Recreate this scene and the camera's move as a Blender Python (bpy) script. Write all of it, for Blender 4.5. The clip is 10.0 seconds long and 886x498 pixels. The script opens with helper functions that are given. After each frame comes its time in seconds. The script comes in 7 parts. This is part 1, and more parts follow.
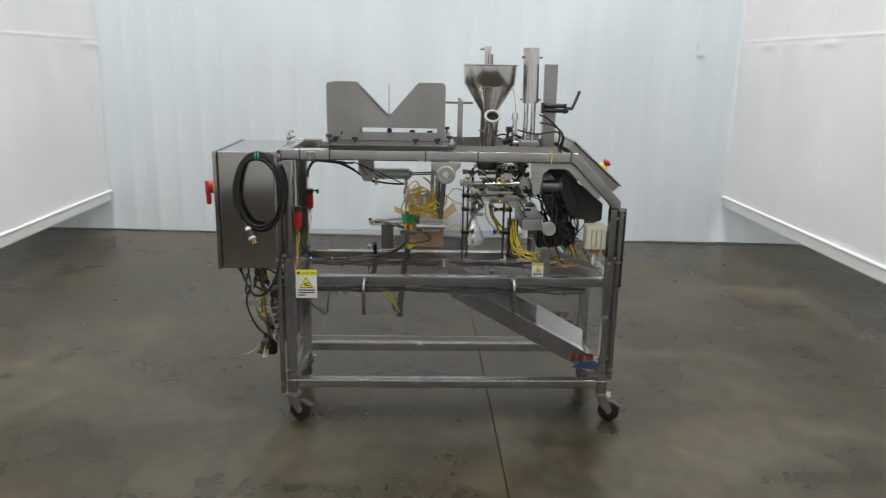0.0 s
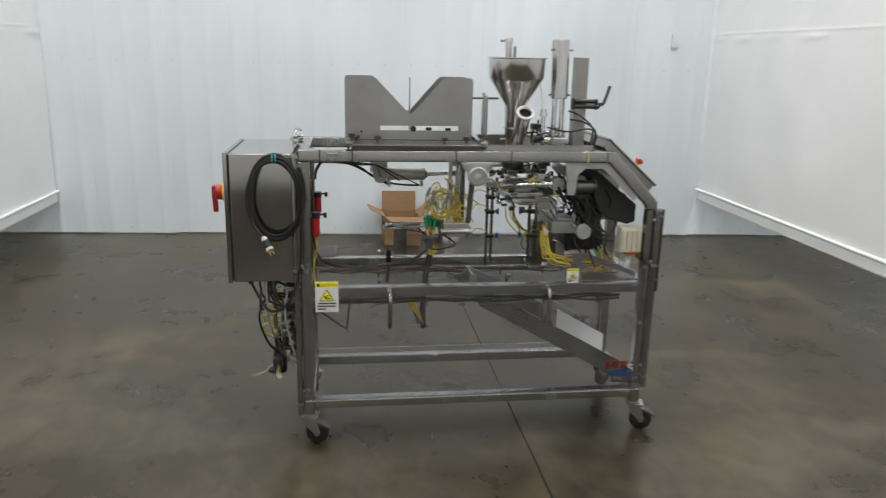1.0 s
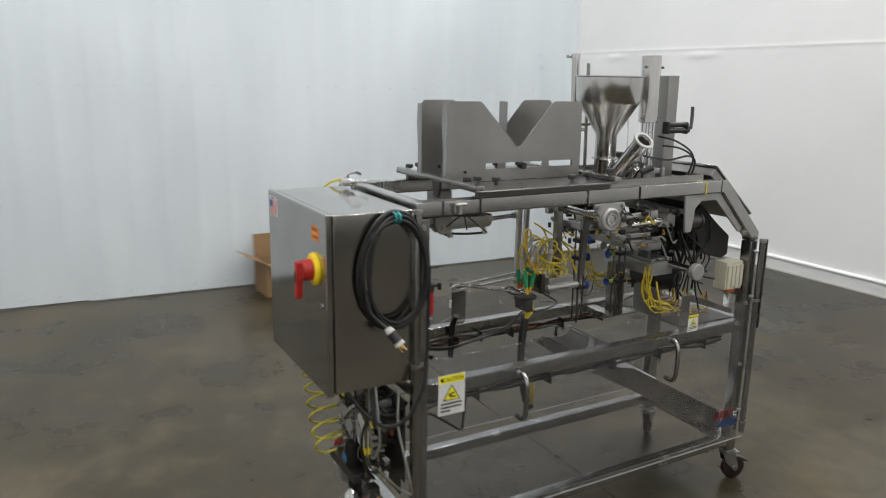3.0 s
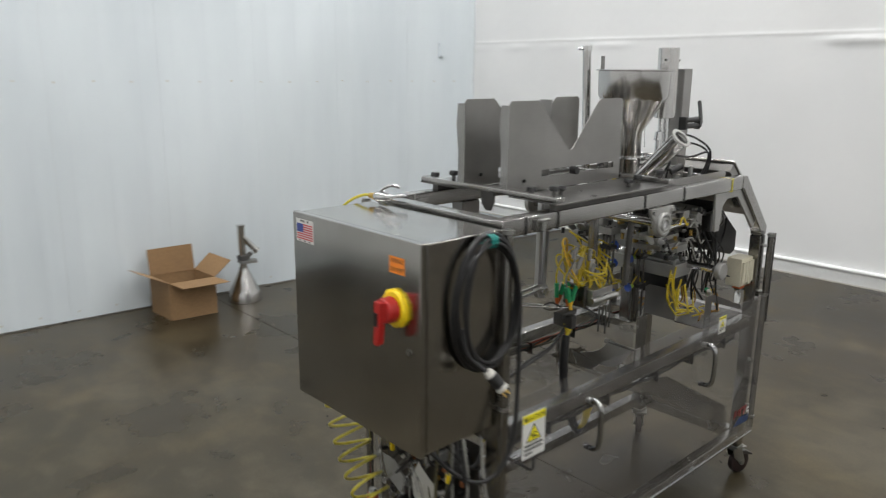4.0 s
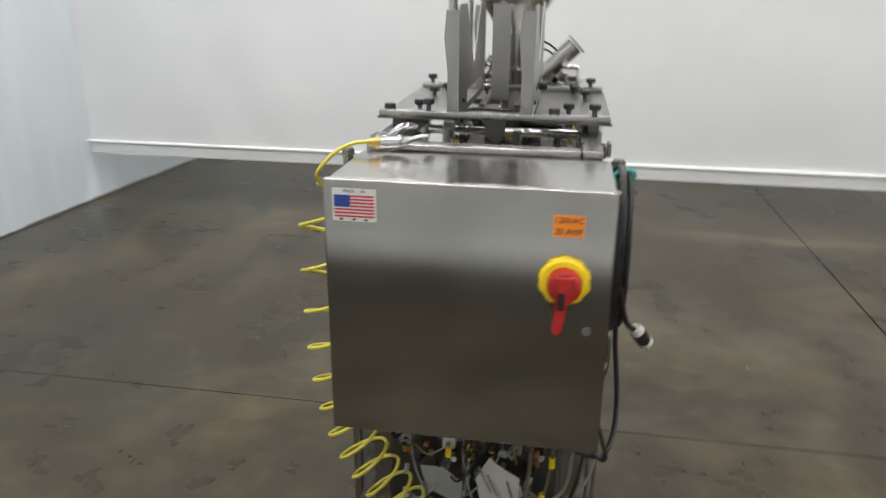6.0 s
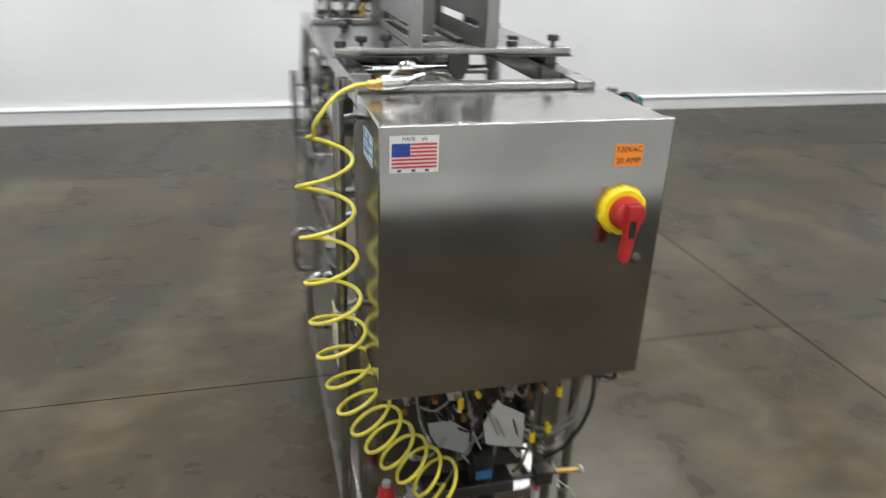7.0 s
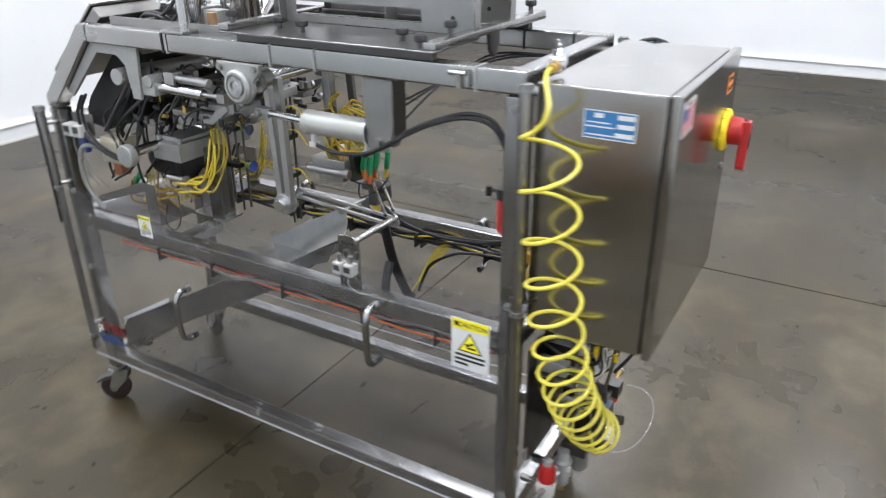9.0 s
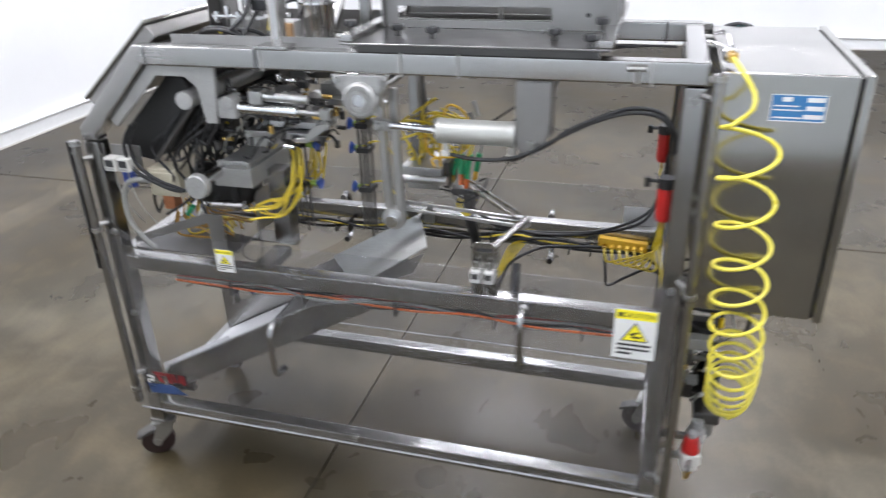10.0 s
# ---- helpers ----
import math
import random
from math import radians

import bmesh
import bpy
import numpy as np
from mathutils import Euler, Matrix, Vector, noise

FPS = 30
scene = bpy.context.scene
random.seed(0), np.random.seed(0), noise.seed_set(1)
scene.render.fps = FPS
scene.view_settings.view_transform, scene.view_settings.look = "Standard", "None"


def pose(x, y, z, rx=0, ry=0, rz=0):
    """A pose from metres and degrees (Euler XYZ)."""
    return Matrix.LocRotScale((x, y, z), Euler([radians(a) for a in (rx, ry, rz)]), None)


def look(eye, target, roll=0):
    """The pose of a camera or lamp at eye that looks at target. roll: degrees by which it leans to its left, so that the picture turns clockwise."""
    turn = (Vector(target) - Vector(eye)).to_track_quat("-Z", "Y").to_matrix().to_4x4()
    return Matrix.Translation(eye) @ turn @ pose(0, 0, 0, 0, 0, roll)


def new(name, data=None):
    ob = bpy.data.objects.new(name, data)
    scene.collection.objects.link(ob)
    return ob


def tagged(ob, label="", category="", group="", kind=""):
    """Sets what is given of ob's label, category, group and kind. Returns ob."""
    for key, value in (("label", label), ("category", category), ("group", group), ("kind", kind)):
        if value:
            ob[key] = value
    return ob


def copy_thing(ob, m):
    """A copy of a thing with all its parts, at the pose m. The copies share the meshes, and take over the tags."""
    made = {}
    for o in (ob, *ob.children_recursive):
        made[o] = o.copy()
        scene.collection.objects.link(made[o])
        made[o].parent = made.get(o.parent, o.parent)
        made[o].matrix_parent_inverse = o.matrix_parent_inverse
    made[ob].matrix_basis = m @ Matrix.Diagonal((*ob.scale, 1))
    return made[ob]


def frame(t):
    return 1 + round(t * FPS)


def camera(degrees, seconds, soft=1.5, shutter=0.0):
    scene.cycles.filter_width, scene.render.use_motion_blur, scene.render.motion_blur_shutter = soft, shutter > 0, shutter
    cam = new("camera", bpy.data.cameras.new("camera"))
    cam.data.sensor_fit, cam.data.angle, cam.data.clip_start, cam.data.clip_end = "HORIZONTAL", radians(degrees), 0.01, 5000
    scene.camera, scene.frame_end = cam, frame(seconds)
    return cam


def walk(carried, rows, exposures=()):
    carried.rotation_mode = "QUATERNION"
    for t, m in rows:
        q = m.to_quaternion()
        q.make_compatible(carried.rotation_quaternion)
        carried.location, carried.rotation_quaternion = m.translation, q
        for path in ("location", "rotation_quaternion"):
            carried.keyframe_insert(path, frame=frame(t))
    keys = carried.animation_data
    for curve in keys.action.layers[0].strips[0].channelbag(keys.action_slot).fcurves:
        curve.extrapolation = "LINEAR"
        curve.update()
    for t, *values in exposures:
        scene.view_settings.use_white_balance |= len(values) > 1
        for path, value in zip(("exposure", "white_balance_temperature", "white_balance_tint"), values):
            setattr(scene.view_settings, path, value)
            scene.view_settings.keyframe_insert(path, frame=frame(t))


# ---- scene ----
cam = camera(62.0, 10.0, 1.1, 0.9)
PATH = [
    (0, (0.711, -3.754, 1.938), (0.778, -1.815, 1.451), 1.1),
    (0.5, (0.532, -3.618, 1.935), (0.703, -1.687, 1.444), 2.1),
    (1, (0.231, -3.441, 1.942), (0.486, -1.524, 1.434), 1.3),
    (1.5, (-0.028, -3.141, 1.941), (0.311, -1.237, 1.433), 1.1),
    (2, (-0.444, -2.88, 1.946), (0.027, -0.998, 1.46), 1.1),
    (2.5, (-0.823, -2.573, 1.931), (-0.076, -0.782, 1.449), 1.1),
    (2.7, (-0.94, -2.405, 1.904), (-0.115, -0.641, 1.448), 0.9),
    (3.8, (-1.504, -1.579, 1.93), (-0.232, -0.109, 1.46), 1.0),
    (4, (-1.541, -1.412, 1.926), (-0.225, 0.019, 1.458), 0.5),
    (4.5, (-1.702, -1.034, 1.905), (-0.175, 0.143, 1.371), 1.1),
    (5, (-1.833, -0.695, 1.928), (-0.172, 0.255, 1.344), 0.9),
    (5.5, (-1.815, -0.302, 1.9), (-0.037, 0.398, 1.309), 0.9),
    (5.7, (-1.816, -0.135, 1.89), (0.009, 0.396, 1.267), 1.1),
    (6.8, (-1.691, 0.693, 1.843), (0.131, 0.418, 1.065), 0.4),
    (7, (-1.669, 0.843, 1.832), (0.102, 0.359, 1.039), 2.1),
    (7.5, (-1.582, 1.239, 1.851), (0.013, 0.373, 1.009), 1.2),
    (8, (-1.307, 1.527, 1.816), (0.082, 0.372, 0.957), 0.8),
    (8.5, (-1.009, 1.858, 1.843), (0.167, 0.492, 0.977), -0.4),
    (9, (-0.641, 2.077, 1.837), (0.27, 0.512, 0.987), -0.4),
    (9.5, (-0.269, 2.227, 1.84), (0.426, 0.563, 0.976), -0.6),
    (10, (0.114, 2.361, 1.873), (0.631, 0.64, 0.994), -1.7),
]
EXPOSURES = [(0, -0.06, 6500, 10), (2.5, -0.06, 6500, 10), (4.0, -0.10, 6500, 10), (5.5, -0.04, 6500, 10), (7.0, 0.30, 6350, 10), (8.5, 0.60, 6020, 11.5), (10.0, 0.88, 6050, 15)]
walk(cam, [(t, look(eye, target, roll)) for t, eye, target, roll in PATH], EXPOSURES)

# ---- world and light ----
world = bpy.data.worlds.new("world")
scene.world = world
world.use_nodes = True
world.node_tree.nodes["Background"].inputs[0].default_value = (0.02, 0.021, 0.022, 1)
world.node_tree.nodes["Background"].inputs[1].default_value = 1.0
LAMP_POWER = 50.0
ROOM = Matrix.Translation((0, 4.57, 0)) @ Matrix.Rotation(radians(-3.2), 4, "Z")
CEILING_Z = 6.2


# ---- materials ----
def mat_new(name):
    m = bpy.data.materials.new(name)
    m.use_nodes = True
    return m, m.node_tree.nodes, m.node_tree.links, m.node_tree.nodes["Principled BSDF"]


def coords(n, l, scale=(1, 1, 1)):
    geo = n.new("ShaderNodeNewGeometry")
    mp = n.new("ShaderNodeMapping")
    mp.inputs["Scale"].default_value = scale
    l.new(geo.outputs["Position"], mp.inputs["Vector"])
    return mp.outputs[0]


def noise_tex(n, l, vec, scale, detail=4.0, rough=0.55):
    t = n.new("ShaderNodeTexNoise")
    t.inputs["Scale"].default_value = scale
    t.inputs["Detail"].default_value = detail
    t.inputs["Roughness"].default_value = rough
    l.new(vec, t.inputs["Vector"])
    return t.outputs[0]


def ramp(n, l, fac, stops):
    r = n.new("ShaderNodeValToRGB")
    el = r.color_ramp.elements
    while len(el) < len(stops):
        el.new(0.5)
    for e, (p, c) in zip(el, stops):
        e.position = p
        e.color = (*c, 1) if len(c) == 3 else c
    l.new(fac, r.inputs[0])
    return r.outputs[0]


def rng(n, l, fac, a, b, lo=0.3, hi=0.7):
    r = n.new("ShaderNodeMapRange")
    r.inputs[1].default_value, r.inputs[2].default_value = lo, hi
    r.inputs[3].default_value, r.inputs[4].default_value = a, b
    l.new(fac, r.inputs[0])
    return r.outputs[0]


def bump(n, l, bsdf, height, strength, dist):
    b = n.new("ShaderNodeBump")
    b.inputs["Strength"].default_value = strength
    b.inputs["Distance"].default_value = dist
    l.new(height, b.inputs["Height"])
    l.new(b.outputs[0], bsdf.inputs["Normal"])


def paint(name, col, rough=0.45, metal=0.0, vary=0.12, scale=25.0, bumpy=0.05, coat=0.0):
    """A plain surface with uneven tone at two scales and fine relief."""
    m, n, l, b = mat_new(name)
    v = coords(n, l)
    big, fine = noise_tex(n, l, v, scale * 0.25, 3), noise_tex(n, l, v, scale * 4, 5)
    mix = n.new("ShaderNodeMath")
    mix.operation = "ADD"
    l.new(big, mix.inputs[0])
    l.new(fine, mix.inputs[1])
    lo = tuple(c * (1 - vary) for c in col)
    hi = tuple(min(1, c * (1 + vary)) for c in col)
    l.new(ramp(n, l, rng(n, l, mix.outputs[0], 0, 1, 0.7, 1.3), [(0, lo), (1, hi)]), b.inputs["Base Color"])
    l.new(rng(n, l, big, max(0.03, rough - 0.08), min(1, rough + 0.1)), b.inputs["Roughness"])
    b.inputs["Metallic"].default_value = metal
    b.inputs["Coat Weight"].default_value = coat
    if bumpy:
        bump(n, l, b, fine, bumpy, 0.002)
    return m


def brushed(name, col, rough, grain=(260, 260, 6), depth=0.06, smudge=0.1, weight=0.16, aniso=0.0):
    """Brushed stainless steel: long fine scratches, smudges, uneven gloss."""
    m, n, l, b = mat_new(name)
    v = coords(n, l, grain)
    g = noise_tex(n, l, v, 1.0, 3, 0.6)
    w = coords(n, l)
    s = noise_tex(n, l, w, 5.0, 4)
    f = noise_tex(n, l, w, 45.0, 4)
    lo, hi = tuple(c * 0.88 for c in col), tuple(min(1, c * 1.08) for c in col)
    l.new(ramp(n, l, rng(n, l, s, 0, 1), [(0, lo), (1, hi)]), b.inputs["Base Color"])
    add = n.new("ShaderNodeMath")
    add.operation = "MULTIPLY_ADD"
    l.new(g, add.inputs[0])
    add.inputs[1].default_value = weight
    l.new(rng(n, l, s, rough - smudge, rough + smudge), add.inputs[2])
    l.new(add.outputs[0], b.inputs["Roughness"])
    b.inputs["Metallic"].default_value = 1.0
    if aniso:
        t = n.new("ShaderNodeTangent")
        t.direction_type, t.axis = "RADIAL", "Z"
        b.inputs["Anisotropic"].default_value = aniso
        l.new(t.outputs[0], b.inputs["Tangent"])
    hgt = n.new("ShaderNodeMath")
    hgt.operation = "MULTIPLY_ADD"
    l.new(f, hgt.inputs[0])
    hgt.inputs[1].default_value = 0.06
    l.new(g, hgt.inputs[2])
    bump(n, l, b, hgt.outputs[0], depth, 0.001)
    return m


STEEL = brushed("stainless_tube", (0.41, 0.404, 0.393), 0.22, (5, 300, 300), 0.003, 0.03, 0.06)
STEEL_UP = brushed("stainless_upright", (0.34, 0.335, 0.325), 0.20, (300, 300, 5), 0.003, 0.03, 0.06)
STEEL_CAB = brushed("stainless_cabinet", (0.40, 0.39, 0.368), 0.125, (420, 420, 40), 0.004, 0.012, 0.05, 0.8)
STEEL_SHEET = brushed("stainless_sheet", (0.33, 0.323, 0.312), 0.32, (12, 12, 190), 0.006, 0.04)
# darker copy of the steel sheet, with dark reflections and shade in its colour
SHADED_SHEET = brushed("shaded_sheet", (0.19, 0.186, 0.18), 0.24, (12, 12, 190), 0.004, 0.04)
POLISHED = brushed("polished_steel", (0.58, 0.57, 0.555), 0.12, (90, 90, 10), 0.03, 0.05)
CHROME = brushed("chrome", (0.66, 0.66, 0.66), 0.07, (60, 60, 60), 0.01, 0.03)
CAST = paint("cast_aluminium", (0.36, 0.36, 0.345), 0.42, 0.5, 0.15, 60, 0.25)
MACHINED = brushed("machined_aluminium", (0.48, 0.48, 0.47), 0.28, (150, 30, 150), 0.05, 0.08)
DARK_STEEL = brushed("dark_steel", (0.13, 0.127, 0.123), 0.35, (120, 120, 30), 0.06, 0.1)
BLACK = paint("black_plastic", (0.010, 0.010, 0.0105), 0.38, 0, 0.3, 60, 0.1)
BLACK_CABLE = paint("black_cable", (0.008, 0.008, 0.0085), 0.45, 0, 0.25, 80, 0.1)
CHARCOAL = paint("charcoal_cover", (0.012, 0.0118, 0.0115), 0.5, 0, 0.3, 30, 0.1)
YELLOW_HOSE = paint("yellow_hose", (0.62, 0.54, 0.055), 0.32, 0, 0.08, 40, 0.03)
YELLOW_TUBE = paint("yellow_tube", (0.60, 0.46, 0.03), 0.3, 0, 0.12, 40, 0.03)
YELLOW = paint("yellow_plastic", (0.85, 0.62, 0.01), 0.4, 0, 0.08, 40, 0.04)
AMBER = paint("amber_block", (0.72, 0.44, 0.03), 0.35, 0, 0.12, 50, 0.05)
RED = paint("red_plastic", (0.40, 0.016, 0.013), 0.35, 0, 0.1, 40, 0.04)
ORANGE = paint("orange_label", (0.85, 0.25, 0.02), 0.5, 0, 0.06, 40, 0.02)
ORANGE_PL = paint("orange_plastic", (0.6, 0.12, 0.02), 0.4, 0, 0.1, 40, 0.04)
GREEN = paint("green_sleeve", (0.02, 0.28, 0.11), 0.5, 0, 0.15, 60, 0.08)
TEAL = paint("teal_tie", (0.02, 0.3, 0.27), 0.5, 0, 0.1, 60, 0.05)
BLUE = paint("blue_rubber", (0.02, 0.07, 0.35), 0.45, 0, 0.12, 50, 0.05)
LABEL_BLUE = paint("label_blue", (0.03, 0.15, 0.34), 0.4, 0, 0.06, 40, 0.02)
FLAG_BLUE = paint("flag_blue", (0.02, 0.05, 0.25), 0.4, 0, 0.06, 40, 0.02)
FLAG_RED = paint("flag_red", (0.48, 0.04, 0.05), 0.4, 0, 0.06, 40, 0.02)
MARK_RED = paint("mark_red", (0.17, 0.012, 0.014), 0.4, 0, 0.1, 40, 0.02)
MARK_BLUE = paint("mark_blue", (0.025, 0.05, 0.13), 0.4, 0, 0.15, 40, 0.02)
LABEL_WHITE = paint("label_white", (0.64, 0.64, 0.62), 0.45, 0, 0.04, 40, 0.02)
LABEL_YELLOW = paint("label_yellow", (0.86, 0.76, 0.02), 0.45, 0, 0.05, 40, 0.02)
INK = paint("ink", (0.02, 0.02, 0.02), 0.5, 0, 0.1, 60, 0.0)
WHITE_PL = paint("white_plastic", (0.54, 0.53, 0.49), 0.4, 0, 0.05, 40, 0.03)
CREAM = paint("cream_plastic", (0.42, 0.385, 0.29), 0.45, 0, 0.08, 40, 0.05)
GREY_PL = paint("grey_plastic", (0.3, 0.3, 0.29), 0.45, 0, 0.1, 40, 0.05)
GREY_TUBE = paint("grey_tube", (0.24, 0.24, 0.22), 0.35, 0, 0.1, 40, 0.03)
BRASS = paint("brass", (0.62, 0.42, 0.13), 0.3, 1.0, 0.15, 60, 0.1)
WHEEL_RED = paint("maroon_wheel", (0.016, 0.0065, 0.006), 0.5, 0, 0.25, 50, 0.15)
ZINC = paint("zinc_plate", (0.36, 0.36, 0.345), 0.35, 1.0, 0.15, 60, 0.15)
COPPER = paint("copper_fitting", (0.42, 0.17, 0.08), 0.4, 0.6, 0.2, 60, 0.1)
CARD = paint("cardboard", (0.27, 0.165, 0.08), 0.75, 0, 0.14, 12, 0.2)
CARD_IN = paint("cardboard_inside", (0.25, 0.15, 0.07), 0.8, 0, 0.12, 12, 0.2)
RAIL_WHITE = paint("white_vinyl_hem", (0.8, 0.81, 0.81), 0.35, 0, 0.04, 10, 0.05)
CEIL = paint("ceiling_grey", (0.14, 0.14, 0.14), 0.7, 0, 0.05, 3, 0.05)
JOINT = paint("joint_filler", (0.02, 0.018, 0.015), 0.85, 0, 0.2, 20, 0.1)
PALE_WALL = paint("far_grey_wall", (0.6, 0.6, 0.6), 0.7, 0, 0.15, 3, 0.1)


def curtain_material():
    m, n, l, b = mat_new("white_vinyl_curtain")
    v = coords(n, l)
    s = noise_tex(n, l, v, 1.3, 4)
    f = noise_tex(n, l, v, 14.0, 5)
    l.new(ramp(n, l, rng(n, l, s, 0, 1), [(0, (0.70, 0.708, 0.71)), (1, (0.745, 0.75, 0.75))]), b.inputs["Base Color"])
    l.new(rng(n, l, f, 0.34, 0.5), b.inputs["Roughness"])
    add = n.new("ShaderNodeMath")
    add.operation = "MULTIPLY_ADD"
    l.new(f, add.inputs[0])
    add.inputs[1].default_value = 0.12
    l.new(s, add.inputs[2])
    bump(n, l, b, add.outputs[0], 0.35, 0.02)
    return m


def wall_material():
    m, n, l, b = mat_new("painted_metal_wall")
    v = coords(n, l)
    w = coords(n, l, (1.2, 1.2, 0.25))
    s, f = noise_tex(n, l, w, 2.5, 4), noise_tex(n, l, v, 60.0, 4)
    l.new(ramp(n, l, rng(n, l, s, 0, 1), [(0, (0.60, 0.655, 0.69)), (1, (0.655, 0.71, 0.74))]), b.inputs["Base Color"])
    l.new(rng(n, l, s, 0.5, 0.62), b.inputs["Roughness"])
    bump(n, l, b, f, 0.06, 0.001)
    return m


def concrete_material():
    """Ground and sealed concrete: soft olive-brown clouds and trowel streaks, fine sand grain and pale specks."""
    m, n, l, b = mat_new("polished_concrete")
    v = coords(n, l)

    def total(a, k, c):
        t = n.new("ShaderNodeMath")
        t.operation = "MULTIPLY_ADD"
        l.new(a, t.inputs[0])
        t.inputs[1].default_value = k
        l.new(c, t.inputs[2])
        return t.outputs[0]

    def swirl(vec, scale, detail, rough, twist):
        out = noise_tex(n, l, vec, scale, detail, rough)
        out.node.inputs["Distortion"].default_value = twist
        return out
    big = noise_tex(n, l, v, 0.6, 4, 0.55)
    mid = swirl(coords(n, l, (0.75, 1.3, 1)), 1.7, 4, 0.5, 0.5)
    blot = swirl(coords(n, l, (1.4, 0.9, 1)), 5.0, 3, 0.5, 0.5)
    fine = noise_tex(n, l, v, 60.0, 4, 0.6)
    tone = rng(n, l, total(fine, 0.2, total(blot, 0.65, total(mid, 1.0, big))), 0, 1, 1.02, 1.80)
    brown = ramp(n, l, tone, [(0.0, (0.022, 0.0167, 0.0075)), (0.5, (0.043, 0.0330, 0.0165)), (1.0, (0.105, 0.084, 0.047))])
    grey = ramp(n, l, tone, [(0.0, (0.021, 0.0174, 0.0105)), (0.5, (0.040, 0.0340, 0.0210)), (1.0, (0.095, 0.082, 0.056))])
    hue = n.new("ShaderNodeMix")
    hue.data_type = "RGBA"
    l.new(rng(n, l, swirl(v, 1.1, 4, 0.55, 0.4), 0, 1, 0.38, 0.62), hue.inputs[0])
    l.new(brown, hue.inputs[6])
    l.new(grey, hue.inputs[7])
    col = hue.outputs[2]
    vo = n.new("ShaderNodeTexVoronoi")
    vo.inputs["Scale"].default_value = 2.3
    l.new(v, vo.inputs["Vector"])
    speck = rng(n, l, vo.outputs["Distance"], 1, 0, 0.006, 0.014)
    mx = n.new("ShaderNodeMix")
    mx.data_type = "RGBA"
    l.new(speck, mx.inputs[0])
    l.new(col, mx.inputs[6])
    mx.inputs[7].default_value = (0.4, 0.39, 0.36, 1)
    l.new(mx.outputs[2], b.inputs["Base Color"])
    l.new(rng(n, l, total(blot, 0.5, mid), 0.25, 0.37, 0.55, 0.95), b.inputs["Roughness"])
    b.inputs["Specular IOR Level"].default_value = 0.4
    b.inputs["Specular Tint"].default_value = (1.0, 0.95, 0.87, 1)
    return m


def clear_material():
    """Clear sheet plastic: straight transmission, sharp surface gloss and a faint scratched haze."""
    m, n, l, b = mat_new("clear_polycarbonate")
    n.remove(b)
    see = n.new("ShaderNodeBsdfTransparent")
    see.inputs[0].default_value = (0.93, 0.935, 0.945, 1)
    gloss = n.new("ShaderNodeBsdfGlossy")
    gloss.inputs["Roughness"].default_value = 0.035
    edge = n.new("ShaderNodeLayerWeight")
    edge.inputs[0].default_value = 0.5
    rise = n.new("ShaderNodeMath")
    rise.operation = "POWER"
    l.new(edge.outputs["Facing"], rise.inputs[0])
    rise.inputs[1].default_value = 4.2
    mx = n.new("ShaderNodeMixShader")
    l.new(rng(n, l, rise.outputs[0], 0.05, 0.95, 0, 1), mx.inputs[0])
    l.new(see.outputs[0], mx.inputs[1])
    l.new(gloss.outputs[0], mx.inputs[2])
    haze = n.new("ShaderNodeBsdfDiffuse")
    haze.inputs[0].default_value = (0.55, 0.55, 0.6, 1)
    mh = n.new("ShaderNodeMixShader")
    l.new(rng(n, l, noise_tex(n, l, coords(n, l), 6, 5), 0.012, 0.03), mh.inputs[0])
    l.new(mx.outputs[0], mh.inputs[1])
    l.new(haze.outputs[0], mh.inputs[2])
    l.new(mh.outputs[0], n["Material Output"].inputs[0])
    return m


def tube_clear_material():
    m, n, l, b = mat_new("clear_tubing")
    b.inputs["Base Color"].default_value = (0.85, 0.86, 0.85, 1)
    b.inputs["Transmission Weight"].default_value = 0.88
    b.inputs["Roughness"].default_value = 0.12
    return m


CURTAIN, WALL, CONCRETE, CLEAR, TUBE_CLEAR = curtain_material(), wall_material(), concrete_material(), clear_material(), tube_clear_material()
LAMP_MAT, LN, LL, LB = mat_new("lamp_diffuser")
LB.inputs["Base Color"].default_value = (0.8, 0.8, 0.8, 1)
LB.inputs["Emission Color"].default_value = (1, 0.99, 0.96, 1)
LB.inputs["Emission Strength"].default_value = 4.0


# ---- mesh helpers ----
def bx(bm, x0, x1, y0, y1, z0, z1):
    c = Matrix.Translation(((x0 + x1) / 2, (y0 + y1) / 2, (z0 + z1) / 2)) @ Matrix.Diagonal((x1 - x0, y1 - y0, z1 - z0, 1))
    return bmesh.ops.create_cube(bm, size=1, matrix=c)["verts"]


def bxm(bm, size, m):
    return bmesh.ops.create_cube(bm, size=1, matrix=m @ Matrix.Diagonal((*size, 1)))["verts"]


def along(p0, p1):
    p0, p1 = Vector(p0), Vector(p1)
    return Matrix.Translation((p0 + p1) / 2) @ (p1 - p0).to_track_quat("Z", "Y").to_matrix().to_4x4()


def cyl(bm, p0, p1, r0, r1=None, n=20, cap=True):
    d = (Vector(p1) - Vector(p0)).length
    return bmesh.ops.create_cone(bm, cap_ends=cap, cap_tris=False, segments=n, radius1=r0, radius2=r0 if r1 is None else r1, depth=d, matrix=along(p0, p1))["verts"]


def ball(bm, c, r, squash=(1, 1, 1), n=12):
    bmesh.ops.create_uvsphere(bm, u_segments=n, v_segments=max(6, n // 2), radius=r, matrix=Matrix.Translation(c) @ Matrix.Diagonal((*squash, 1)))


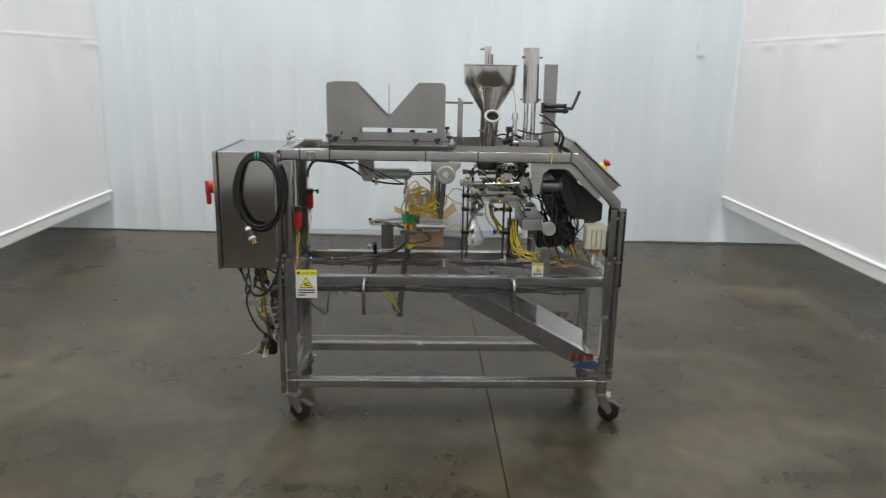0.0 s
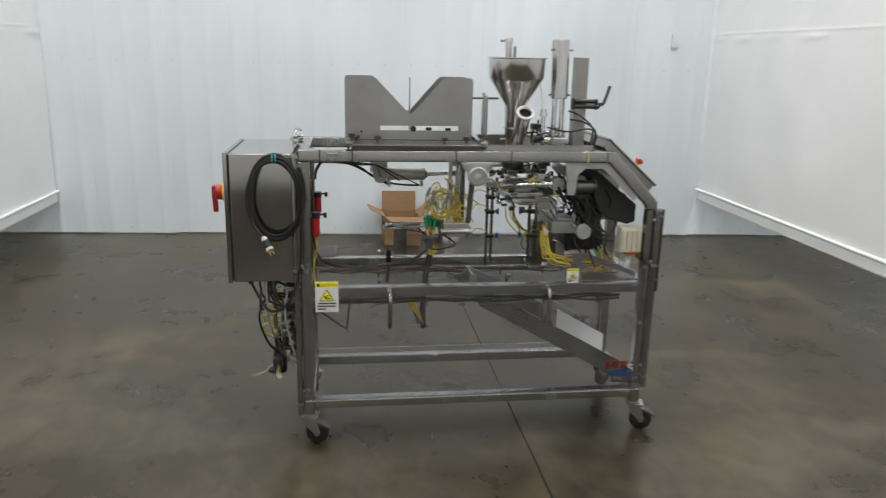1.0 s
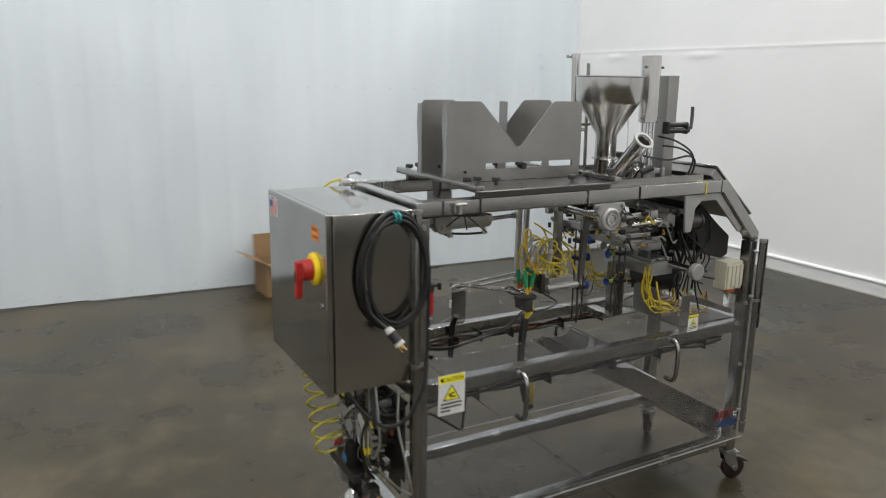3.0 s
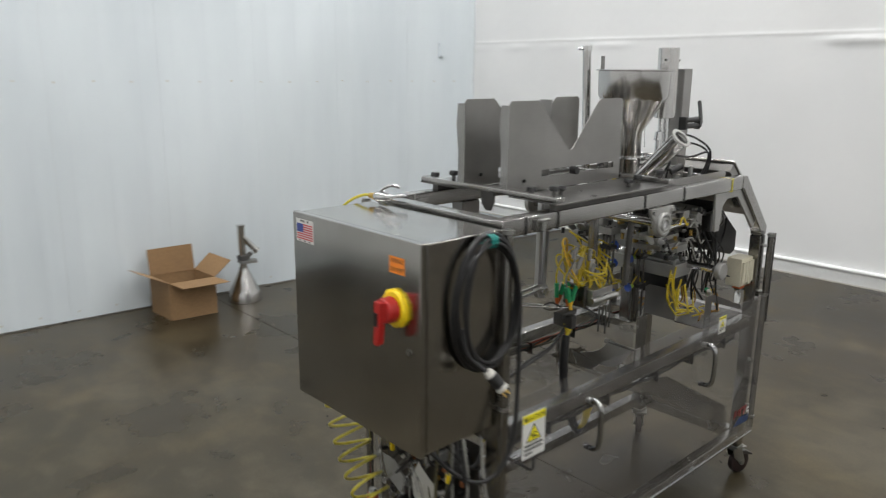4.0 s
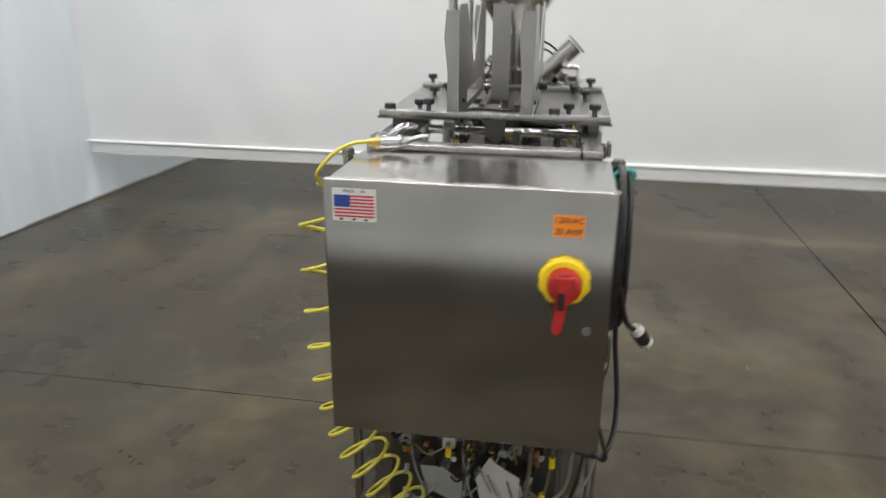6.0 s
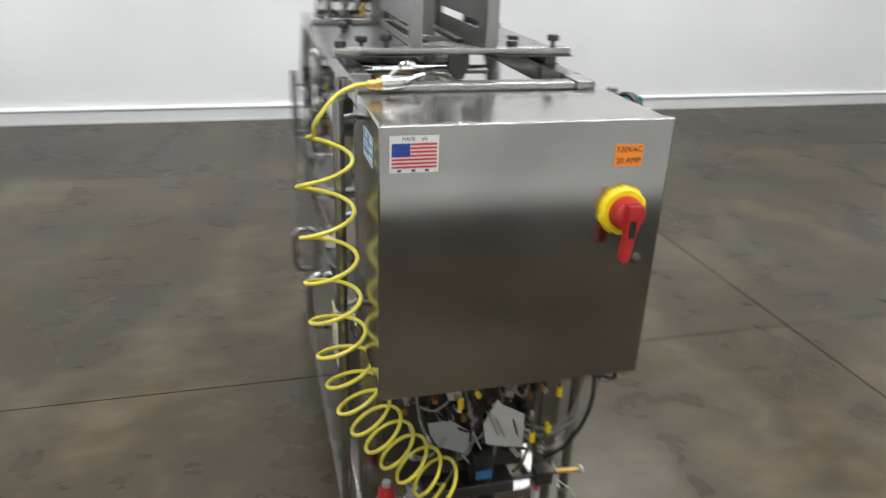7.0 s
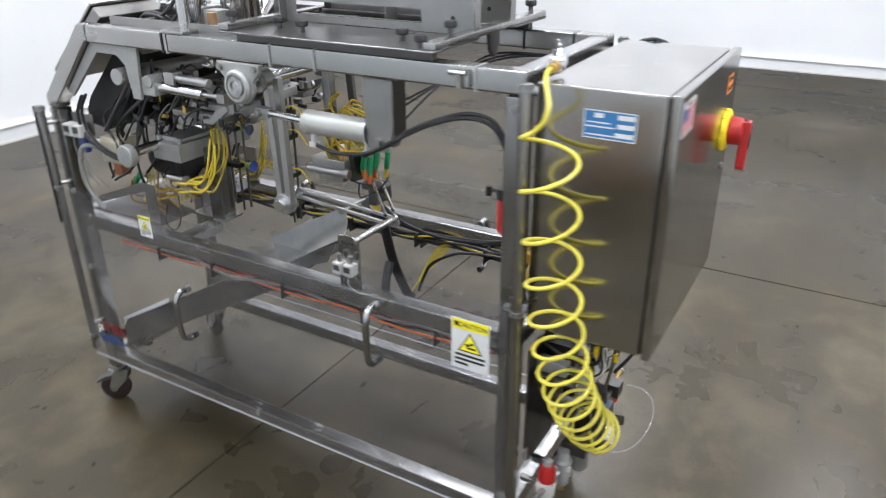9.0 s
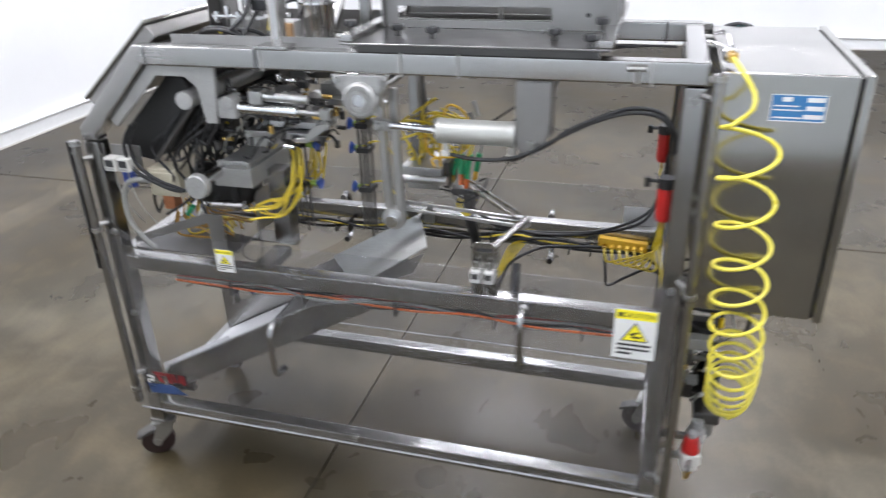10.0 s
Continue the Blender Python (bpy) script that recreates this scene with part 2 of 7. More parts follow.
def smooth_path(pts, steps=6):
    pts = [Vector(p) for p in pts]
    if len(pts) < 3:
        return pts
    out = []
    for i in range(len(pts) - 1):
        a, b, c, d = pts[max(i - 1, 0)], pts[i], pts[i + 1], pts[min(i + 2, len(pts) - 1)]
        for k in range(steps):
            t = k / steps
            out.append(0.5 * (2 * b + (c - a) * t + (2 * a - 5 * b + 4 * c - d) * t * t + (3 * b - a - 3 * c + d) * t ** 3))
    return out + [pts[-1]]


def sweep(bm, pts, r, n=8, steps=6):
    """A round cable or tube along a smooth path."""
    pts = smooth_path(pts, steps) if steps > 1 else [Vector(p) for p in pts]
    side, rings = None, []
    for i, p in enumerate(pts):
        d = (pts[min(i + 1, len(pts) - 1)] - pts[max(i - 1, 0)]).normalized()
        if side is None:
            side = d.orthogonal().normalized()
        side = (side - d * side.dot(d)).normalized()
        up = d.cross(side)
        rings.append([bm.verts.new(p + r * (math.cos(2 * math.pi * k / n) * side + math.sin(2 * math.pi * k / n) * up)) for k in range(n)])
    for a, b in zip(rings, rings[1:]):
        for k in range(n):
            bm.faces.new((a[k], a[(k + 1) % n], b[(k + 1) % n], b[k]))
    bm.faces.new(list(reversed(rings[0])))
    bm.faces.new(rings[-1])


def lathe(bm, profile, m=Matrix(), n=32, close=False):
    """Turns a profile of (radius, height) round the z axis of m."""
    rings = [[bm.verts.new(m @ Vector((r * math.cos(2 * math.pi * k / n), r * math.sin(2 * math.pi * k / n), z))) for k in range(n)] for r, z in profile]
    pairs = list(zip(rings, rings[1:])) + ([(rings[-1], rings[0])] if close else [])
    for a, b in pairs:
        for k in range(n):
            bm.faces.new((a[k], a[(k + 1) % n], b[(k + 1) % n], b[k]))
    if not close:
        bm.faces.new(list(reversed(rings[0])))
        bm.faces.new(rings[-1])


def slab(bm, outline, axis, lo, hi, m=Matrix()):
    """An outline (two coordinates each) pushed out along the third axis from lo to hi."""
    def at(u, v, w):
        return m @ Vector({"x": (w, u, v), "y": (u, w, v), "z": (u, v, w)}[axis])
    a = [bm.verts.new(at(u, v, lo)) for u, v in outline]
    b = [bm.verts.new(at(u, v, hi)) for u, v in outline]
    k = len(a)
    bm.faces.new(a)
    bm.faces.new(list(reversed(b)))
    for i in range(k):
        bm.faces.new((a[i], b[i], b[(i + 1) % k], a[(i + 1) % k]))


def mesh_of(name, bm, material, bevel=0.0, segments=2):
    bmesh.ops.recalc_face_normals(bm, faces=bm.faces)
    if bevel:
        sharp = [e for e in bm.edges if len(e.link_faces) == 2 and e.calc_face_angle() > 0.6]
        bmesh.ops.bevel(bm, geom=sharp, offset=bevel, segments=segments, affect="EDGES", profile=0.5, clamp_overlap=True)
    for e in bm.edges:
        e.smooth = not (len(e.link_faces) == 2 and e.calc_face_angle() > 0.7)
    for f in bm.faces:
        f.smooth = True
    me = bpy.data.meshes.new(name)
    bm.to_mesh(me)
    bm.free()
    me.materials.append(material)
    return me


def thing(name, base, label, category, group=""):
    ob = new(name)
    ob.location = base
    ob.empty_display_size = 0.05
    return tagged(ob, label, category, group)


def part(name, bm, material, parent, label="", bevel=0.0, segments=2):
    ob = new(name, mesh_of(name, bm, material, bevel, segments))
    ob.parent = parent
    if parent.type == "EMPTY":
        ob.matrix_parent_inverse = Matrix.Translation(-Vector(parent.location))
    if bevel and material is not CONCRETE:
        ob.modifiers.new("weighted_normal", "WEIGHTED_NORMAL").keep_sharp = True
    return tagged(ob, label)


def twin(src, name, parent, m):
    """Another part on the same mesh, moved by m."""
    ob = new(name, src.data.copy())
    ob.parent = parent
    ob.matrix_parent_inverse = Matrix.Translation(-Vector(parent.location)) if parent.type == "EMPTY" else Matrix()
    ob.matrix_basis = m
    return ob


def setting(name, bm, material, label, category, m=Matrix(), bevel=0.0):
    ob = new(name, mesh_of(name, bm, material, bevel))
    ob.matrix_basis = m
    return tagged(ob, label, category, kind="structure")


def B():
    return bmesh.new()


def writing(name, text, size, m, material, parent, depth=0.0004):
    """Lettering in the built-in font, centred at m, as a thin mesh."""
    cu = bpy.data.curves.new(name, "FONT")
    cu.body, cu.size, cu.align_x, cu.align_y, cu.extrude = text, size, "CENTER", "CENTER", depth
    tmp = bpy.data.objects.new(name, cu)
    scene.collection.objects.link(tmp)
    me = bpy.data.meshes.new_from_object(tmp.evaluated_get(bpy.context.evaluated_depsgraph_get()))
    bpy.data.objects.remove(tmp)
    me.transform(m)
    me.materials.clear()
    me.materials.append(material)
    ob = new(name, me)
    ob.parent = parent
    if parent.type == "EMPTY":
        ob.matrix_parent_inverse = Matrix.Translation(-Vector(parent.location))
    return ob


FRONT = Matrix.Rotation(radians(90), 4, "X")                                      # faces -y, reads along +x
BACK = Matrix.Rotation(radians(180), 4, "Z") @ FRONT                                # faces +y, reads along -x
SIDE = Matrix.Rotation(radians(-90), 4, "Z") @ FRONT                                # faces -x, reads along -y

# ---- room ----
rnd = random.Random(5)


def build_room():
    # concrete slabs with saw-cut joints
    floor = B()
    bx(floor, -14, 14, -14, 12, -0.2, -0.012)
    floor = setting("floor", floor, JOINT, "dark sub-base under the polished concrete slabs", "floor")
    cuts_x, cuts_y = (-9.0, -3.6, 1.142, 5.9, 10.0), (-12.0, -6.6, -1.80, 8.0)
    for i in range(4):
        for j in range(3):
            s = B()
            g, h = 0.0032, 0.0055
            x0, x1, y0, y1 = cuts_x[i] + g, cuts_x[i + 1] - g, cuts_y[j] + h, cuts_y[j + 1] - h
            bx(s, x0, x1, y0, y1, -0.06, 0)
            part("concrete_slab", s, CONCRETE, floor, "", 0.0006, 1)

    # ribbed metal wall, one sheet panel after another
    wall = B()
    bx(wall, -9, 9, 0.03, 0.15, 0, CEILING_Z)
    wall = setting("wall_north", wall, PALE_WALL, "wall behind the ribbed white metal panels", "wall", ROOM)
    pitch, w = 0.272, 0.272 * 3
    prof = []
    for k in range(3):
        x = k * pitch
        prof += [(x + 0.0, -0.0), (x + 0.096, 0.0), (x + 0.120, -0.0032), (x + 0.128, -0.0042), (x + 0.160, -0.0042), (x + 0.168, -0.0032), (x + 0.192, 0.0)]
    prof += [(w - 0.002, 0.0)]
    sheet = B()
    lo = [sheet.verts.new((x, y, 0.012)) for x, y in prof]
    hi = [sheet.verts.new((x, y, CEILING_Z - 0.05)) for x, y in prof]
    for a in range(len(prof) - 1):
        sheet.faces.new((lo[a], lo[a + 1], hi[a + 1], hi[a]))
    sheet.normal_update()
    bmesh.ops.solidify(sheet, geom=list(sheet.faces), thickness=-0.004)
    me = mesh_of("metal_panel", sheet, WALL)
    screw = B()
    lathe(screw, [(0.0005, -0.006), (0.009, -0.0055), (0.009, -0.002), (0.0045, -0.001), (0.0045, 0.002)], Matrix.Rotation(radians(-90), 4, "X"), 10)
    screw_me = mesh_of("wall_screw", screw, WHITE_PL)
    for i in range(-8, 11):
        ob = new("metal_panel", me.copy())
        ob.parent = wall
        ob.matrix_basis = pose(i * w + 0.03, rnd.uniform(-0.001, 0.001), rnd.uniform(-0.01, 0.01))
        if -5 < i < 7:
            for k in range(3):
                for z in (1.83, 0.07):
                    sc = new("wall_screw", screw_me.copy())
                    sc.parent = wall
                    sc.matrix_basis = pose(i * w + 0.03 + k * pitch + 0.06 + rnd.uniform(-0.006, 0.006), -0.001, z + rnd.uniform(-0.006, 0.006))
    # flashing at the wall foot
    f = B()
    bx(f, -9, 9, -0.012, 0.03, 0, 0.014)
    setting("baseboard", f, ZINC, "thin metal base flashing at the wall foot", "baseboard", ROOM)

    # closing walls far behind the curtains, unseen and kept pale to bounce light
    for name, b in (("wall_east", (8.5, 8.7, -13, 3.5)), ("wall_west", (-8.7, -8.5, -13, 0)), ("wall_south", (-8.5, 8.5, -13.2, -13))):
        k = B()
        bx(k, *b, 0, CEILING_Z)
        setting(name, k, PALE_WALL, "plain pale grey wall added beyond the curtains", "wall", ROOM)
    c = B()
    bx(c, -9, 9, -13.2, 0.2, CEILING_Z, CEILING_Z + 0.1)
    setting("ceiling", c, CEIL, "dark grey ceiling high over the hall", "ceiling", ROOM)


def curtain(name, length, m, seed, label, lift=0.0):
    """A hanging white vinyl sheet with a welded seam, faint folds and a weighted hem."""
    top, bottom = 3.9, 0.44
    holder = thing(name, m.translation, label, "curtain")
    m = m @ Matrix.Translation((0, 0, lift))
    holder.matrix_basis = m
    nx = int(length / 0.1)
    levels = [bottom + 0.08 * k for k in range(19)] + [1.96, 2.0, 2.03, 2.05, 2.07, 2.09, 2.105, 2.12, 2.13, 2.14, 2.155, 2.18, 2.22] + [2.3 + 0.12 * k for k in range(13)] + [top]
    nz = len(levels) - 1
    r = noise
    bm = B()
    grid = []
    for i in range(nx + 1):
        x = length * i / nx
        col = []
        for j in range(nz + 1):
            z = levels[j]
            sag = 0.006 * math.sin(x * 3.1 + seed) * (z - bottom) + 0.02 * r.noise(Vector((x * 0.9, z * 0.5, seed)))
            sag += 0.008 * r.noise(Vector((x * 3.5, z * 1.6, seed + 9)))
            # puckered band under the upper seam
            pucker = max(0, r.noise(Vector((x * 2.6, 0.3, seed + 3))) - 0.08)
            sag -= 0.035 * pucker * math.exp(-((z - 2.075) / 0.03) ** 2)
            sag -= 0.004 * math.exp(-((z - 2.13) / 0.009) ** 2)
            sag += 0.022 * r.noise(Vector((x * 1.4 + z * 0.8, z * 0.35, seed + 20))) + 0.006 * r.noise(Vector((x * 4.2 - z * 2.0, z * 1.3, seed + 31)))
            col.append(bm.verts.new((x, sag, z)))
        grid.append(col)
    for i in range(nx):
        for j in range(nz):
            bm.faces.new((grid[i][j], grid[i + 1][j], grid[i + 1][j + 1], grid[i][j + 1]))
    bm.normal_update()
    bmesh.ops.solidify(bm, geom=list(bm.faces), thickness=0.003)
    def cpart(nm, b, mat, bevel=0.0):
        ob = new(nm, mesh_of(nm, b, mat, bevel))
        ob.parent = holder
        return ob
    cpart("sheet", bm, CURTAIN)
    h = B()
    bx(h, 0.01, length - 0.01, -0.010, 0.012, 0.352, 0.47)
    cpart("hem", h, RAIL_WHITE, 0.006)
    p = B()
    cyl(p, (0, -0.016, 0.462), (length, -0.016, 0.462), 0.016, n=14)
    cpart("hem_pipe", p, RAIL_WHITE)
    s = B()
    bx(s, 0.01, length - 0.01, -0.014, 0.0, 0.352, 0.362)
    cpart("stitching", s, WHITE_PL)
    t = B()
    cyl(t, (0, 0, top), (length, 0, top), 0.024, n=14)
    cpart("track", t, ZINC)
    for k in range(6):
        x = 0.3 + (length - 0.6) * k / 5
        d = B()
        cyl(d, (x, 0, top + 0.02), (x, 0, CEILING_Z - lift), 0.008, n=8)
        cpart("hanger_rod", d, ZINC)
    return holder


build_room()
curtain("curtain", 9.57, pose(4.13, 4.30, 0, 0, 0, -90.0), 1.0, "white vinyl curtain hanging above the concrete floor, hemmed", 0.09)
curtain("curtain", 9.85, pose(-2.89, -5.15, 0, 0, 0, 89.6), 4.0, "white vinyl curtain with a dark gap underneath")
curtain("curtain", 7.0, pose(4.11, -5.28, 0, 0, 0, 180), 7.0, "white vinyl curtain closing the bay, dark gap below", 0.09)

# assumed strip lamps under the ceiling, out of view
def lamp_row():
    first = None
    inside = [(x, y, a * b) for x, a in ((-2.0, 1.7), (-0.3, 0.14), (1.4, 0.14), (3.1, 1.75)) for y, b in ((-1.7, 1.1), (-4.7, 1.0), (-7.7, 0.75))]
    # fill lamps added past the curtains to brighten what shows under them
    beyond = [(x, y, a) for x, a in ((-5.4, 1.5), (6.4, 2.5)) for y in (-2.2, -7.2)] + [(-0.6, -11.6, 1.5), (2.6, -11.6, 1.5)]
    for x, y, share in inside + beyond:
        m = ROOM @ pose(x, y, CEILING_Z - 0.12)
        if first is None:
            first = thing("unseen_strip_lamp", (0, 0, 0), "assumed white ceiling strip lamp out of view, with a bright diffuser", "ceiling lamp", "ceiling lamps")
            b = B()
            bx(b, -0.15, 0.15, -1.42, 1.42, 0.02, 0.1)
            part("housing", b, WHITE_PL, first, "", 0.006)
            d = B()
            bx(d, -0.13, 0.13, -1.4, 1.4, 0.0, 0.02)
            part("diffuser", d, LAMP_MAT, first, "glowing white diffuser", 0.004)
            first.matrix_basis = m
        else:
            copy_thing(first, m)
        ld = bpy.data.lights.new("unseen_strip_light", "AREA")
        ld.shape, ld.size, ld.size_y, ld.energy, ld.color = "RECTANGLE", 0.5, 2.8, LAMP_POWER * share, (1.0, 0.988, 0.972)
        lo = new("unseen_strip_light", ld)
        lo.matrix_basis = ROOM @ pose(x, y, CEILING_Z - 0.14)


lamp_row()

# ---- machine frame ----
BRIGHT_EDGE = paint("bright_plastic_edge", (0.3, 0.305, 0.31), 0.5, 0, 0.08, 60, 0.05)
HANDLE = brushed("handle_metal", (0.38, 0.38, 0.38), 0.1, (60, 60, 60), 0.01, 0.03)
FY0, FY1, TUBE = 0.01, 0.605, 0.052
LEG_X = (0.003, 1.716)
MID_Y = (FY0 + FY1) / 2


def bolt(parent, p, axis, r=0.008, name="bolt", material=None):
    b = B()
    a = {"x": Vector((1, 0, 0)), "y": Vector((0, 1, 0)), "z": Vector((0, 0, 1))}[axis[-1]] * (-1 if axis[0] == "-" else 1)
    cyl(b, Vector(p) - a * 0.002, Vector(p) + a * 0.007, r, n=6)
    cyl(b, Vector(p) - a * 0.002, Vector(p) + a * 0.002, r * 1.5, n=14)
    return part(name, b, material or ZINC, parent)


def machine_frame():
    f = thing("machine_frame", (0.87, MID_Y, 0), "brushed stainless steel tube frame of a packaging machine on casters", "machine frame")
    y_front, y_rear = (FY0, FY0 + TUBE), (FY1 - TUBE, FY1)
    for ys in (y_front, y_rear):
        for x, top in ((LEG_X[0], 1.45), (LEG_X[1], 1.216)):
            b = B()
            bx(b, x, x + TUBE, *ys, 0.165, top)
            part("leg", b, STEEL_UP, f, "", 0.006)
            s = B()
            bx(s, x - 0.004, x + TUBE + 0.004, ys[0] - 0.004, ys[1] + 0.004, 0.155, 0.166)
            part("foot_plate", s, ZINC, f, "", 0.002)
        b = B()
        bx(b, LEG_X[0], 1.489, *ys, 1.452, 1.506)
        part("top_rail", b, STEEL, f, "", 0.006)
        b = B()
        slab(b, [(1.491, 1.506), (1.527, 1.506), (1.768, 1.257), (1.768, 1.218), (1.716, 1.218), (1.716, 1.231), (1.502, 1.452), (1.491, 1.452)], "y", *ys)
        part("sloping_rail", b, STEEL, f, "", 0.005)
        for z in (0.787, 0.198):
            b = B()
            bx(b, LEG_X[0] + TUBE + 0.001, LEG_X[1] - 0.001, ys[0] + 0.001, ys[1] - 0.001, z, z + TUBE)
            part("mid_rail" if z > 0.5 else "bottom_rail", b, STEEL, f, "", 0.006)
    for x in LEG_X:
        for z in (0.787, 0.198):
            b = B()
            bx(b, x + 0.001, x + TUBE - 0.001, FY0 + TUBE + 0.001, FY1 - TUBE - 0.001, z, z + TUBE)
            part("end_rail", b, STEEL, f, "", 0.006)
    for x in (LEG_X[0], 1.435):
        b = B()
        bx(b, x + 0.001, x + TUBE - 0.001, FY0 + TUBE + 0.001, FY1 - TUBE - 0.001, 1.453, 1.503)
        part("top_cross_rail", b, STEEL, f, "", 0.006)

    # casters
    def caster(x, y, turn, brake):
        m = pose(x, y, 0, 0, 0, turn)
        b = B()
        bxm(b, (0.085, 0.075, 0.006), m @ pose(0, 0, 0.152))
        cyl(b, m @ Vector((0, 0, 0.135)), m @ Vector((0, 0, 0.15)), 0.028)
        for s in (-1, 1):
            slab(b, [(-0.03, 0.138), (0.03, 0.138), (0.055, 0.066), (0.05, 0.052), (0.028, 0.052), (-0.02, 0.1)], "y", s * 0.021 - 0.002, s * 0.021 + 0.002, m)
        bxm(b, (0.06, 0.044, 0.005), m @ pose(0, 0, 0.136))
        c = part("caster", b, ZINC, f, "swivel caster with a zinc fork and maroon wheel", 0.001, 1)
        w = B()
        lathe(w, [(0.012, -0.016), (0.05, -0.016), (0.058, -0.012), (0.06, 0), (0.058, 0.012), (0.05, 0.016), (0.012, 0.016)], m @ pose(0.036, 0, 0.0605, 90), 28)
        part("wheel", w, WHEEL_RED, c, "maroon rubber wheel")
        h = B()
        cyl(h, m @ Vector((0.036, -0.027, 0.0605)), m @ Vector((0.036, 0.027, 0.0605)), 0.014, n=14)
        part("axle", h, ZINC, c)
        if brake:
            k = B()
            slab(k, [(0.02, 0.125), (0.06, 0.118), (0.105, 0.095), (0.102, 0.085), (0.06, 0.1), (0.02, 0.11)], "y", -0.022, 0.022, m)
            part("brake_pedal", k, DARK_STEEL, c, "dark brake pedal", 0.002, 1)
    caster(0.03, 0.04, -12, True)
    caster(1.758, 0.042, -16, True)
    caster(0.03, 0.575, 150, False)
    caster(1.742, 0.572, 32, True)

    # guard guide rods on the outside of the legs
    for x, y, low, top in ((-0.012, -0.026, 0.19, 1.492), (1.771, -0.012, 0.27, 1.226), (-0.014, 0.648, 0.19, 1.492), (1.772, 0.634, 0.27, 1.226)):
        inward = 1 if x < 0.5 else -1
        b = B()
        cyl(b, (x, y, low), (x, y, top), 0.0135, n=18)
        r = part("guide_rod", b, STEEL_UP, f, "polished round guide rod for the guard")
        for z in (low + 0.05, 0.93, top - 0.015):
            k = B()
            cyl(k, (x, y, z), (x, y, z + 0.012), 0.0165, n=18)
            part("collar", k, ZINC, r)
        for z in (low + 0.11, 0.95, top - 0.06):
            k = B()
            cyl(k, (x, y, z), (x + inward * 0.03, y + (0.045 if y < 0.3 else -0.045), z), 0.007, n=10)
            part("standoff", k, ZINC, r)
    # dark edge strips outside the rods
    for y in (-0.018, 0.640):
        b = B()
        bx(b, 1.7845, 1.791, y - 0.009, y + 0.009, 0.80, 1.226)
        part("edge_strip", b, DARK_STEEL, f, "dark steel edge strip beside the guide rod", 0.002)
        for z in (0.86, 1.19):
            k = B()
            cyl(k, (1.780, y, z), (1.788, y, z), 0.006, n=10)
            part("strip_spacer", k, ZINC, f)
    # clear sliding guards, lowered
    for y, s in ((-0.029, -1), (0.651, 1)):
        b = B()
        bx(b, 0.012, 1.752, y - 0.003, y + 0.003, 0.262, 0.951)
        g = part("guard_panel", b, CLEAR, f, "clear polycarbonate sliding guard panel, lowered", 0.0015, 1)
        g.visible_shadow = False
        # thin pale strip: the edge's bright light line is put into its colour
        e = B()
        bx(e, 0.012, 1.752, y - 0.0028, y + 0.0028, 0.2585, 0.2615)
        part("bright_edge", e, BRIGHT_EDGE, g, "pale strip for the bright lower edge line of the clear panel")
        spots = ((0.429, 0.742), (1.216, 0.748)) if s < 0 else ((0.406, 0.755), (1.169, 0.604))
        for x, z in spots:
            h = B()
            q = [(x, y + s * 0.004, z + 0.085), (x, y + s * 0.022, z + 0.09), (x, y + s * 0.046, z + 0.06), (x, y + s * 0.046, z - 0.05), (x, y + s * 0.03, z - 0.085), (x, y + s * 0.004, z - 0.09)]
            sweep(h, q, 0.0098, 12, 5)
            hd = part("pull_handle", h, HANDLE, f, "bent dark metal pull handle on the guard")
            for dz in (0.085, -0.09):
                k = B()
                cyl(k, (x, y - s * 0.012, z + dz), (x, y + s * 0.006, z + dz), 0.011, n=12)
                part("mounting_nut", k, ZINC if dz > 0 else BLACK, hd)
        # maker's mark as plain shapes
        lm = B()
        for u0, u1, v0, v1, sk in ((1.545, 1.560, 0.385, 0.425, 0.006), (1.564, 1.576, 0.392, 0.425, -0.006), (1.580, 1.592, 0.392, 0.425, 0.006), (1.597, 1.612, 0.385, 0.425, 0.006), (1.622, 1.665, 0.413, 0.425, 0.003), (1.632, 1.648, 0.385, 0.411, 0.012)):
            slab(lm, [(u0, v0), (u1, v0), (u1 + sk, v1), (u0 + sk, v1)], "y", y + s * 0.0034, y + s * 0.0042)
        part("red_mark", lm, MARK_RED, g, "dark red maker's mark on the clear guard")
        lm = B()
        bx(lm, 1.545, 1.612, min(y - s * 0.0034, y - s * 0.0040), max(y - s * 0.0034, y - s * 0.0040), 0.388, 0.422)
        part("mark_backing", lm, INK, g, "dark backing of the maker's mark") if s > 0 else lm.free()
        lm = B()
        slab(lm, [(1.55, 0.345), (1.69, 0.335), (1.70, 0.372), (1.60, 0.378)], "y", y + s * 0.0034, y + s * 0.0042)
        part("blue_mark", lm, MARK_BLUE, g, "faded blue swoosh on the clear guard")
        lm = B()
        for u0, u1, v0, v1 in ((1.672, 1.695, 0.40, 0.406), (1.672, 1.677, 0.388, 0.4), (1.672, 1.695, 0.384, 0.39), (1.69, 1.695, 0.37, 0.386), (1.67, 1.695, 0.364, 0.37)):
            bx(lm, u0, u1, y + s * 0.0034 if s > 0 else y - 0.0042, y + 0.0042 if s > 0 else y - 0.0034, v0, v1)
        part("white_mark", lm, LABEL_WHITE, g)

    # caution stickers
    def sticker(x0, x1, z0, z1, y, s):
        w, h, cx = x1 - x0, z1 - z0, (x0 + x1) / 2
        def lay(b, u0, u1, v0, v1, k):
            a0, a1 = sorted((cx - s * (u0 - 0.5) * w, cx - s * (u1 - 0.5) * w))
            d0, d1 = sorted((y + s * (k * 0.0005), y + s * (k * 0.0005 + 0.0005)))
            bx(b, a0, a1, d0, d1, z0 + v0 * h, z0 + v1 * h)
        b = B()
        lay(b, 0, 1, 0, 1, 0)
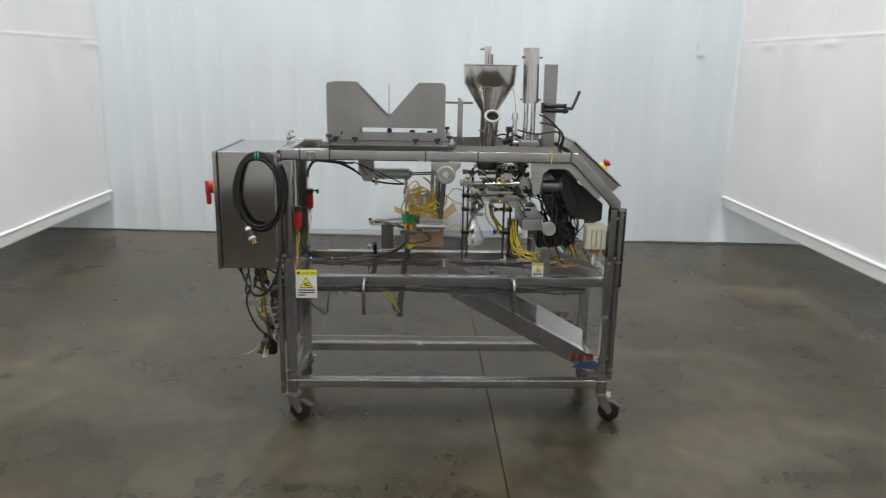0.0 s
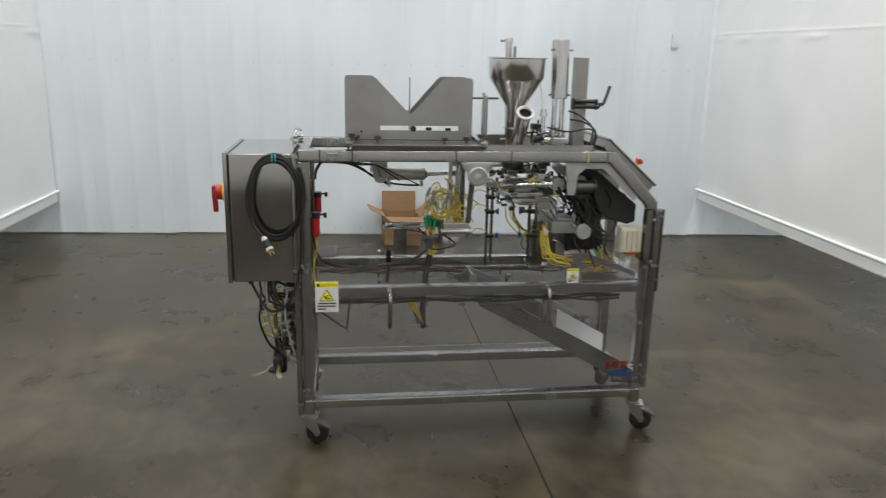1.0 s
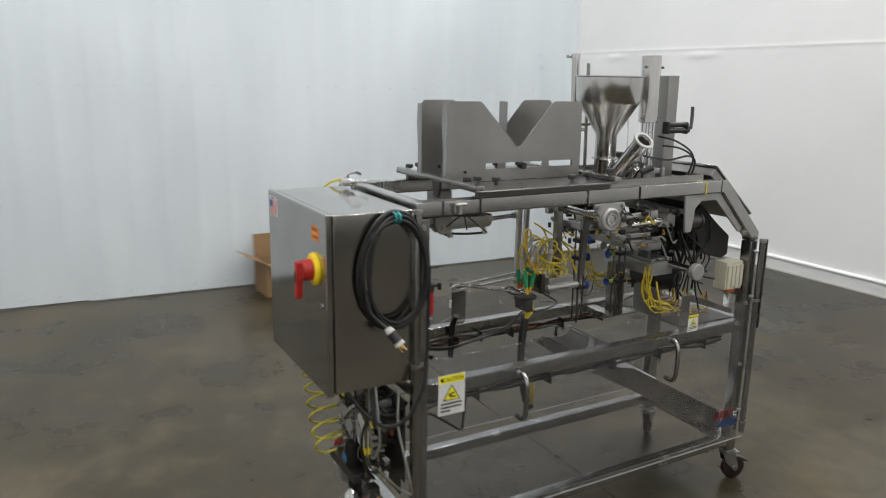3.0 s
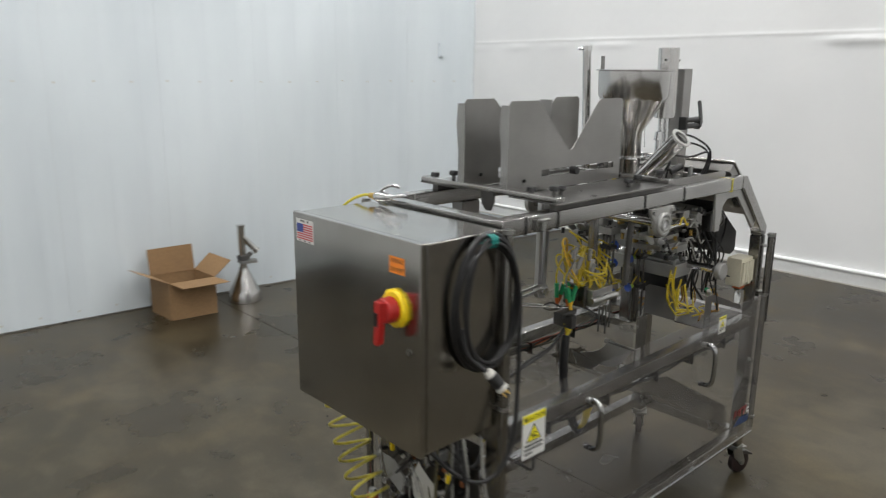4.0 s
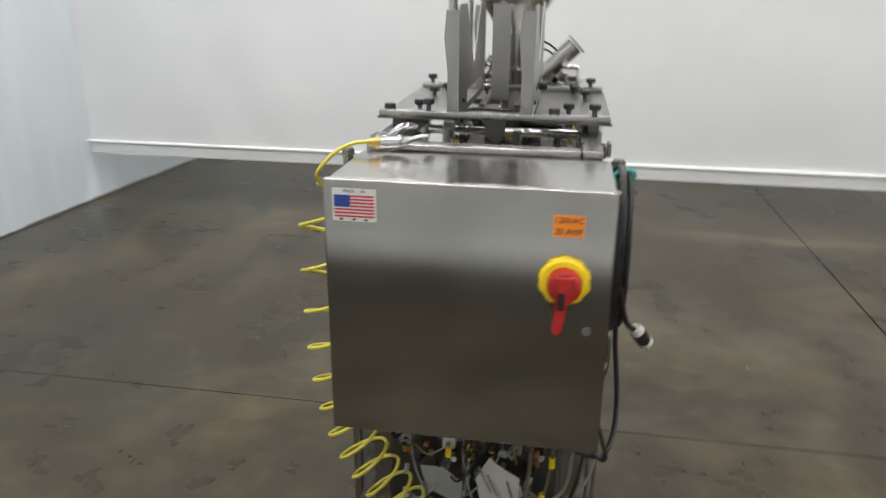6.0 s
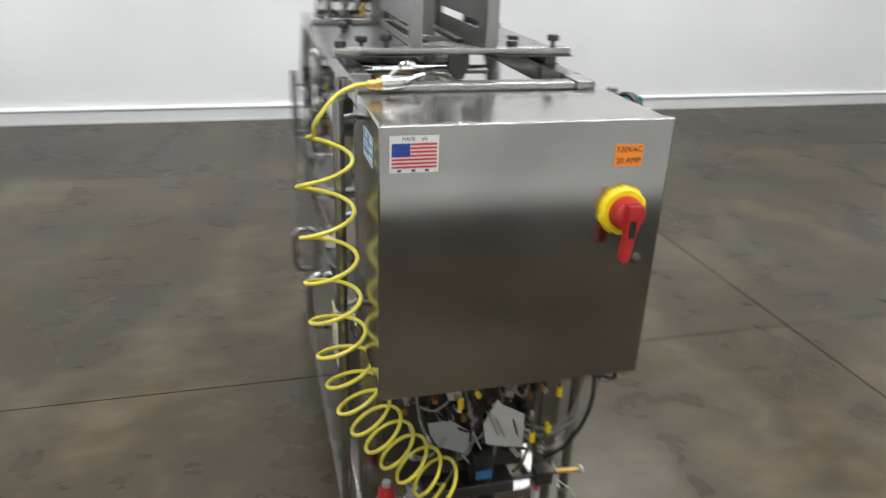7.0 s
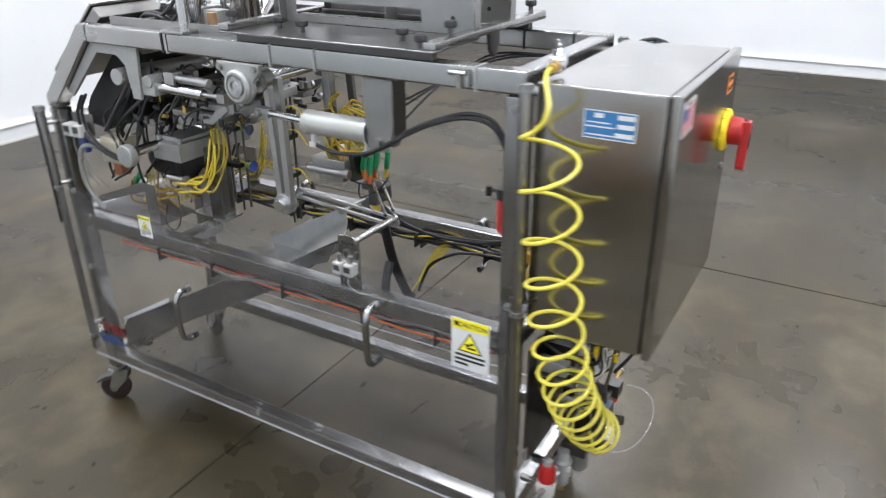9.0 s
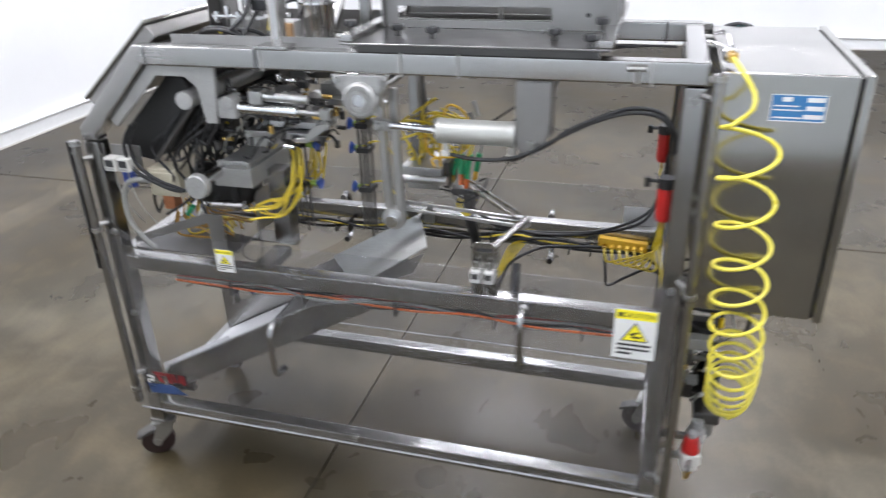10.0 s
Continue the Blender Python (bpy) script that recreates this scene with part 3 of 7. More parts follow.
        st = part("caution_sticker", b, LABEL_WHITE, f, "white and yellow caution sticker with a pinch hazard triangle")
        b = B()
        lay(b, 0.02, 0.98, 0.8, 0.985, 1)
        part("header", b, LABEL_YELLOW, st, "yellow header band")
        tri = [(0.5, 0.755), (0.83, 0.36), (0.17, 0.36)]
        for kk, mat, nm in ((1.0, INK, "triangle_border"), (0.82, LABEL_YELLOW, "triangle")):
            b = B()
            cz = 0.5
            pts = [(cx - s * ((u - 0.5) * kk) * w, z0 + (cz + (v - cz) * kk) * h) for u, v in tri]
            k = 1 if kk == 1 else 2
            d0, d1 = sorted((y + s * k * 0.0005, y + s * (k + 1) * 0.0005))
            slab(b, pts, "y", d0, d1)
            part(nm, b, mat, st)
        b = B()
        lay(b, 0.42, 0.66, 0.43, 0.47, 3)
        lay(b, 0.38, 0.5, 0.48, 0.53, 3)
        lay(b, 0.5, 0.6, 0.52, 0.56, 3)
        part("pictogram", b, INK, st)
        b = B()
        for v, u1 in ((0.26, 0.9), (0.17, 0.88), (0.08, 0.45)):
            lay(b, 0.1, u1, v, v + 0.045, 1)
        part("text_lines", b, INK, st)
        m = pose(cx, y + s * 0.0013, z0 + 0.885 * h) @ (FRONT if s < 0 else BACK)
        writing("lettering", "CAUTION", h * 0.125, m @ pose(0.06 * w, 0, 0), INK, st)
        tb = B()
        lay(tb, 0.08, 0.19, 0.845, 0.93, 2)
        part("header_sign", tb, INK, st)
    sticker(0.072, 0.182, 0.730, 0.884, -0.0325, -1)
    sticker(1.310, 1.370, 0.856, 0.931, -0.0325, -1)
    sticker(0.054, 0.163, 0.732, 0.882, 0.6545, 1)
    sticker(1.281, 1.339, 0.850, 0.924, 0.6545, 1)

    # cable ties round the top rails
    def tie(x, ys, mat, name="cable_tie"):
        b = B()
        y0, y1 = ys[0] - 0.002, ys[1] + 0.002
        for q in ((y0 - 0.001, y0 + 0.001, 1.45, 1.506), (y1 - 0.001, y1 + 0.001, 1.45, 1.506), (y0 + 0.001, y1 - 0.001, 1.504, 1.5065), (y0 + 0.001, y1 - 0.001, 1.4495, 1.452)):
            bx(b, x - 0.0025, x + 0.0025, *q)
        part(name, b, mat, f)
    for x in (0.104, 0.255, 0.743, 1.011):
        tie(x, y_front, BLACK)
    tie(1.391, y_front, YELLOW_HOSE)
    for x, mat in ((1.145, BLACK), (1.128, GREY_PL), (0.738, GREY_PL), (0.589, GREY_PL), (0.128, GREY_PL)):
        tie(x, y_rear, mat)
    # latch bolts on the top rail
    for y, s in ((FY0, -1), (FY1, 1)):
        b = B()
        bx(b, 0.14, 0.178, min(y, y + s * 0.014), max(y, y + s * 0.014), 1.458, 1.492)
        lt = part("stop_latch", b, STEEL, f, "", 0.003)
        b = B()
        cyl(b, (0.142, y + s * 0.02, 1.492), (0.185, y + s * 0.02, 1.492), 0.006, n=10)
        cyl(b, (0.16, y + s * 0.02, 1.46), (0.16, y + s * 0.02, 1.49), 0.007, n=10)
        part("latch_pin", b, ZINC, lt)
    for x, z in ((0.029, 1.42), (0.029, 0.92), (0.029, 0.3), (1.731, 0.92), (1.731, 0.62), (1.731, 0.3)):
        bolt(f, (x, FY0 - 0.002, z), "-y", 0.007)
        bolt(f, (x, FY1 + 0.002, z), "y", 0.007)
    return f


machine_frame()


# ---- control cabinet ----
def control_cabinet():
    c = thing("control_cabinet", (-0.17, 0.302, 0.884), "brushed stainless electrical cabinet with a red disconnect switch", "cabinet")
    x0, x1, y0, y1, z0, z1 = -0.305, -0.022, -0.006, 0.610, 0.886, 1.494
    b = B()
    bx(b, x0, x1, y0, y1, z0, z1)
    part("body", b, STEEL_CAB, c, "", 0.005, 3)
    b = B()
    bx(b, x0 - 0.006, x0, y0 + 0.006, y1 - 0.006, z0 + 0.006, z1 - 0.006)
    part("gasket", b, BLACK, c, "black rubber door gasket")
    b = B()
    bx(b, x0 - 0.027, x0 - 0.006, y0 - 0.004, y1 + 0.004, z0 - 0.004, z1 + 0.003)
    door = part("door", b, STEEL_CAB, c, "closed stainless cabinet door", 0.004, 3)
    xf = x0 - 0.027
    # disconnect switch
    b = B()
    lathe(b, [(0.002, 0.0), (0.053, 0.0), (0.053, 0.01), (0.047, 0.016), (0.002, 0.016)], Matrix.Translation((xf, 0.09, 1.302)) @ Matrix.Rotation(radians(-90), 4, "Y"), 32)
    for k in range(10):
        a = k * math.pi / 5 + 0.3
        bxm(b, (0.010, 0.008, 0.016), Matrix.Translation((xf - 0.006, 0.09 + 0.051 * math.cos(a), 1.302 + 0.051 * math.sin(a))) @ Matrix.Rotation(a, 4, "X"))
    sw = part("switch_plate", b, YELLOW, door, "yellow scalloped switch plate", 0.001, 1)
    b = B()
    lathe(b, [(0.002, 0.0), (0.037, 0.0), (0.035, 0.03), (0.028, 0.036), (0.002, 0.036)], Matrix.Translation((xf - 0.016, 0.09, 1.302)) @ Matrix.Rotation(radians(-90), 4, "Y"), 28)
    slab(b, [(0.106, 1.332), (0.074, 1.332), (0.083, 1.262), (0.089, 1.214), (0.095, 1.204), (0.107, 1.204), (0.111, 1.214), (0.106, 1.262)], "x", xf - 0.068, xf - 0.045)
    bx(b, xf - 0.06, xf - 0.04, 0.072, 0.108, 1.272, 1.332)
    part("switch_handle", b, RED, door, "red rotary disconnect handle pointing down", 0.004, 2)
    b = B()
    bx(b, xf - 0.07, xf - 0.067, 0.088, 0.102, 1.262, 1.3)
    part("handle_insert", b, BLACK, door)
    b = B()
    cyl(b, (xf - 0.004, 0.036, 1.187), (xf + 0.002, 0.036, 1.187), 0.009, n=16)
    bx(b, xf - 0.005, xf - 0.0035, 0.028, 0.044, 1.186, 1.188)
    part("door_lock", b, ZINC, door)
    # flag sticker
    b = B()
    bx(b, xf - 0.0008, xf - 0.0002, 0.496, 0.593, 1.405, 1.478)
    fl = part("flag_sticker", b, LABEL_WHITE, door, "white sticker with a stars and stripes flag")
    b = B()
    for k in range(7):
        z = 1.414 + k * 0.0075
        bx(b, xf - 0.0014, xf - 0.0009, 0.5, 0.589 if k < 3 else 0.5525, z, z + 0.0042)
    part("stripes", b, FLAG_RED, door, "red flag stripes")
    b = B()
    bx(b, xf - 0.0015, xf - 0.0009, 0.553, 0.589, 1.4365, 1.4632)
    part("canton", b, FLAG_BLUE, door, "blue flag canton")
    writing("lettering", "MADE     IN", 0.0095, pose(xf - 0.0012, 0.5445, 1.4715) @ SIDE, INK, door)
    b = B()
    for u in (0.515, 0.542, 0.57):
        bx(b, xf - 0.0012, xf - 0.0009, u, u + 0.008, 1.4068, 1.4112)
    part("text_bars", b, INK, door)
    # orange supply label
    b = B()
    bx(b, xf - 0.0008, xf - 0.0002, 0.056, 0.12, 1.398, 1.445)
    part("supply_label", b, ORANGE, door, "orange label with the supply voltage")
    writing("lettering", "120VAC", 0.0175, pose(xf - 0.001, 0.088, 1.4335) @ SIDE, INK, door)
    writing("lettering", "20 AMP", 0.0175, pose(xf - 0.001, 0.088, 1.4095) @ SIDE, INK, door)
    # blue maker's label on the rear side
    b = B()
    bx(b, -0.246, -0.132, y1 + 0.0002, y1 + 0.0012, 1.389, 1.45)
    part("maker_label", b, LABEL_BLUE, c, "blue and white maker's label")
    yy = (y1 + 0.0012, y1 + 0.0018)
    bars = [(-0.241, -0.206 + 0.004 * (k == 0), 1.396 + k * 0.019, 1.406 + k * 0.019) for k in range(3)]
    bars += [(-0.2, -0.137, 1.4135, 1.4165), (-0.19, -0.14, 1.4225, 1.4255), (-0.2, -0.138, 1.396, 1.399), (-0.175, -0.155, 1.434, 1.444)]
    for q in bars:
        b = B()
        bx(b, q[0], q[1], *yy, q[2], q[3])
        part("text_bar", b, LABEL_WHITE, c)
    b = B()
    for q in ((-0.246, -0.132, 1.448, 1.45), (-0.246, -0.132, 1.389, 1.391), (-0.246, -0.244, 1.391, 1.448), (-0.134, -0.132, 1.391, 1.448)):
        bx(b, q[0], q[1], *yy, q[2], q[3])
    part("label_border", b, LABEL_WHITE, c)
    # mounting spacers to the legs
    for y in (0.035, 0.58):
        for z in (0.915, 1.465):
            b = B()
            cyl(b, (x1 - 0.002, y, z), (0.004, y, z), 0.011, n=14)
            part("spacer", b, ZINC, c)
    # cable glands underneath
    for i, (x, y) in enumerate(((-0.24, 0.08), (-0.2, 0.16), (-0.12, 0.1), (-0.22, 0.3), (-0.14, 0.36), (-0.2, 0.44), (-0.1, 0.52), (-0.08, 0.24))):
        b = B()
        cyl(b, (x, y, z0 - 0.012), (x, y, z0), 0.017, n=6)
        cyl(b, (x, y, z0 - 0.034), (x, y, z0 - 0.012), 0.012, 0.014, n=16)
        part("cable_gland", b, BLACK, c)
    return c


CABINET = control_cabinet()
CABINET.location += Vector((0, -0.003, -0.005))


# ---- mains cord hung on the cabinet ----
def power_cord():
    t = thing("power_cord", (-0.1, -0.04, 1.1), "coiled black mains cord hung on the cabinet side", "power cord")
    r = random.Random(11)
    cx, cz = -0.098, 1.286
    for k in range(6):
        b = B()
        y = -0.022 - 0.0125 * (k % 3) - 0.006 * (k // 3)
        ax, az = 0.128 - 0.008 * (k % 3) + r.uniform(-0.007, 0.007), 0.203 - 0.012 * (k // 2) + r.uniform(-0.006, 0.006)
        ph, dx, dz = r.uniform(0, 6), r.uniform(-0.006, 0.006), r.uniform(-0.004, 0.008)
        pts = [(cx + dx + ax * math.sin(a) * (1 + 0.05 * math.sin(2 * a + ph)), y + 0.005 * math.sin(a + ph), cz + dz + az * math.cos(a)) for a in [2 * math.pi * i / 26 for i in range(27)]]
        sweep(b, pts, 0.0062, 8, 2)
        part("cable_loop", b, BLACK_CABLE, t)
    b = B()
    # tail to the plug and tail to the gland
    sweep(b, [(-0.205, -0.04, 1.24), (-0.2, -0.055, 1.17), (-0.168, -0.07, 1.13), (-0.152, -0.09, 1.112)], 0.0068)
    part("cable", b, BLACK_CABLE, t)
    b = B()
    sweep(b, [(0.02, -0.05, 1.3), (0.016, -0.055, 1.15), (0.01, -0.06, 1.0), (-0.02, -0.075, 0.86), (-0.075, -0.07, 0.77), (-0.14, -0.04, 0.745), (-0.19, 0.02, 0.78), (-0.235, 0.07, 0.85), (-0.24, 0.08, 0.87)], 0.0068)
    part("cable", b, BLACK_CABLE, t)
    b = B()
    d = Vector((0.45, -0.45, -0.75)).normalized()
    p = Vector((-0.153, -0.088, 1.118))
    cyl(b, p, p + d * 0.018, 0.012, 0.017)
    lathe(b, [(0.003, 0), (0.018, 0), (0.019, 0.012), (0.003, 0.012)], along(p + d * 0.058, p + d * 0.07) @ pose(0, 0, -0.006), 20)
    part("plug_collar", b, WHITE_PL, t, "white plug shell")
    b = B()
    cyl(b, p + d * 0.018, p + d * 0.06, 0.0185, 0.0175)
    part("plug_body", b, BLACK, t, "black locking plug", 0.002)
    b = B()
    for q in ((0.008, 0), (-0.006, 0.007), (-0.006, -0.007)):
        o = Vector((q[0], 0, q[1]))
        cyl(b, p + d * 0.069 + o, p + d * 0.09 + o, 0.0028, n=6)
    part("prongs", b, BRASS, t, "brass plug prongs")
    b = B()
    for q in (-0.008, 0.006):
        sweep(b, [(cx - 0.005 + q, -0.012, 1.474), (cx - 0.002 + q, -0.03, 1.489), (cx + q, -0.056, 1.482), (cx + q, -0.05, 1.458), (cx - 0.003 + q, -0.02, 1.46), (cx - 0.005 + q, -0.012, 1.474)], 0.004, 6)
    part("tie", b, TEAL, t, "teal twist tie")


power_cord()


# ---- yellow coiled air hose and blow gun ----
def air_hose():
    t = thing("air_hose", (-0.09, 0.68, 0.5), "yellow coiled air hose hanging beside the cabinet", "air hose")
    b = B()
    axis = smooth_path([(-0.086, 0.69, 1.44), (-0.096, 0.69, 1.30), (-0.110, 0.685, 1.13), (-0.122, 0.675, 0.98), (-0.135, 0.655, 0.86), (-0.148, 0.62, 0.75), (-0.158, 0.555, 0.64), (-0.166, 0.48, 0.545), (-0.172, 0.40, 0.47)], 20)
    total, pts, ph = len(axis) - 1, [], -2.6
    # wide pitch on top, closer coils below
    for i in range(total):
        a0, a1 = axis[i], axis[i + 1]
        d = (a1 - a0).normalized()
        s1 = d.cross(Vector((0, 1, 0.0))).normalized()
        s2 = d.cross(s1)
        pitch = 0.118 - 0.057 * min(1, max(0, (1.22 - a0.z) / 0.5))
        seg = (a1 - a0).length
        for k in range(6):
            p = a0.lerp(a1, k / 6)
            rad = 0.062 * min(1, 0.35 + 12 * (i + k / 6) / total)
            pts.append(p + rad * (math.cos(ph) * s1 + math.sin(ph) * s2))
            ph += 2 * math.pi * seg / 6 / pitch
    slim = [pts[0]]
    for p in pts[1:]:
        if (p - slim[-1]).length > 0.014:
            slim.append(p)
    head = [Vector((-0.042, 0.578, 1.514)), Vector((-0.046, 0.612, 1.513)), Vector((-0.062, 0.655, 1.497)), Vector((-0.085, 0.69, 1.465)), Vector((-0.085, 0.71, 1.435)), Vector((-0.06, 0.708, 1.408))]
    tail = [Vector((-0.15, 0.40, 0.455)), Vector((-0.12, 0.42, 0.43))]
    sweep(b, head + [p for p in slim if p.z < 1.4] + tail, 0.0049, 8, 2)
    part("hose", b, YELLOW_HOSE, t)
    b = B()
    cyl(b, (-0.041, 0.555, 1.514), (-0.043, 0.585, 1.514), 0.010, n=14)
    cyl(b, (-0.041, 0.553, 1.514), (-0.042, 0.566, 1.514), 0.0135, n=6)
    part("fitting", b, BRASS, t, "brass hose end fitting")
    g = thing("blow_gun", (-0.035, 0.51, 1.495), "silver air blow gun lying on the cabinet top", "blow gun")
    b = B()
    cyl(b, (-0.041, 0.556, 1.5145), (-0.039, 0.542, 1.5145), 0.015, 0.0195, n=18)
    cyl(b, (-0.039, 0.543, 1.5145), (-0.034, 0.505, 1.516), 0.0195, 0.016, n=18)
    cyl(b, (-0.034, 0.507, 1.516), (-0.024, 0.486, 1.52), 0.016, 0.009, n=18)
    sweep(b, [(-0.026, 0.49, 1.519), (-0.01, 0.468, 1.523), (0.008, 0.446, 1.524)], 0.0065, 10)
    part("gun_body", b, CHROME, g, "", 0.001, 1)
    b = B()
    sweep(b, [(-0.038, 0.535, 1.532), (-0.032, 0.515, 1.548), (-0.02, 0.492, 1.556), (-0.006, 0.472, 1.55)], 0.0055, 8)
    part("trigger", b, CHROME, g)


air_hose()

# ---- pouch magazine on top of the frame ----
def knob(parent, x, y, z, r=0.0165, h=0.016, stem=0.02):
    b = B()
    lathe(b, [(0.003, 0), (r * 0.8, 0), (r, 0.003), (r, h - 0.004), (r * 0.85, h), (0.003, h)], pose(x, y, z + stem), 18)
    k = part("knob", b, BLACK, parent, "black plastic clamping knob")
    b = B()
    cyl(b, (x, y, z), (x, y, z + stem + 0.002), 0.007, n=10)
    part("stem", b, DARK_STEEL, k)


def magazine():
    g = thing("pouch_magazine", (0.55, 0.31, 1.505), "stainless pouch magazine with two tall V-cut side plates", "magazine")
    for x in (0.238, 0.872):
        b = B()
        bx(b, x - 0.017, x + 0.017, -0.012, 0.626, 1.535, 1.553)
        part("end_bar", b, STEEL, g, "", 0.003)
    def base(y0, y1, name):
        # base plates painted darker for the dark plates they mirror
        b = B()
        bx(b, 0.222, 0.888, y0, y1, 1.529, 1.5345)
        part(name, b, SHADED_SHEET, g, "", 0.0015, 1)
    base(-0.018, 0.196, "base_plate")
    base(0.404, 0.632, "base_plate")
    for y in (0.03, 0.58):
        b = B()
        bx(b, 0.25, 0.86, y - 0.014, y + 0.014, 1.505, 1.528)
        part("runner", b, DARK_STEEL, g, "", 0.002)
    # tall plates: V cut on top, slot near the foot, flanges turned to the rear
    for y in (0.198, 0.40):
        out = [(0.222, 1.537), (0.222, 1.825), (0.232, 1.836), (0.362, 1.836), (0.374, 1.828), (0.533, 1.664), (0.552, 1.664), (0.696, 1.828), (0.708, 1.836), (0.836, 1.836), (0.846, 1.825), (0.846, 1.537)]
        b = B()
        left = [(0.222, 1.537), (0.222, 1.825), (0.232, 1.836), (0.362, 1.836), (0.374, 1.828), (0.393, 1.8084), (0.393, 1.537)]
        s0, s1 = (1.582, 1.604) if y < 0.3 else (1.556, 1.592)
        mid = [(0.393, s1), (0.393, 1.8084), (0.533, 1.664), (0.552, 1.664), (0.696, 1.828), (0.708, 1.836), (0.808, 1.836), (0.808, s1)]
        right = [(0.808, 1.537), (0.808, 1.836), (0.836, 1.836), (0.846, 1.825), (0.846, 1.537)]
        low = [(0.393, 1.537), (0.393, s0), (0.808, s0), (0.808, 1.537)]
        for o in (left, mid, right, low):
            slab(b, o, "y", y, y + 0.003)
        bmesh.ops.remove_doubles(b, verts=b.verts, dist=0.0002)
        p = part("side_plate", b, STEEL_SHEET, g, "tall stainless plate with a V cut and slot")
        for x in (0.222, 0.843):
            b = B()
            slab(b, [(y + 0.0032, 1.537), (y + 0.0032, 1.822), (y + 0.036, 1.822), (y + 0.042, 1.75), (y + 0.032, 1.66), (y + 0.032, 1.537)], "x", x, x + 0.003)
            part("flange", b, STEEL_UP, p)
        b = B()
        s = 1 if y < 0.3 else -1
        cyl(b, (0.30, y - 0.006, 1.575), (0.30, y + 0.004, 1.575), 0.006, n=10)
        part("screw", b, BLACK, p)
    b = B()
    bx(b, 0.543, 0.546, 0.29, 0.345, 1.545, 1.832)
    part("divider", b, STEEL_SHEET, g, "thin steel divider blade")
    b = B()
    bx(b, 0.40, 0.83, 0.24, 0.262, 1.54, 1.552)
    bx(b, 0.40, 0.83, 0.345, 0.365, 1.54, 1.552)
    part("guide_bar", b, DARK_STEEL, g, "", 0.002)
    b = B()
    slab(b, [(0.27, 1.533), (0.33, 1.533), (0.325, 1.49), (0.305, 1.47), (0.285, 1.47), (0.27, 1.5)], "x", 0.232, 0.242)
    part("hanger", b, DARK_STEEL, g, "", 0.002)
    for x, y in ((0.275, 0.139), (0.377, 0.10), (0.692, 0.05), (0.803, 0.085), (0.252, 0.03), (0.862, 0.03), (0.77, 0.52), (0.365, 0.537), (0.272, 0.605), (0.669, 0.547), (0.257, 0.49), (0.87, 0.59)):
        knob(g, x, y, 1.5345 if 0.26 < x < 0.85 else 1.553, stem=0.014)
    b = B()
    cyl(b, (0.552, 0.17, 1.592), (0.552, 0.197, 1.592), 0.014, n=16)
    part("slot_knob", b, BLACK, g, "black knob in the plate slot", 0.002)


magazine()


# ---- product hopper and filler column ----
def hopper():
    h = thing("product_hopper", (1.08, 0.30, 1.35), "polished stainless funnel hopper with a slanted inlet pipe", "hopper")
    m = pose(1.075, 0.298, 0)
    b = B()
    lathe(b, [(0.046, 1.40), (0.046, 1.683), (0.125, 1.81), (0.139, 1.83), (0.143, 1.925), (0.151, 1.928), (0.151, 1.932), (0.141, 1.932), (0.136, 1.832), (0.123, 1.814), (0.043, 1.685), (0.043, 1.40)], m, 40, close=True)
    part("funnel", b, POLISHED, h)
    b = B()
    lathe(b, [(0.0465, 1.575), (0.057, 1.577), (0.057, 1.584), (0.0465, 1.586)], m, 28, close=True)
    part("neck_ring", b, CHROME, h)
    b = B()
    cyl(b, (1.078, 0.27, 1.47), (1.074, 0.075, 1.668), 0.034, n=28, cap=False)
    b.normal_update()
    bmesh.ops.solidify(b, geom=list(b.faces), thickness=0.003)
    part("inlet_pipe", b, POLISHED, h, "slanted polished inlet pipe")
    b = B()
    d = (Vector((1.074, 0.06, 1.683)) - Vector((1.078, 0.27, 1.47))).normalized()
    lathe(b, [(0.031, -0.004), (0.043, -0.004), (0.043, 0.003), (0.031, 0.003)], along(Vector((1.074, 0.068, 1.675)) - d * 0.01, Vector((1.074, 0.068, 1.675)) + d * 0.01), 28, close=True)
    part("pipe_flange", b, CAST, h, "bright clamp flange on the pipe end")
    # ink disc inside the open pipe, painting the shade of its mouth
    b = B()
    cyl(b, Vector((1.074, 0.075, 1.668)) - d * 0.03, Vector((1.074, 0.075, 1.668)) - d * 0.024, 0.031, n=24)
    part("pipe_mouth_shade", b, INK, h, "dark disc for the shade inside the pipe mouth")
    b = B()
    lathe(b, [(0.003, 1.37), (0.05, 1.37), (0.06, 1.385), (0.06, 1.42), (0.05, 1.44), (0.003, 1.44)], m, 24)
    part("valve_body", b, DARK_STEEL, h)
    b = B()
    bx(b, 1.0, 1.16, 0.27, 0.33, 1.43, 1.452)
    part("mount_plate", b, STEEL, h, "", 0.003)
    for x in (0.998, 1.158):
        b = B()
        bx(b, x - 0.01, x + 0.01, FY0 + TUBE, FY1 - TUBE, 1.432, 1.45)
        part("mount_bar", b, STEEL, h, "", 0.002)
    h.location += Vector((0.012, 0.018, 0.008))


hopper()


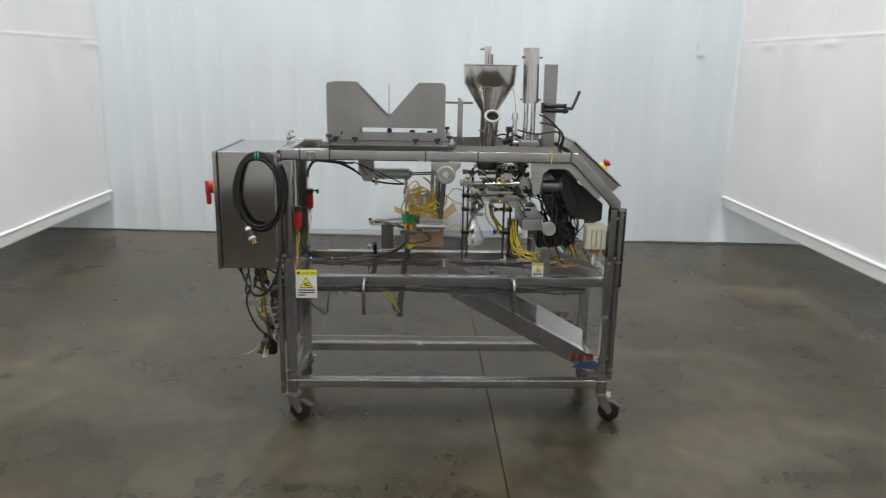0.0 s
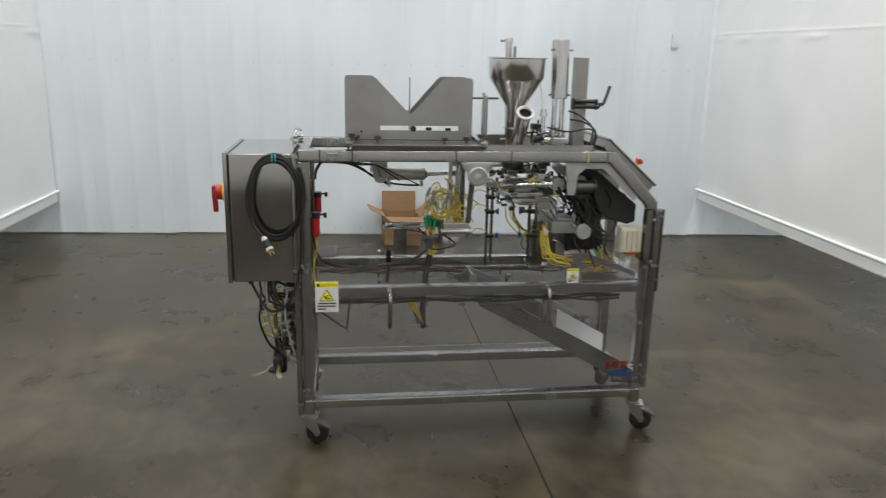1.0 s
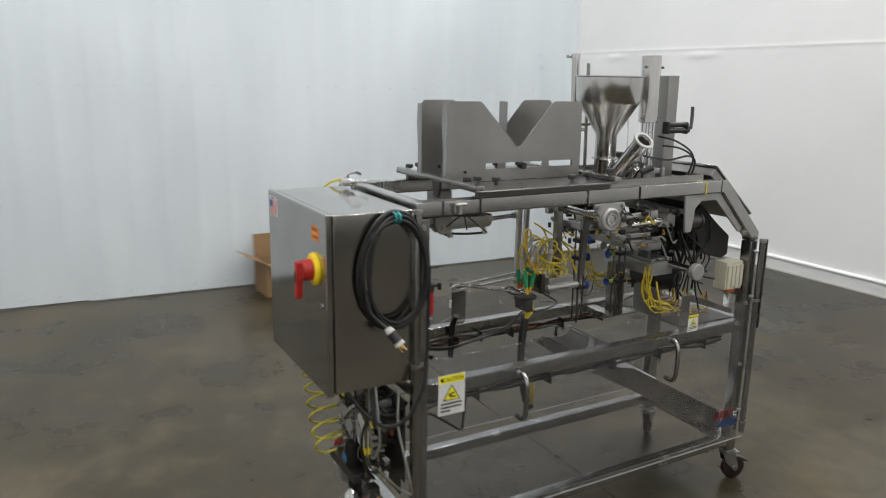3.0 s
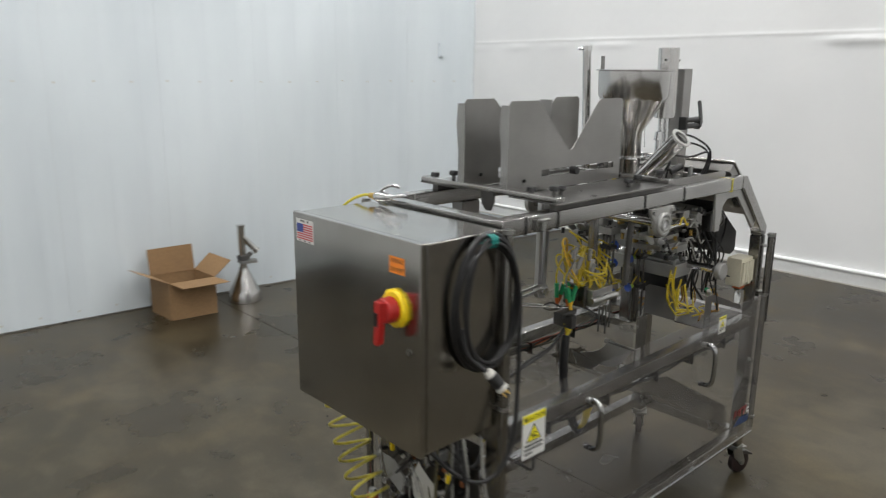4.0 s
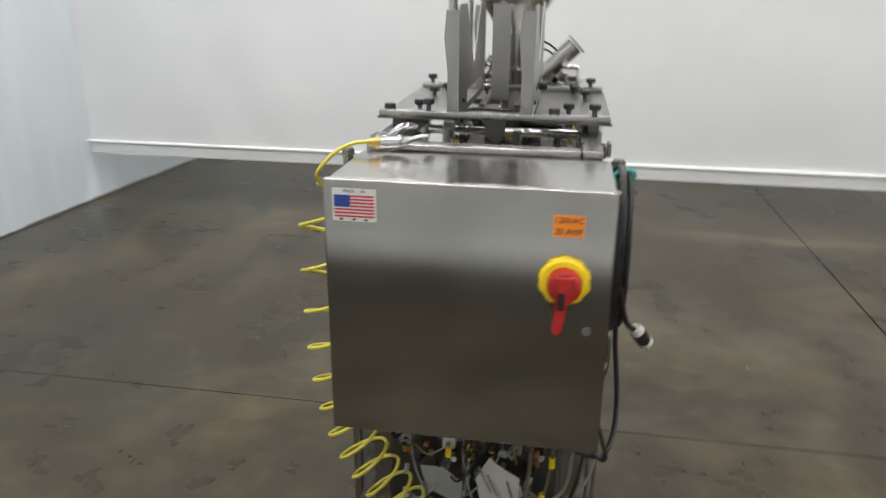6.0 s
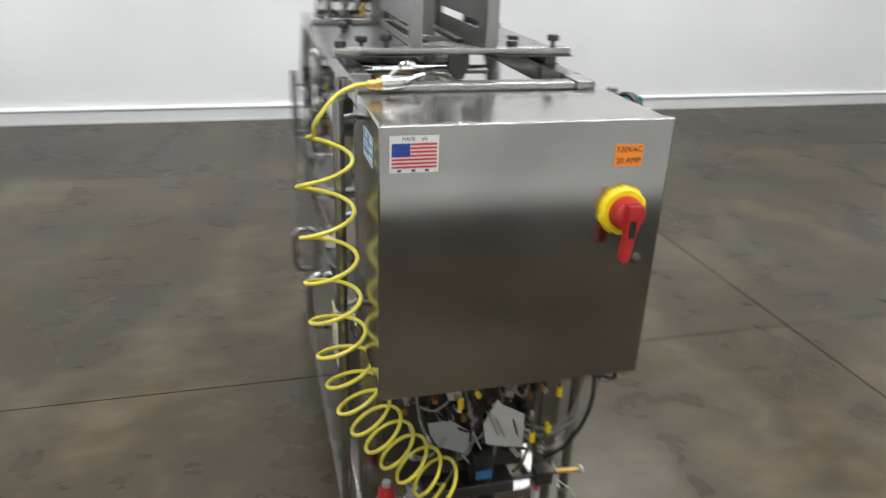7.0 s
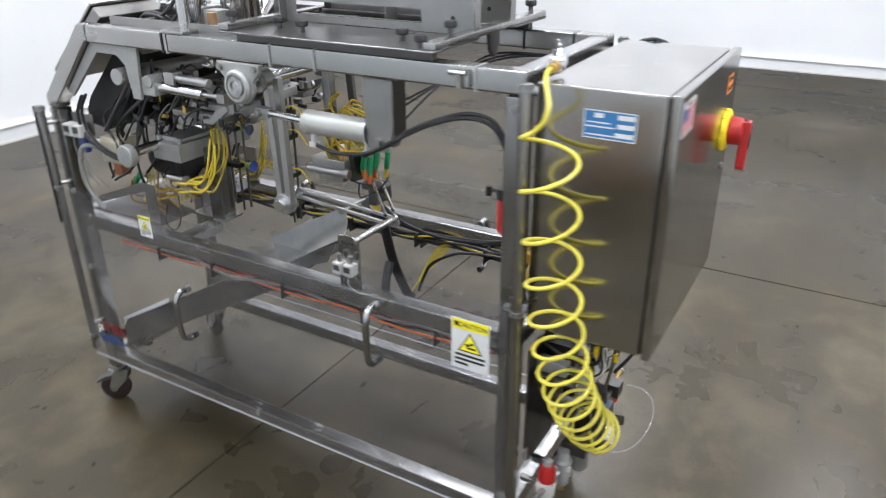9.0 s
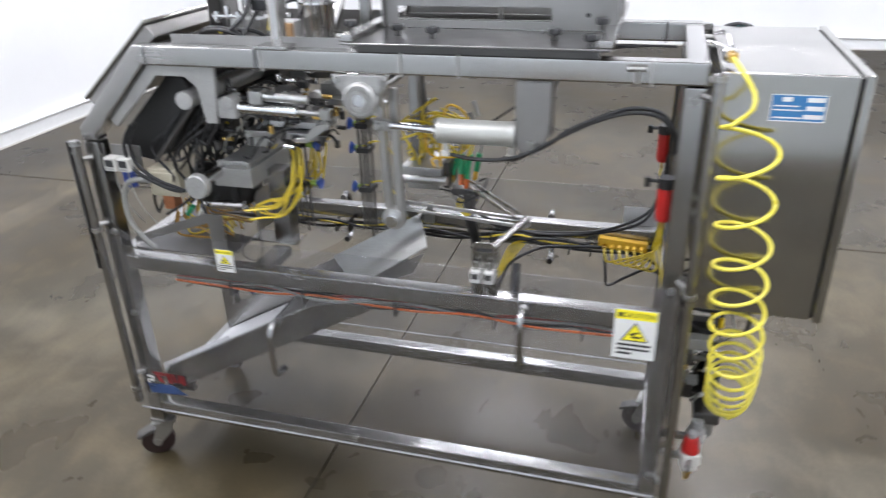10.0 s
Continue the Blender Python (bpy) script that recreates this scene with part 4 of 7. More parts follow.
def filler_column():
    c = thing("filler_column", (1.36, 0.29, 1.45), "polished filler cylinder and channel post with a black crank", "filler column")
    b = B()
    cyl(b, (1.31, 0.30, 1.742), (1.303, 0.298, 2.03), 0.043, n=32)
    part("filler_cylinder", b, POLISHED, c, "tall polished steel cylinder", 0.002)
    b = B()
    for z in (1.76, 1.98):
        for s in (-1, 1):
            cyl(b, (1.306 + s * 0.043, 0.285, z), (1.306 + s * 0.055, 0.28, z), 0.005, n=8)
    part("cylinder_screws", b, DARK_STEEL, c)
    b = B()
    for x in (1.288, 1.328):
        cyl(b, (x, 0.30, 1.53), (x, 0.30, 1.745), 0.013, n=16)
    part("piston_guides", b, CHROME, c)
    b = B()
    bx(b, 1.26, 1.36, 0.25, 0.35, 1.515, 1.54)
    bx(b, 1.275, 1.345, 0.265, 0.335, 1.47, 1.515)
    part("pump_block", b, MACHINED, c, "", 0.003)
    b = B()
    for q in ((1.382, 1.444, 0.262, 0.266), (1.382, 1.386, 0.266, 0.33), (1.44, 1.444, 0.266, 0.33)):
        bx(b, *q, 1.48, 1.946)
    part("post", b, STEEL_SHEET, c, "upright steel channel post", 0.001, 1)
    b = B()
    for z in (1.732, 1.706):
        cyl(b, (1.37, 0.243, z), (1.497 if z > 1.72 else 1.508, 0.243, z), 0.0115, n=16)
    bx(b, 1.362, 1.378, 0.228, 0.262, 1.692, 1.746)
    bx(b, 1.484, 1.492, 0.23, 0.258, 1.69, 1.744)
    part("clamp_bars", b, BLACK, c, "pair of dark clamp bars", 0.002, 1)
    b = B()
    cyl(b, (1.495, 0.245, 1.718), (1.53, 0.25, 1.718), 0.009, n=12)
    sweep(b, [(1.525, 0.25, 1.715), (1.535, 0.255, 1.73), (1.555, 0.272, 1.77), (1.571, 0.288, 1.806)], 0.0085, 10)
    part("crank", b, BLACK, c, "black crank handle")
    b = B()
    cyl(b, (1.225, 0.27, 1.50), (1.225, 0.27, 1.665), 0.012, n=14)
    cyl(b, (1.225, 0.27, 1.655), (1.225, 0.27, 1.69), 0.02, 0.014, n=14)
    cyl(b, (1.205, 0.255, 1.535), (1.255, 0.255, 1.535), 0.011, n=14)
    part("elbow_valve", b, CHROME, c)
    b = B()
    for pts in ([(1.36, 0.25, 1.64), (1.42, 0.2, 1.63), (1.47, 0.17, 1.59), (1.46, 0.18, 1.52), (1.43, 0.2, 1.47)],
                [(1.24, 0.24, 1.60), (1.33, 0.18, 1.585), (1.43, 0.16, 1.60), (1.475, 0.16, 1.57), (1.455, 0.17, 1.48)],
                [(1.15, 0.25, 1.55), (1.12, 0.2, 1.57), (1.17, 0.18, 1.58), (1.2, 0.2, 1.54), (1.22, 0.22, 1.48)],
                [(1.26, 0.24, 1.56), (1.22, 0.2, 1.575), (1.18, 0.19, 1.555), (1.17, 0.22, 1.50)],
                [(1.36, 0.28, 1.68), (1.40, 0.20, 1.66), (1.45, 0.15, 1.60), (1.44, 0.17, 1.50)]):
        sweep(b, pts, 0.0045, 7)
    part("air_lines", b, BLACK_CABLE, c, "thin black air lines")
    # clutter between the posts
    b = B()
    for k, (x, y, q) in enumerate(((1.34, 0.44, 0.055), (1.33, 0.46, 0.05), (1.27, 0.40, 0.035))):
        sweep(b, [(x + q * 1.3 * math.cos(a), y + 0.02 * math.sin(a), 1.50 + q * 0.62 * math.sin(a)) for a in [0.4 + 0.7 * j for j in range(9)]], 0.0055, 8)
    for pts in ([(1.24, 0.42, 1.62), (1.25, 0.45, 1.57), (1.29, 0.47, 1.53), (1.34, 0.5, 1.50), (1.36, 0.53, 1.47)], [(1.225, 0.40, 1.60), (1.24, 0.43, 1.55), (1.27, 0.46, 1.50), (1.28, 0.48, 1.47)], [(1.21, 0.38, 1.58), (1.20, 0.41, 1.52), (1.22, 0.43, 1.47)]):
        sweep(b, pts, 0.006, 8)
    part("black_hoses", b, BLACK_CABLE, c, "looped black hoses behind the posts")
    b = B()
    bx(b, 1.195, 1.245, 0.36, 0.42, 1.575, 1.605)
    part("hose_block", b, BLACK, c, "", 0.004)
    b = B()
    bx(b, 1.125, 1.185, 0.35, 0.40, 1.462, 1.545)
    part("grey_block", b, CAST, c, "", 0.004)
    b = B()
    bx(b, 1.128, 1.155, 0.40, 0.415, 1.49, 1.54)
    part("tan_plate", b, CARD_IN, c, "tan fibre plate", 0.002)
    b = B()
    for pts in ([(1.2, 0.40, 1.575), (1.2, 0.41, 1.53), (1.21, 0.42, 1.47)], [(1.33, 0.46, 1.53), (1.31, 0.48, 1.49), (1.30, 0.49, 1.465)], [(1.25, 0.45, 1.50), (1.24, 0.47, 1.47), (1.22, 0.48, 1.465)]):
        sweep(b, pts, 0.0042, 7)
    part("yellow_line", b, YELLOW_TUBE, c)
    b = B()
    for x, z in ((1.30, 1.55), (1.335, 1.565), (1.37, 1.55)):
        cyl(b, (x, 0.40, z - 0.012), (x, 0.40, z + 0.02), 0.009, n=12)
    cyl(b, (1.28, 0.40, 1.556), (1.382, 0.40, 1.556), 0.007, n=12)
    part("fitting_row", b, CHROME, c, "row of bright push-in fittings")
    b = B()
    sweep(b, [(1.20, 0.33, 1.84), (1.22, 0.34, 1.80), (1.235, 0.345, 1.72), (1.235, 0.34, 1.62)], 0.003, 6)
    part("clear_line", b, TUBE_CLEAR, c)

    t = thing("level_tube", (1.09, 0.58, 1.5), "tall polished tube with a clamp at its top", "tube")
    b = B()
    cyl(b, (1.105, 0.545, 1.50), (1.092, 0.56, 2.02), 0.018, n=22)
    part("tube", b, POLISHED, t)
    b = B()
    cyl(b, (1.092, 0.56, 2.015), (1.092, 0.561, 2.037), 0.022, n=20)
    cyl(b, (1.092, 0.56, 2.027), (1.05, 0.575, 2.024), 0.006, n=10)
    part("cap", b, CHROME, t)
    b = B()
    cyl(b, (1.118, 0.485, 1.50), (1.110, 0.489, 1.995), 0.008, n=12)
    part("rod", b, STEEL_UP, t, "thin steel rod")
    b = B()
    bx(b, 1.05, 1.14, 0.46, 0.61, 1.506, 1.515)
    part("foot", b, STEEL, t, "", 0.002)
    b = B()
    cyl(b, (1.10, 0.55, 1.70), (1.115, 0.49, 1.70), 0.008, n=10)
    part("tie_bar", b, STEEL, t)

    s = thing("sensor_post", (0.93, 0.33, 1.45), "slim steel post with a cross rod behind the magazine", "post")
    b = B()
    bx(b, 0.918, 0.946, 0.315, 0.343, 1.46, 1.725)
    part("upright", b, STEEL_UP, s, "", 0.002)
    b = B()
    cyl(b, (0.845, 0.33, 1.735), (1.0, 0.33, 1.735), 0.0055, n=10)
    part("cross_rod", b, DARK_STEEL, s)
    b = B()
    bx(b, 0.92, 0.944, 0.318, 0.342, 1.722, 1.75)
    cyl(b, (0.925, 0.33, 1.75), (0.925, 0.33, 1.762), 0.008, n=8)
    part("clamp", b, ZINC, s, "", 0.002)
    b = B()
    bx(b, 0.9, 0.96, FY0 + TUBE, FY1 - TUBE, 1.455, 1.462)
    part("mount_bar", b, STEEL, s, "", 0.001, 1)

    # cover plate between the top rails behind the hopper
    k = thing("cover_tray", (1.1, 0.31, 1.44), "dark sheet cover between the top rails", "cover")
    b = B()
    bx(b, 1.17, 1.43, FY0 + TUBE + 0.002, FY1 - TUBE - 0.002, 1.455, 1.459)
    part("sheet", b, STEEL_SHEET, k)
    for y in (FY0 + TUBE + 0.002, FY1 - TUBE - 0.005):
        b = B()
        bx(b, 0.9, 1.43, y, y + 0.003, 1.46, 1.53)
        part("upstand", b, STEEL_SHEET, k)
    # small fittings behind the rail
    f = thing("dosing_valve", (1.2, 0.15, 1.46), "small pneumatic dosing valve with black lines", "valve")
    b = B()
    cyl(b, (1.17, 0.14, 1.462), (1.17, 0.14, 1.53), 0.016, n=16)
    bx(b, 1.15, 1.19, 0.12, 0.16, 1.48, 1.505)
    cyl(b, (1.24, 0.12, 1.462), (1.24, 0.12, 1.56), 0.009, n=14)
    part("valve_body", b, MACHINED, f, "", 0.002)
    b = B()
    cyl(b, (1.155, 0.16, 1.54), (1.2, 0.14, 1.56), 0.014, n=14)
    part("valve_cap", b, BLACK, f)


filler_column()


# ---- operator panel on the slope ----
def operator_panel():
    o = thing("operator_panel", (1.70, 0.31, 1.43), "flat stainless operator panel tilted on the sloping rails", "control panel")
    m = Matrix.Translation((1.626, 0.308, 1.424)) @ Matrix.Rotation(radians(41.5), 4, "Y")
    b = B()
    bxm(b, (0.335, 0.47, 0.042), m)
    part("housing", b, STEEL_SHEET, o, "", 0.004)
    b = B()
    bxm(b, (0.35, 0.48, 0.012), m @ pose(0.0, 0, 0.028))
    part("lid", b, STEEL_CAB, o, "", 0.004)
    b = B()
    lathe(b, [(0.003, 0), (0.026, 0), (0.024, 0.02), (0.012, 0.022), (0.003, 0.022)], m @ pose(0.065, -0.115, 0.034), 24)
    part("button_collar", b, YELLOW, o, "yellow collar of the stop button")
    b = B()
    lathe(b, [(0.003, 0), (0.012, 0), (0.013, 0.012), (0.022, 0.018), (0.023, 0.026), (0.017, 0.034), (0.003, 0.036)], m @ pose(0.065, -0.115, 0.052), 24)
    part("stop_button", b, RED, o, "red mushroom stop button")
    b = B()
    bxm(b, (0.16, 0.2, 0.003), m @ pose(-0.03, 0.08, 0.0345))
    part("screen", b, INK, o, "dark operator screen", 0.002)
    for y in (-0.2, 0.2):
        b = B()
        bxm(b, (0.05, 0.03, 0.016), m @ pose(0.06, y, -0.028))
        part("foot", b, STEEL, o, "", 0.002)


operator_panel()


# ---- drive shaft, bearings, rocker and cylinder ----
def bearing(y_face, s, name="flange_bearing"):
    o = thing(name, (0.85, y_face, 1.39), "cast flange bearing bolted under the top rail", "bearing", "flange bearings")
    cx, cz = 0.848, 1.388
    b = B()
    pts = []
    for k in range(13):
        a = math.radians(-195 + k * 210 / 12)
        pts.append((cx + 0.05 * math.cos(a), cz + 0.05 * math.sin(a)))
    out = [(cx - 0.078, 1.4505), (cx - 0.074, 1.428)] + pts + [(cx + 0.074, 1.428), (cx + 0.078, 1.4505)]
    lo, hi = sorted((y_face, y_face + s * 0.014))
    slab(b, out, "y", lo, hi)
    part("housing", b, CAST, o, "", 0.003)
    b = B()
    lathe(b, [(0.018, 0), (0.046, 0), (0.046, 0.012), (0.04, 0.018), (0.034, 0.018), (0.033, 0.012), (0.026, 0.012), (0.025, 0.02), (0.018, 0.02)], Matrix.Translation((cx, y_face + s * 0.012, cz)) @ Matrix.Rotation(radians(-90 * s), 4, "X"), 32, close=True)
    part("race", b, CAST, o)
    b = B()
    cyl(b, (cx, y_face - s * 0.02, cz), (cx, y_face + s * 0.027, cz), 0.0175, n=20)
    part("shaft_end", b, CHROME, o, "", 0.002)
    for x in (cx - 0.062, cx + 0.062):
        b = B()
        cyl(b, (x, y_face + s * 0.012, 1.437), (x, y_face + s * 0.024, 1.437), 0.009, n=6)
        part("bolt", b, ZINC, o)


bearing(0.012, -1)
bearing(0.603, 1)


def rocker():
    o = thing("rocker_drive", (0.85, 0.3, 1.0), "steel rocker shaft with slotted arms and a push link", "linkage")
    b = B()
    cyl(b, (0.848, 0.02, 1.388), (0.848, 0.595, 1.388), 0.016, n=20)
    part("shaft", b, CHROME, o)
    for y in (0.515,):
        b = B()
        for x0, x1 in ((0.832, 0.818), (0.79, 0.786)):
            slab(b, [(x0 - 0.009, 1.40), (x0 + 0.011, 1.40), (x1 + 0.012, 1.03), (x1 - 0.010, 1.03)], "y", y, y + 0.022)
        cyl(b, (0.808, y - 0.004, 1.022), (0.808, y + 0.026, 1.022), 0.033, n=24)
        part("arm", b, MACHINED, o, "slotted rocker arm", 0.003)
        b = B()
        cyl(b, (0.808, y - 0.02, 1.022), (0.808, y + 0.045, 1.022), 0.019, n=20)
        part("pivot_pin", b, CHROME, o, "", 0.002)
        b = B()
        cyl(b, (0.85, y - 0.01, 1.388), (0.85, y + 0.03, 1.388), 0.032, n=24)
        part("hub", b, CAST, o, "", 0.002)
    # flat slotted bar from the pivot to the stay
    b = B()
    loops = []
    for rad in (0.0165, 0.0065):
        for y in (0.492, 0.500):
            ring = []
            for cx, cz, a0 in ((0.437, 1.027, 94), (0.775, 1.05, -86)):
                ring += [b.verts.new((cx + rad * math.cos(radians(a0 + k * 18)), y, cz + rad * math.sin(radians(a0 + k * 18)))) for k in range(11)]
            loops.append(ring)
    for p, q in ((0, 1), (2, 3), (0, 2), (1, 3)):
        for k in range(22):
            e = (k + 1) % 22
            b.faces.new((loops[p][k], loops[p][e], loops[q][e], loops[q][k]))
    part("push_link", b, MACHINED, o, "long flat slotted push link", 0.001, 1)
    b = B()
    cyl(b, (0.775, 0.488, 1.05), (0.808, 0.515, 1.022), 0.0075, n=12)
    part("link_pin", b, ZINC, o)
    b = B()
    cyl(b, (0.437, 0.484, 1.027), (0.437, 0.506, 1.027), 0.009, n=12)
    part("link_pin", b, ZINC, o)
    for y in (0.12,):
        b = B()
        slab(b, [(0.835, 1.40), (0.862, 1.40), (0.84, 1.13), (0.815, 1.13)], "y", y, y + 0.016)
        part("front_arm", b, DARK_STEEL, o, "", 0.003)
    # air cylinder
    c = thing("air_cylinder", (0.5, 0.575, 1.28), "white pneumatic cylinder with a chrome rod under the rear rail", "cylinder")
    b = B()
    cyl(b, (0.446, 0.575, 1.306), (0.655, 0.575, 1.306), 0.032, n=28)
    for x in (0.446, 0.637):
        cyl(b, (x, 0.575, 1.306), (x + 0.018, 0.575, 1.306), 0.0335, n=28)
    part("barrel", b, paint("white_anodised", (0.4, 0.4, 0.37), 0.36, 0.35, 0.06, 40, 0.05), c, "off-white cylinder barrel", 0.003)
    b = B()
    cyl(b, (0.654, 0.575, 1.306), (0.668, 0.575, 1.306), 0.026, 0.018, n=24)
    cyl(b, (0.664, 0.575, 1.306), (0.79, 0.575, 1.312), 0.0105, n=16)
    part("piston_rod", b, CHROME, c, "chrome piston rod")
    b = B()
    bx(b, 0.785, 0.83, 0.562, 0.588, 1.298, 1.326)
    cyl(b, (0.815, 0.55, 1.312), (0.815, 0.6, 1.312), 0.010, n=14)
    part("rod_clevis", b, ZINC, c, "", 0.003)
    b = B()
    bx(b, 0.360, 0.446, 0.545, 0.601, 1.447, 1.4515)
    br = part("clevis_bracket", b, STEEL_SHEET, c, "folded steel mounting bracket", 0.001, 1)
    for y in (0.545, 0.597):
        b = B()
        bx(b, 0.360, 0.446, y, y + 0.004, 1.366, 1.4465)
        part("bracket_cheek", b, STEEL_SHEET, br)
        b = B()
        slab(b, [(0.446, 1.366), (0.360, 1.366), (0.366, 1.31), (0.380, 1.272), (0.394, 1.262), (0.424, 1.262), (0.44, 1.276), (0.446, 1.31)], "y", y - 0.004, y - 0.0005)
        part("bracket_lug", b, STEEL_SHEET, br)
    # web in the darker sheet: the bracket's shaded side is painted
    b = B()
    bx(b, 0.356, 0.3595, 0.545, 0.601, 1.31, 1.4465)
    part("bracket_web", b, SHADED_SHEET, br)
    b = B()
    cyl(b, (0.405, 0.535, 1.290), (0.405, 0.612, 1.290), 0.011, n=14)
    part("clevis_pin", b, ZINC, c)
    for x in (0.458, 0.635):
        b = B()
        cyl(b, (x, 0.575, 1.25), (x, 0.575, 1.276), 0.009, n=12)
        bx(b, x - 0.01, x + 0.012, 0.565, 0.585, 1.238, 1.253)
        part("air_fitting", b, WHITE_PL, c, "", 0.002)
    k = thing("cylinder_hoses", (0.3, 0.58, 1.3), "pair of black air hoses looping from leg to cylinder", "hose")
    for i, d in enumerate((0, 0.012)):
        b = B()
        e = (0.635, 0.575, 1.245) if i else (0.458, 0.58, 1.245)
        tail = [(0.40, 0.605, 1.275), (0.45, 0.60, 1.247), e] if i == 0 else [(0.36, 0.60, 1.295), (0.45, 0.61, 1.255), (0.55, 0.60, 1.242), e]
        sweep(b, [(0.06, 0.57 - d, 1.28), (0.064, 0.575, 1.32 + d), (0.10, 0.58 - d, 1.37 + d * 0.6), (0.17, 0.58 - d, 1.378 + d * 0.6), (0.25, 0.59, 1.356 + d * 0.5), (0.32, 0.60, 1.322 + d * 0.5)] + tail, 0.0055, 8)
        part("hose", b, BLACK_CABLE, k)


rocker()


# ---- suction stations ----
def suction_station(xs, face, s):
    """A pair of thin rod pairs with clamps; the cups face along s and end at x = face."""
    mid = sum(xs) / 2
    o = thing("suction_frame", (mid, 0.31, 0.86), "thin upright rods carrying blue rubber suction cups", "suction frame", "suction frames")
    for k, x in enumerate(xs):
        for y in (0.294, 0.328):
            b = B()
            cyl(b, (x, y, 0.855 + 0.022 * k), (x, y, 1.315), 0.0042, n=10)
            part("rod", b, DARK_STEEL, o, "dark steel rod")
    for z in (1.228, 1.150, 1.020):
        b = B()
        bx(b, min(xs) - 0.009, max(xs) + 0.009, 0.283, 0.339, z - 0.008, z + 0.008)
        bx(b, min(mid, face - s * 0.03), max(mid, face - s * 0.03), 0.303, 0.317, z - 0.007, z + 0.007)
        part("clamp_bar", b, BLACK, o, "black clamp bar", 0.002)
        m = Matrix.Translation((face, 0.311, z)) @ Matrix.Rotation(radians(90 * s), 4, "Y")
        b = B()
        lathe(b, [(0.003, -0.036), (0.0085, -0.036), (0.0095, -0.034), (0.0095, -0.016), (0.0075, -0.013), (0.003, -0.013)], m, 16)
        part("cup_neck", b, CUP_NECK, o, "yellow-green cup fitting")
        b = B()
        lathe(b, [(0.003, -0.014), (0.009, -0.014), (0.0115, -0.010), (0.0095, -0.007), (0.0145, -0.004), (0.0195, 0.0), (0.0182, 0.001), (0.010, -0.005), (0.003, -0.006)], m, 20)
        part("suction_cup", b, BLUE, o, "blue rubber suction cup")
        b = B()
        sweep(b, [(face - s * 0.032, 0.311, z), (face - s * 0.05, 0.318, z + 0.012), (mid - s * 0.035, 0.33, z + 0.03), (mid - s * 0.07, 0.335, z + 0.01 + 0.02 * s), (mid - s * 0.10, 0.33, z - 0.01)], 0.0028, 7)
        part("vacuum_line", b, YELLOW_TUBE, o, "thin yellow vacuum line")
    b = B()
    bx(b, min(xs) - 0.02, max(xs) + 0.02, 0.278, 0.344, 1.285, 1.312)
    part("head_bar", b, MACHINED, o, "", 0.002)


CUP_NECK = paint("yellow_green_fitting", (0.28, 0.42, 0.05), 0.4, 0, 0.1, 50, 0.04)
suction_station((0.960, 0.986), 1.020, 1)
suction_station((1.190, 1.226), 1.137, -1)


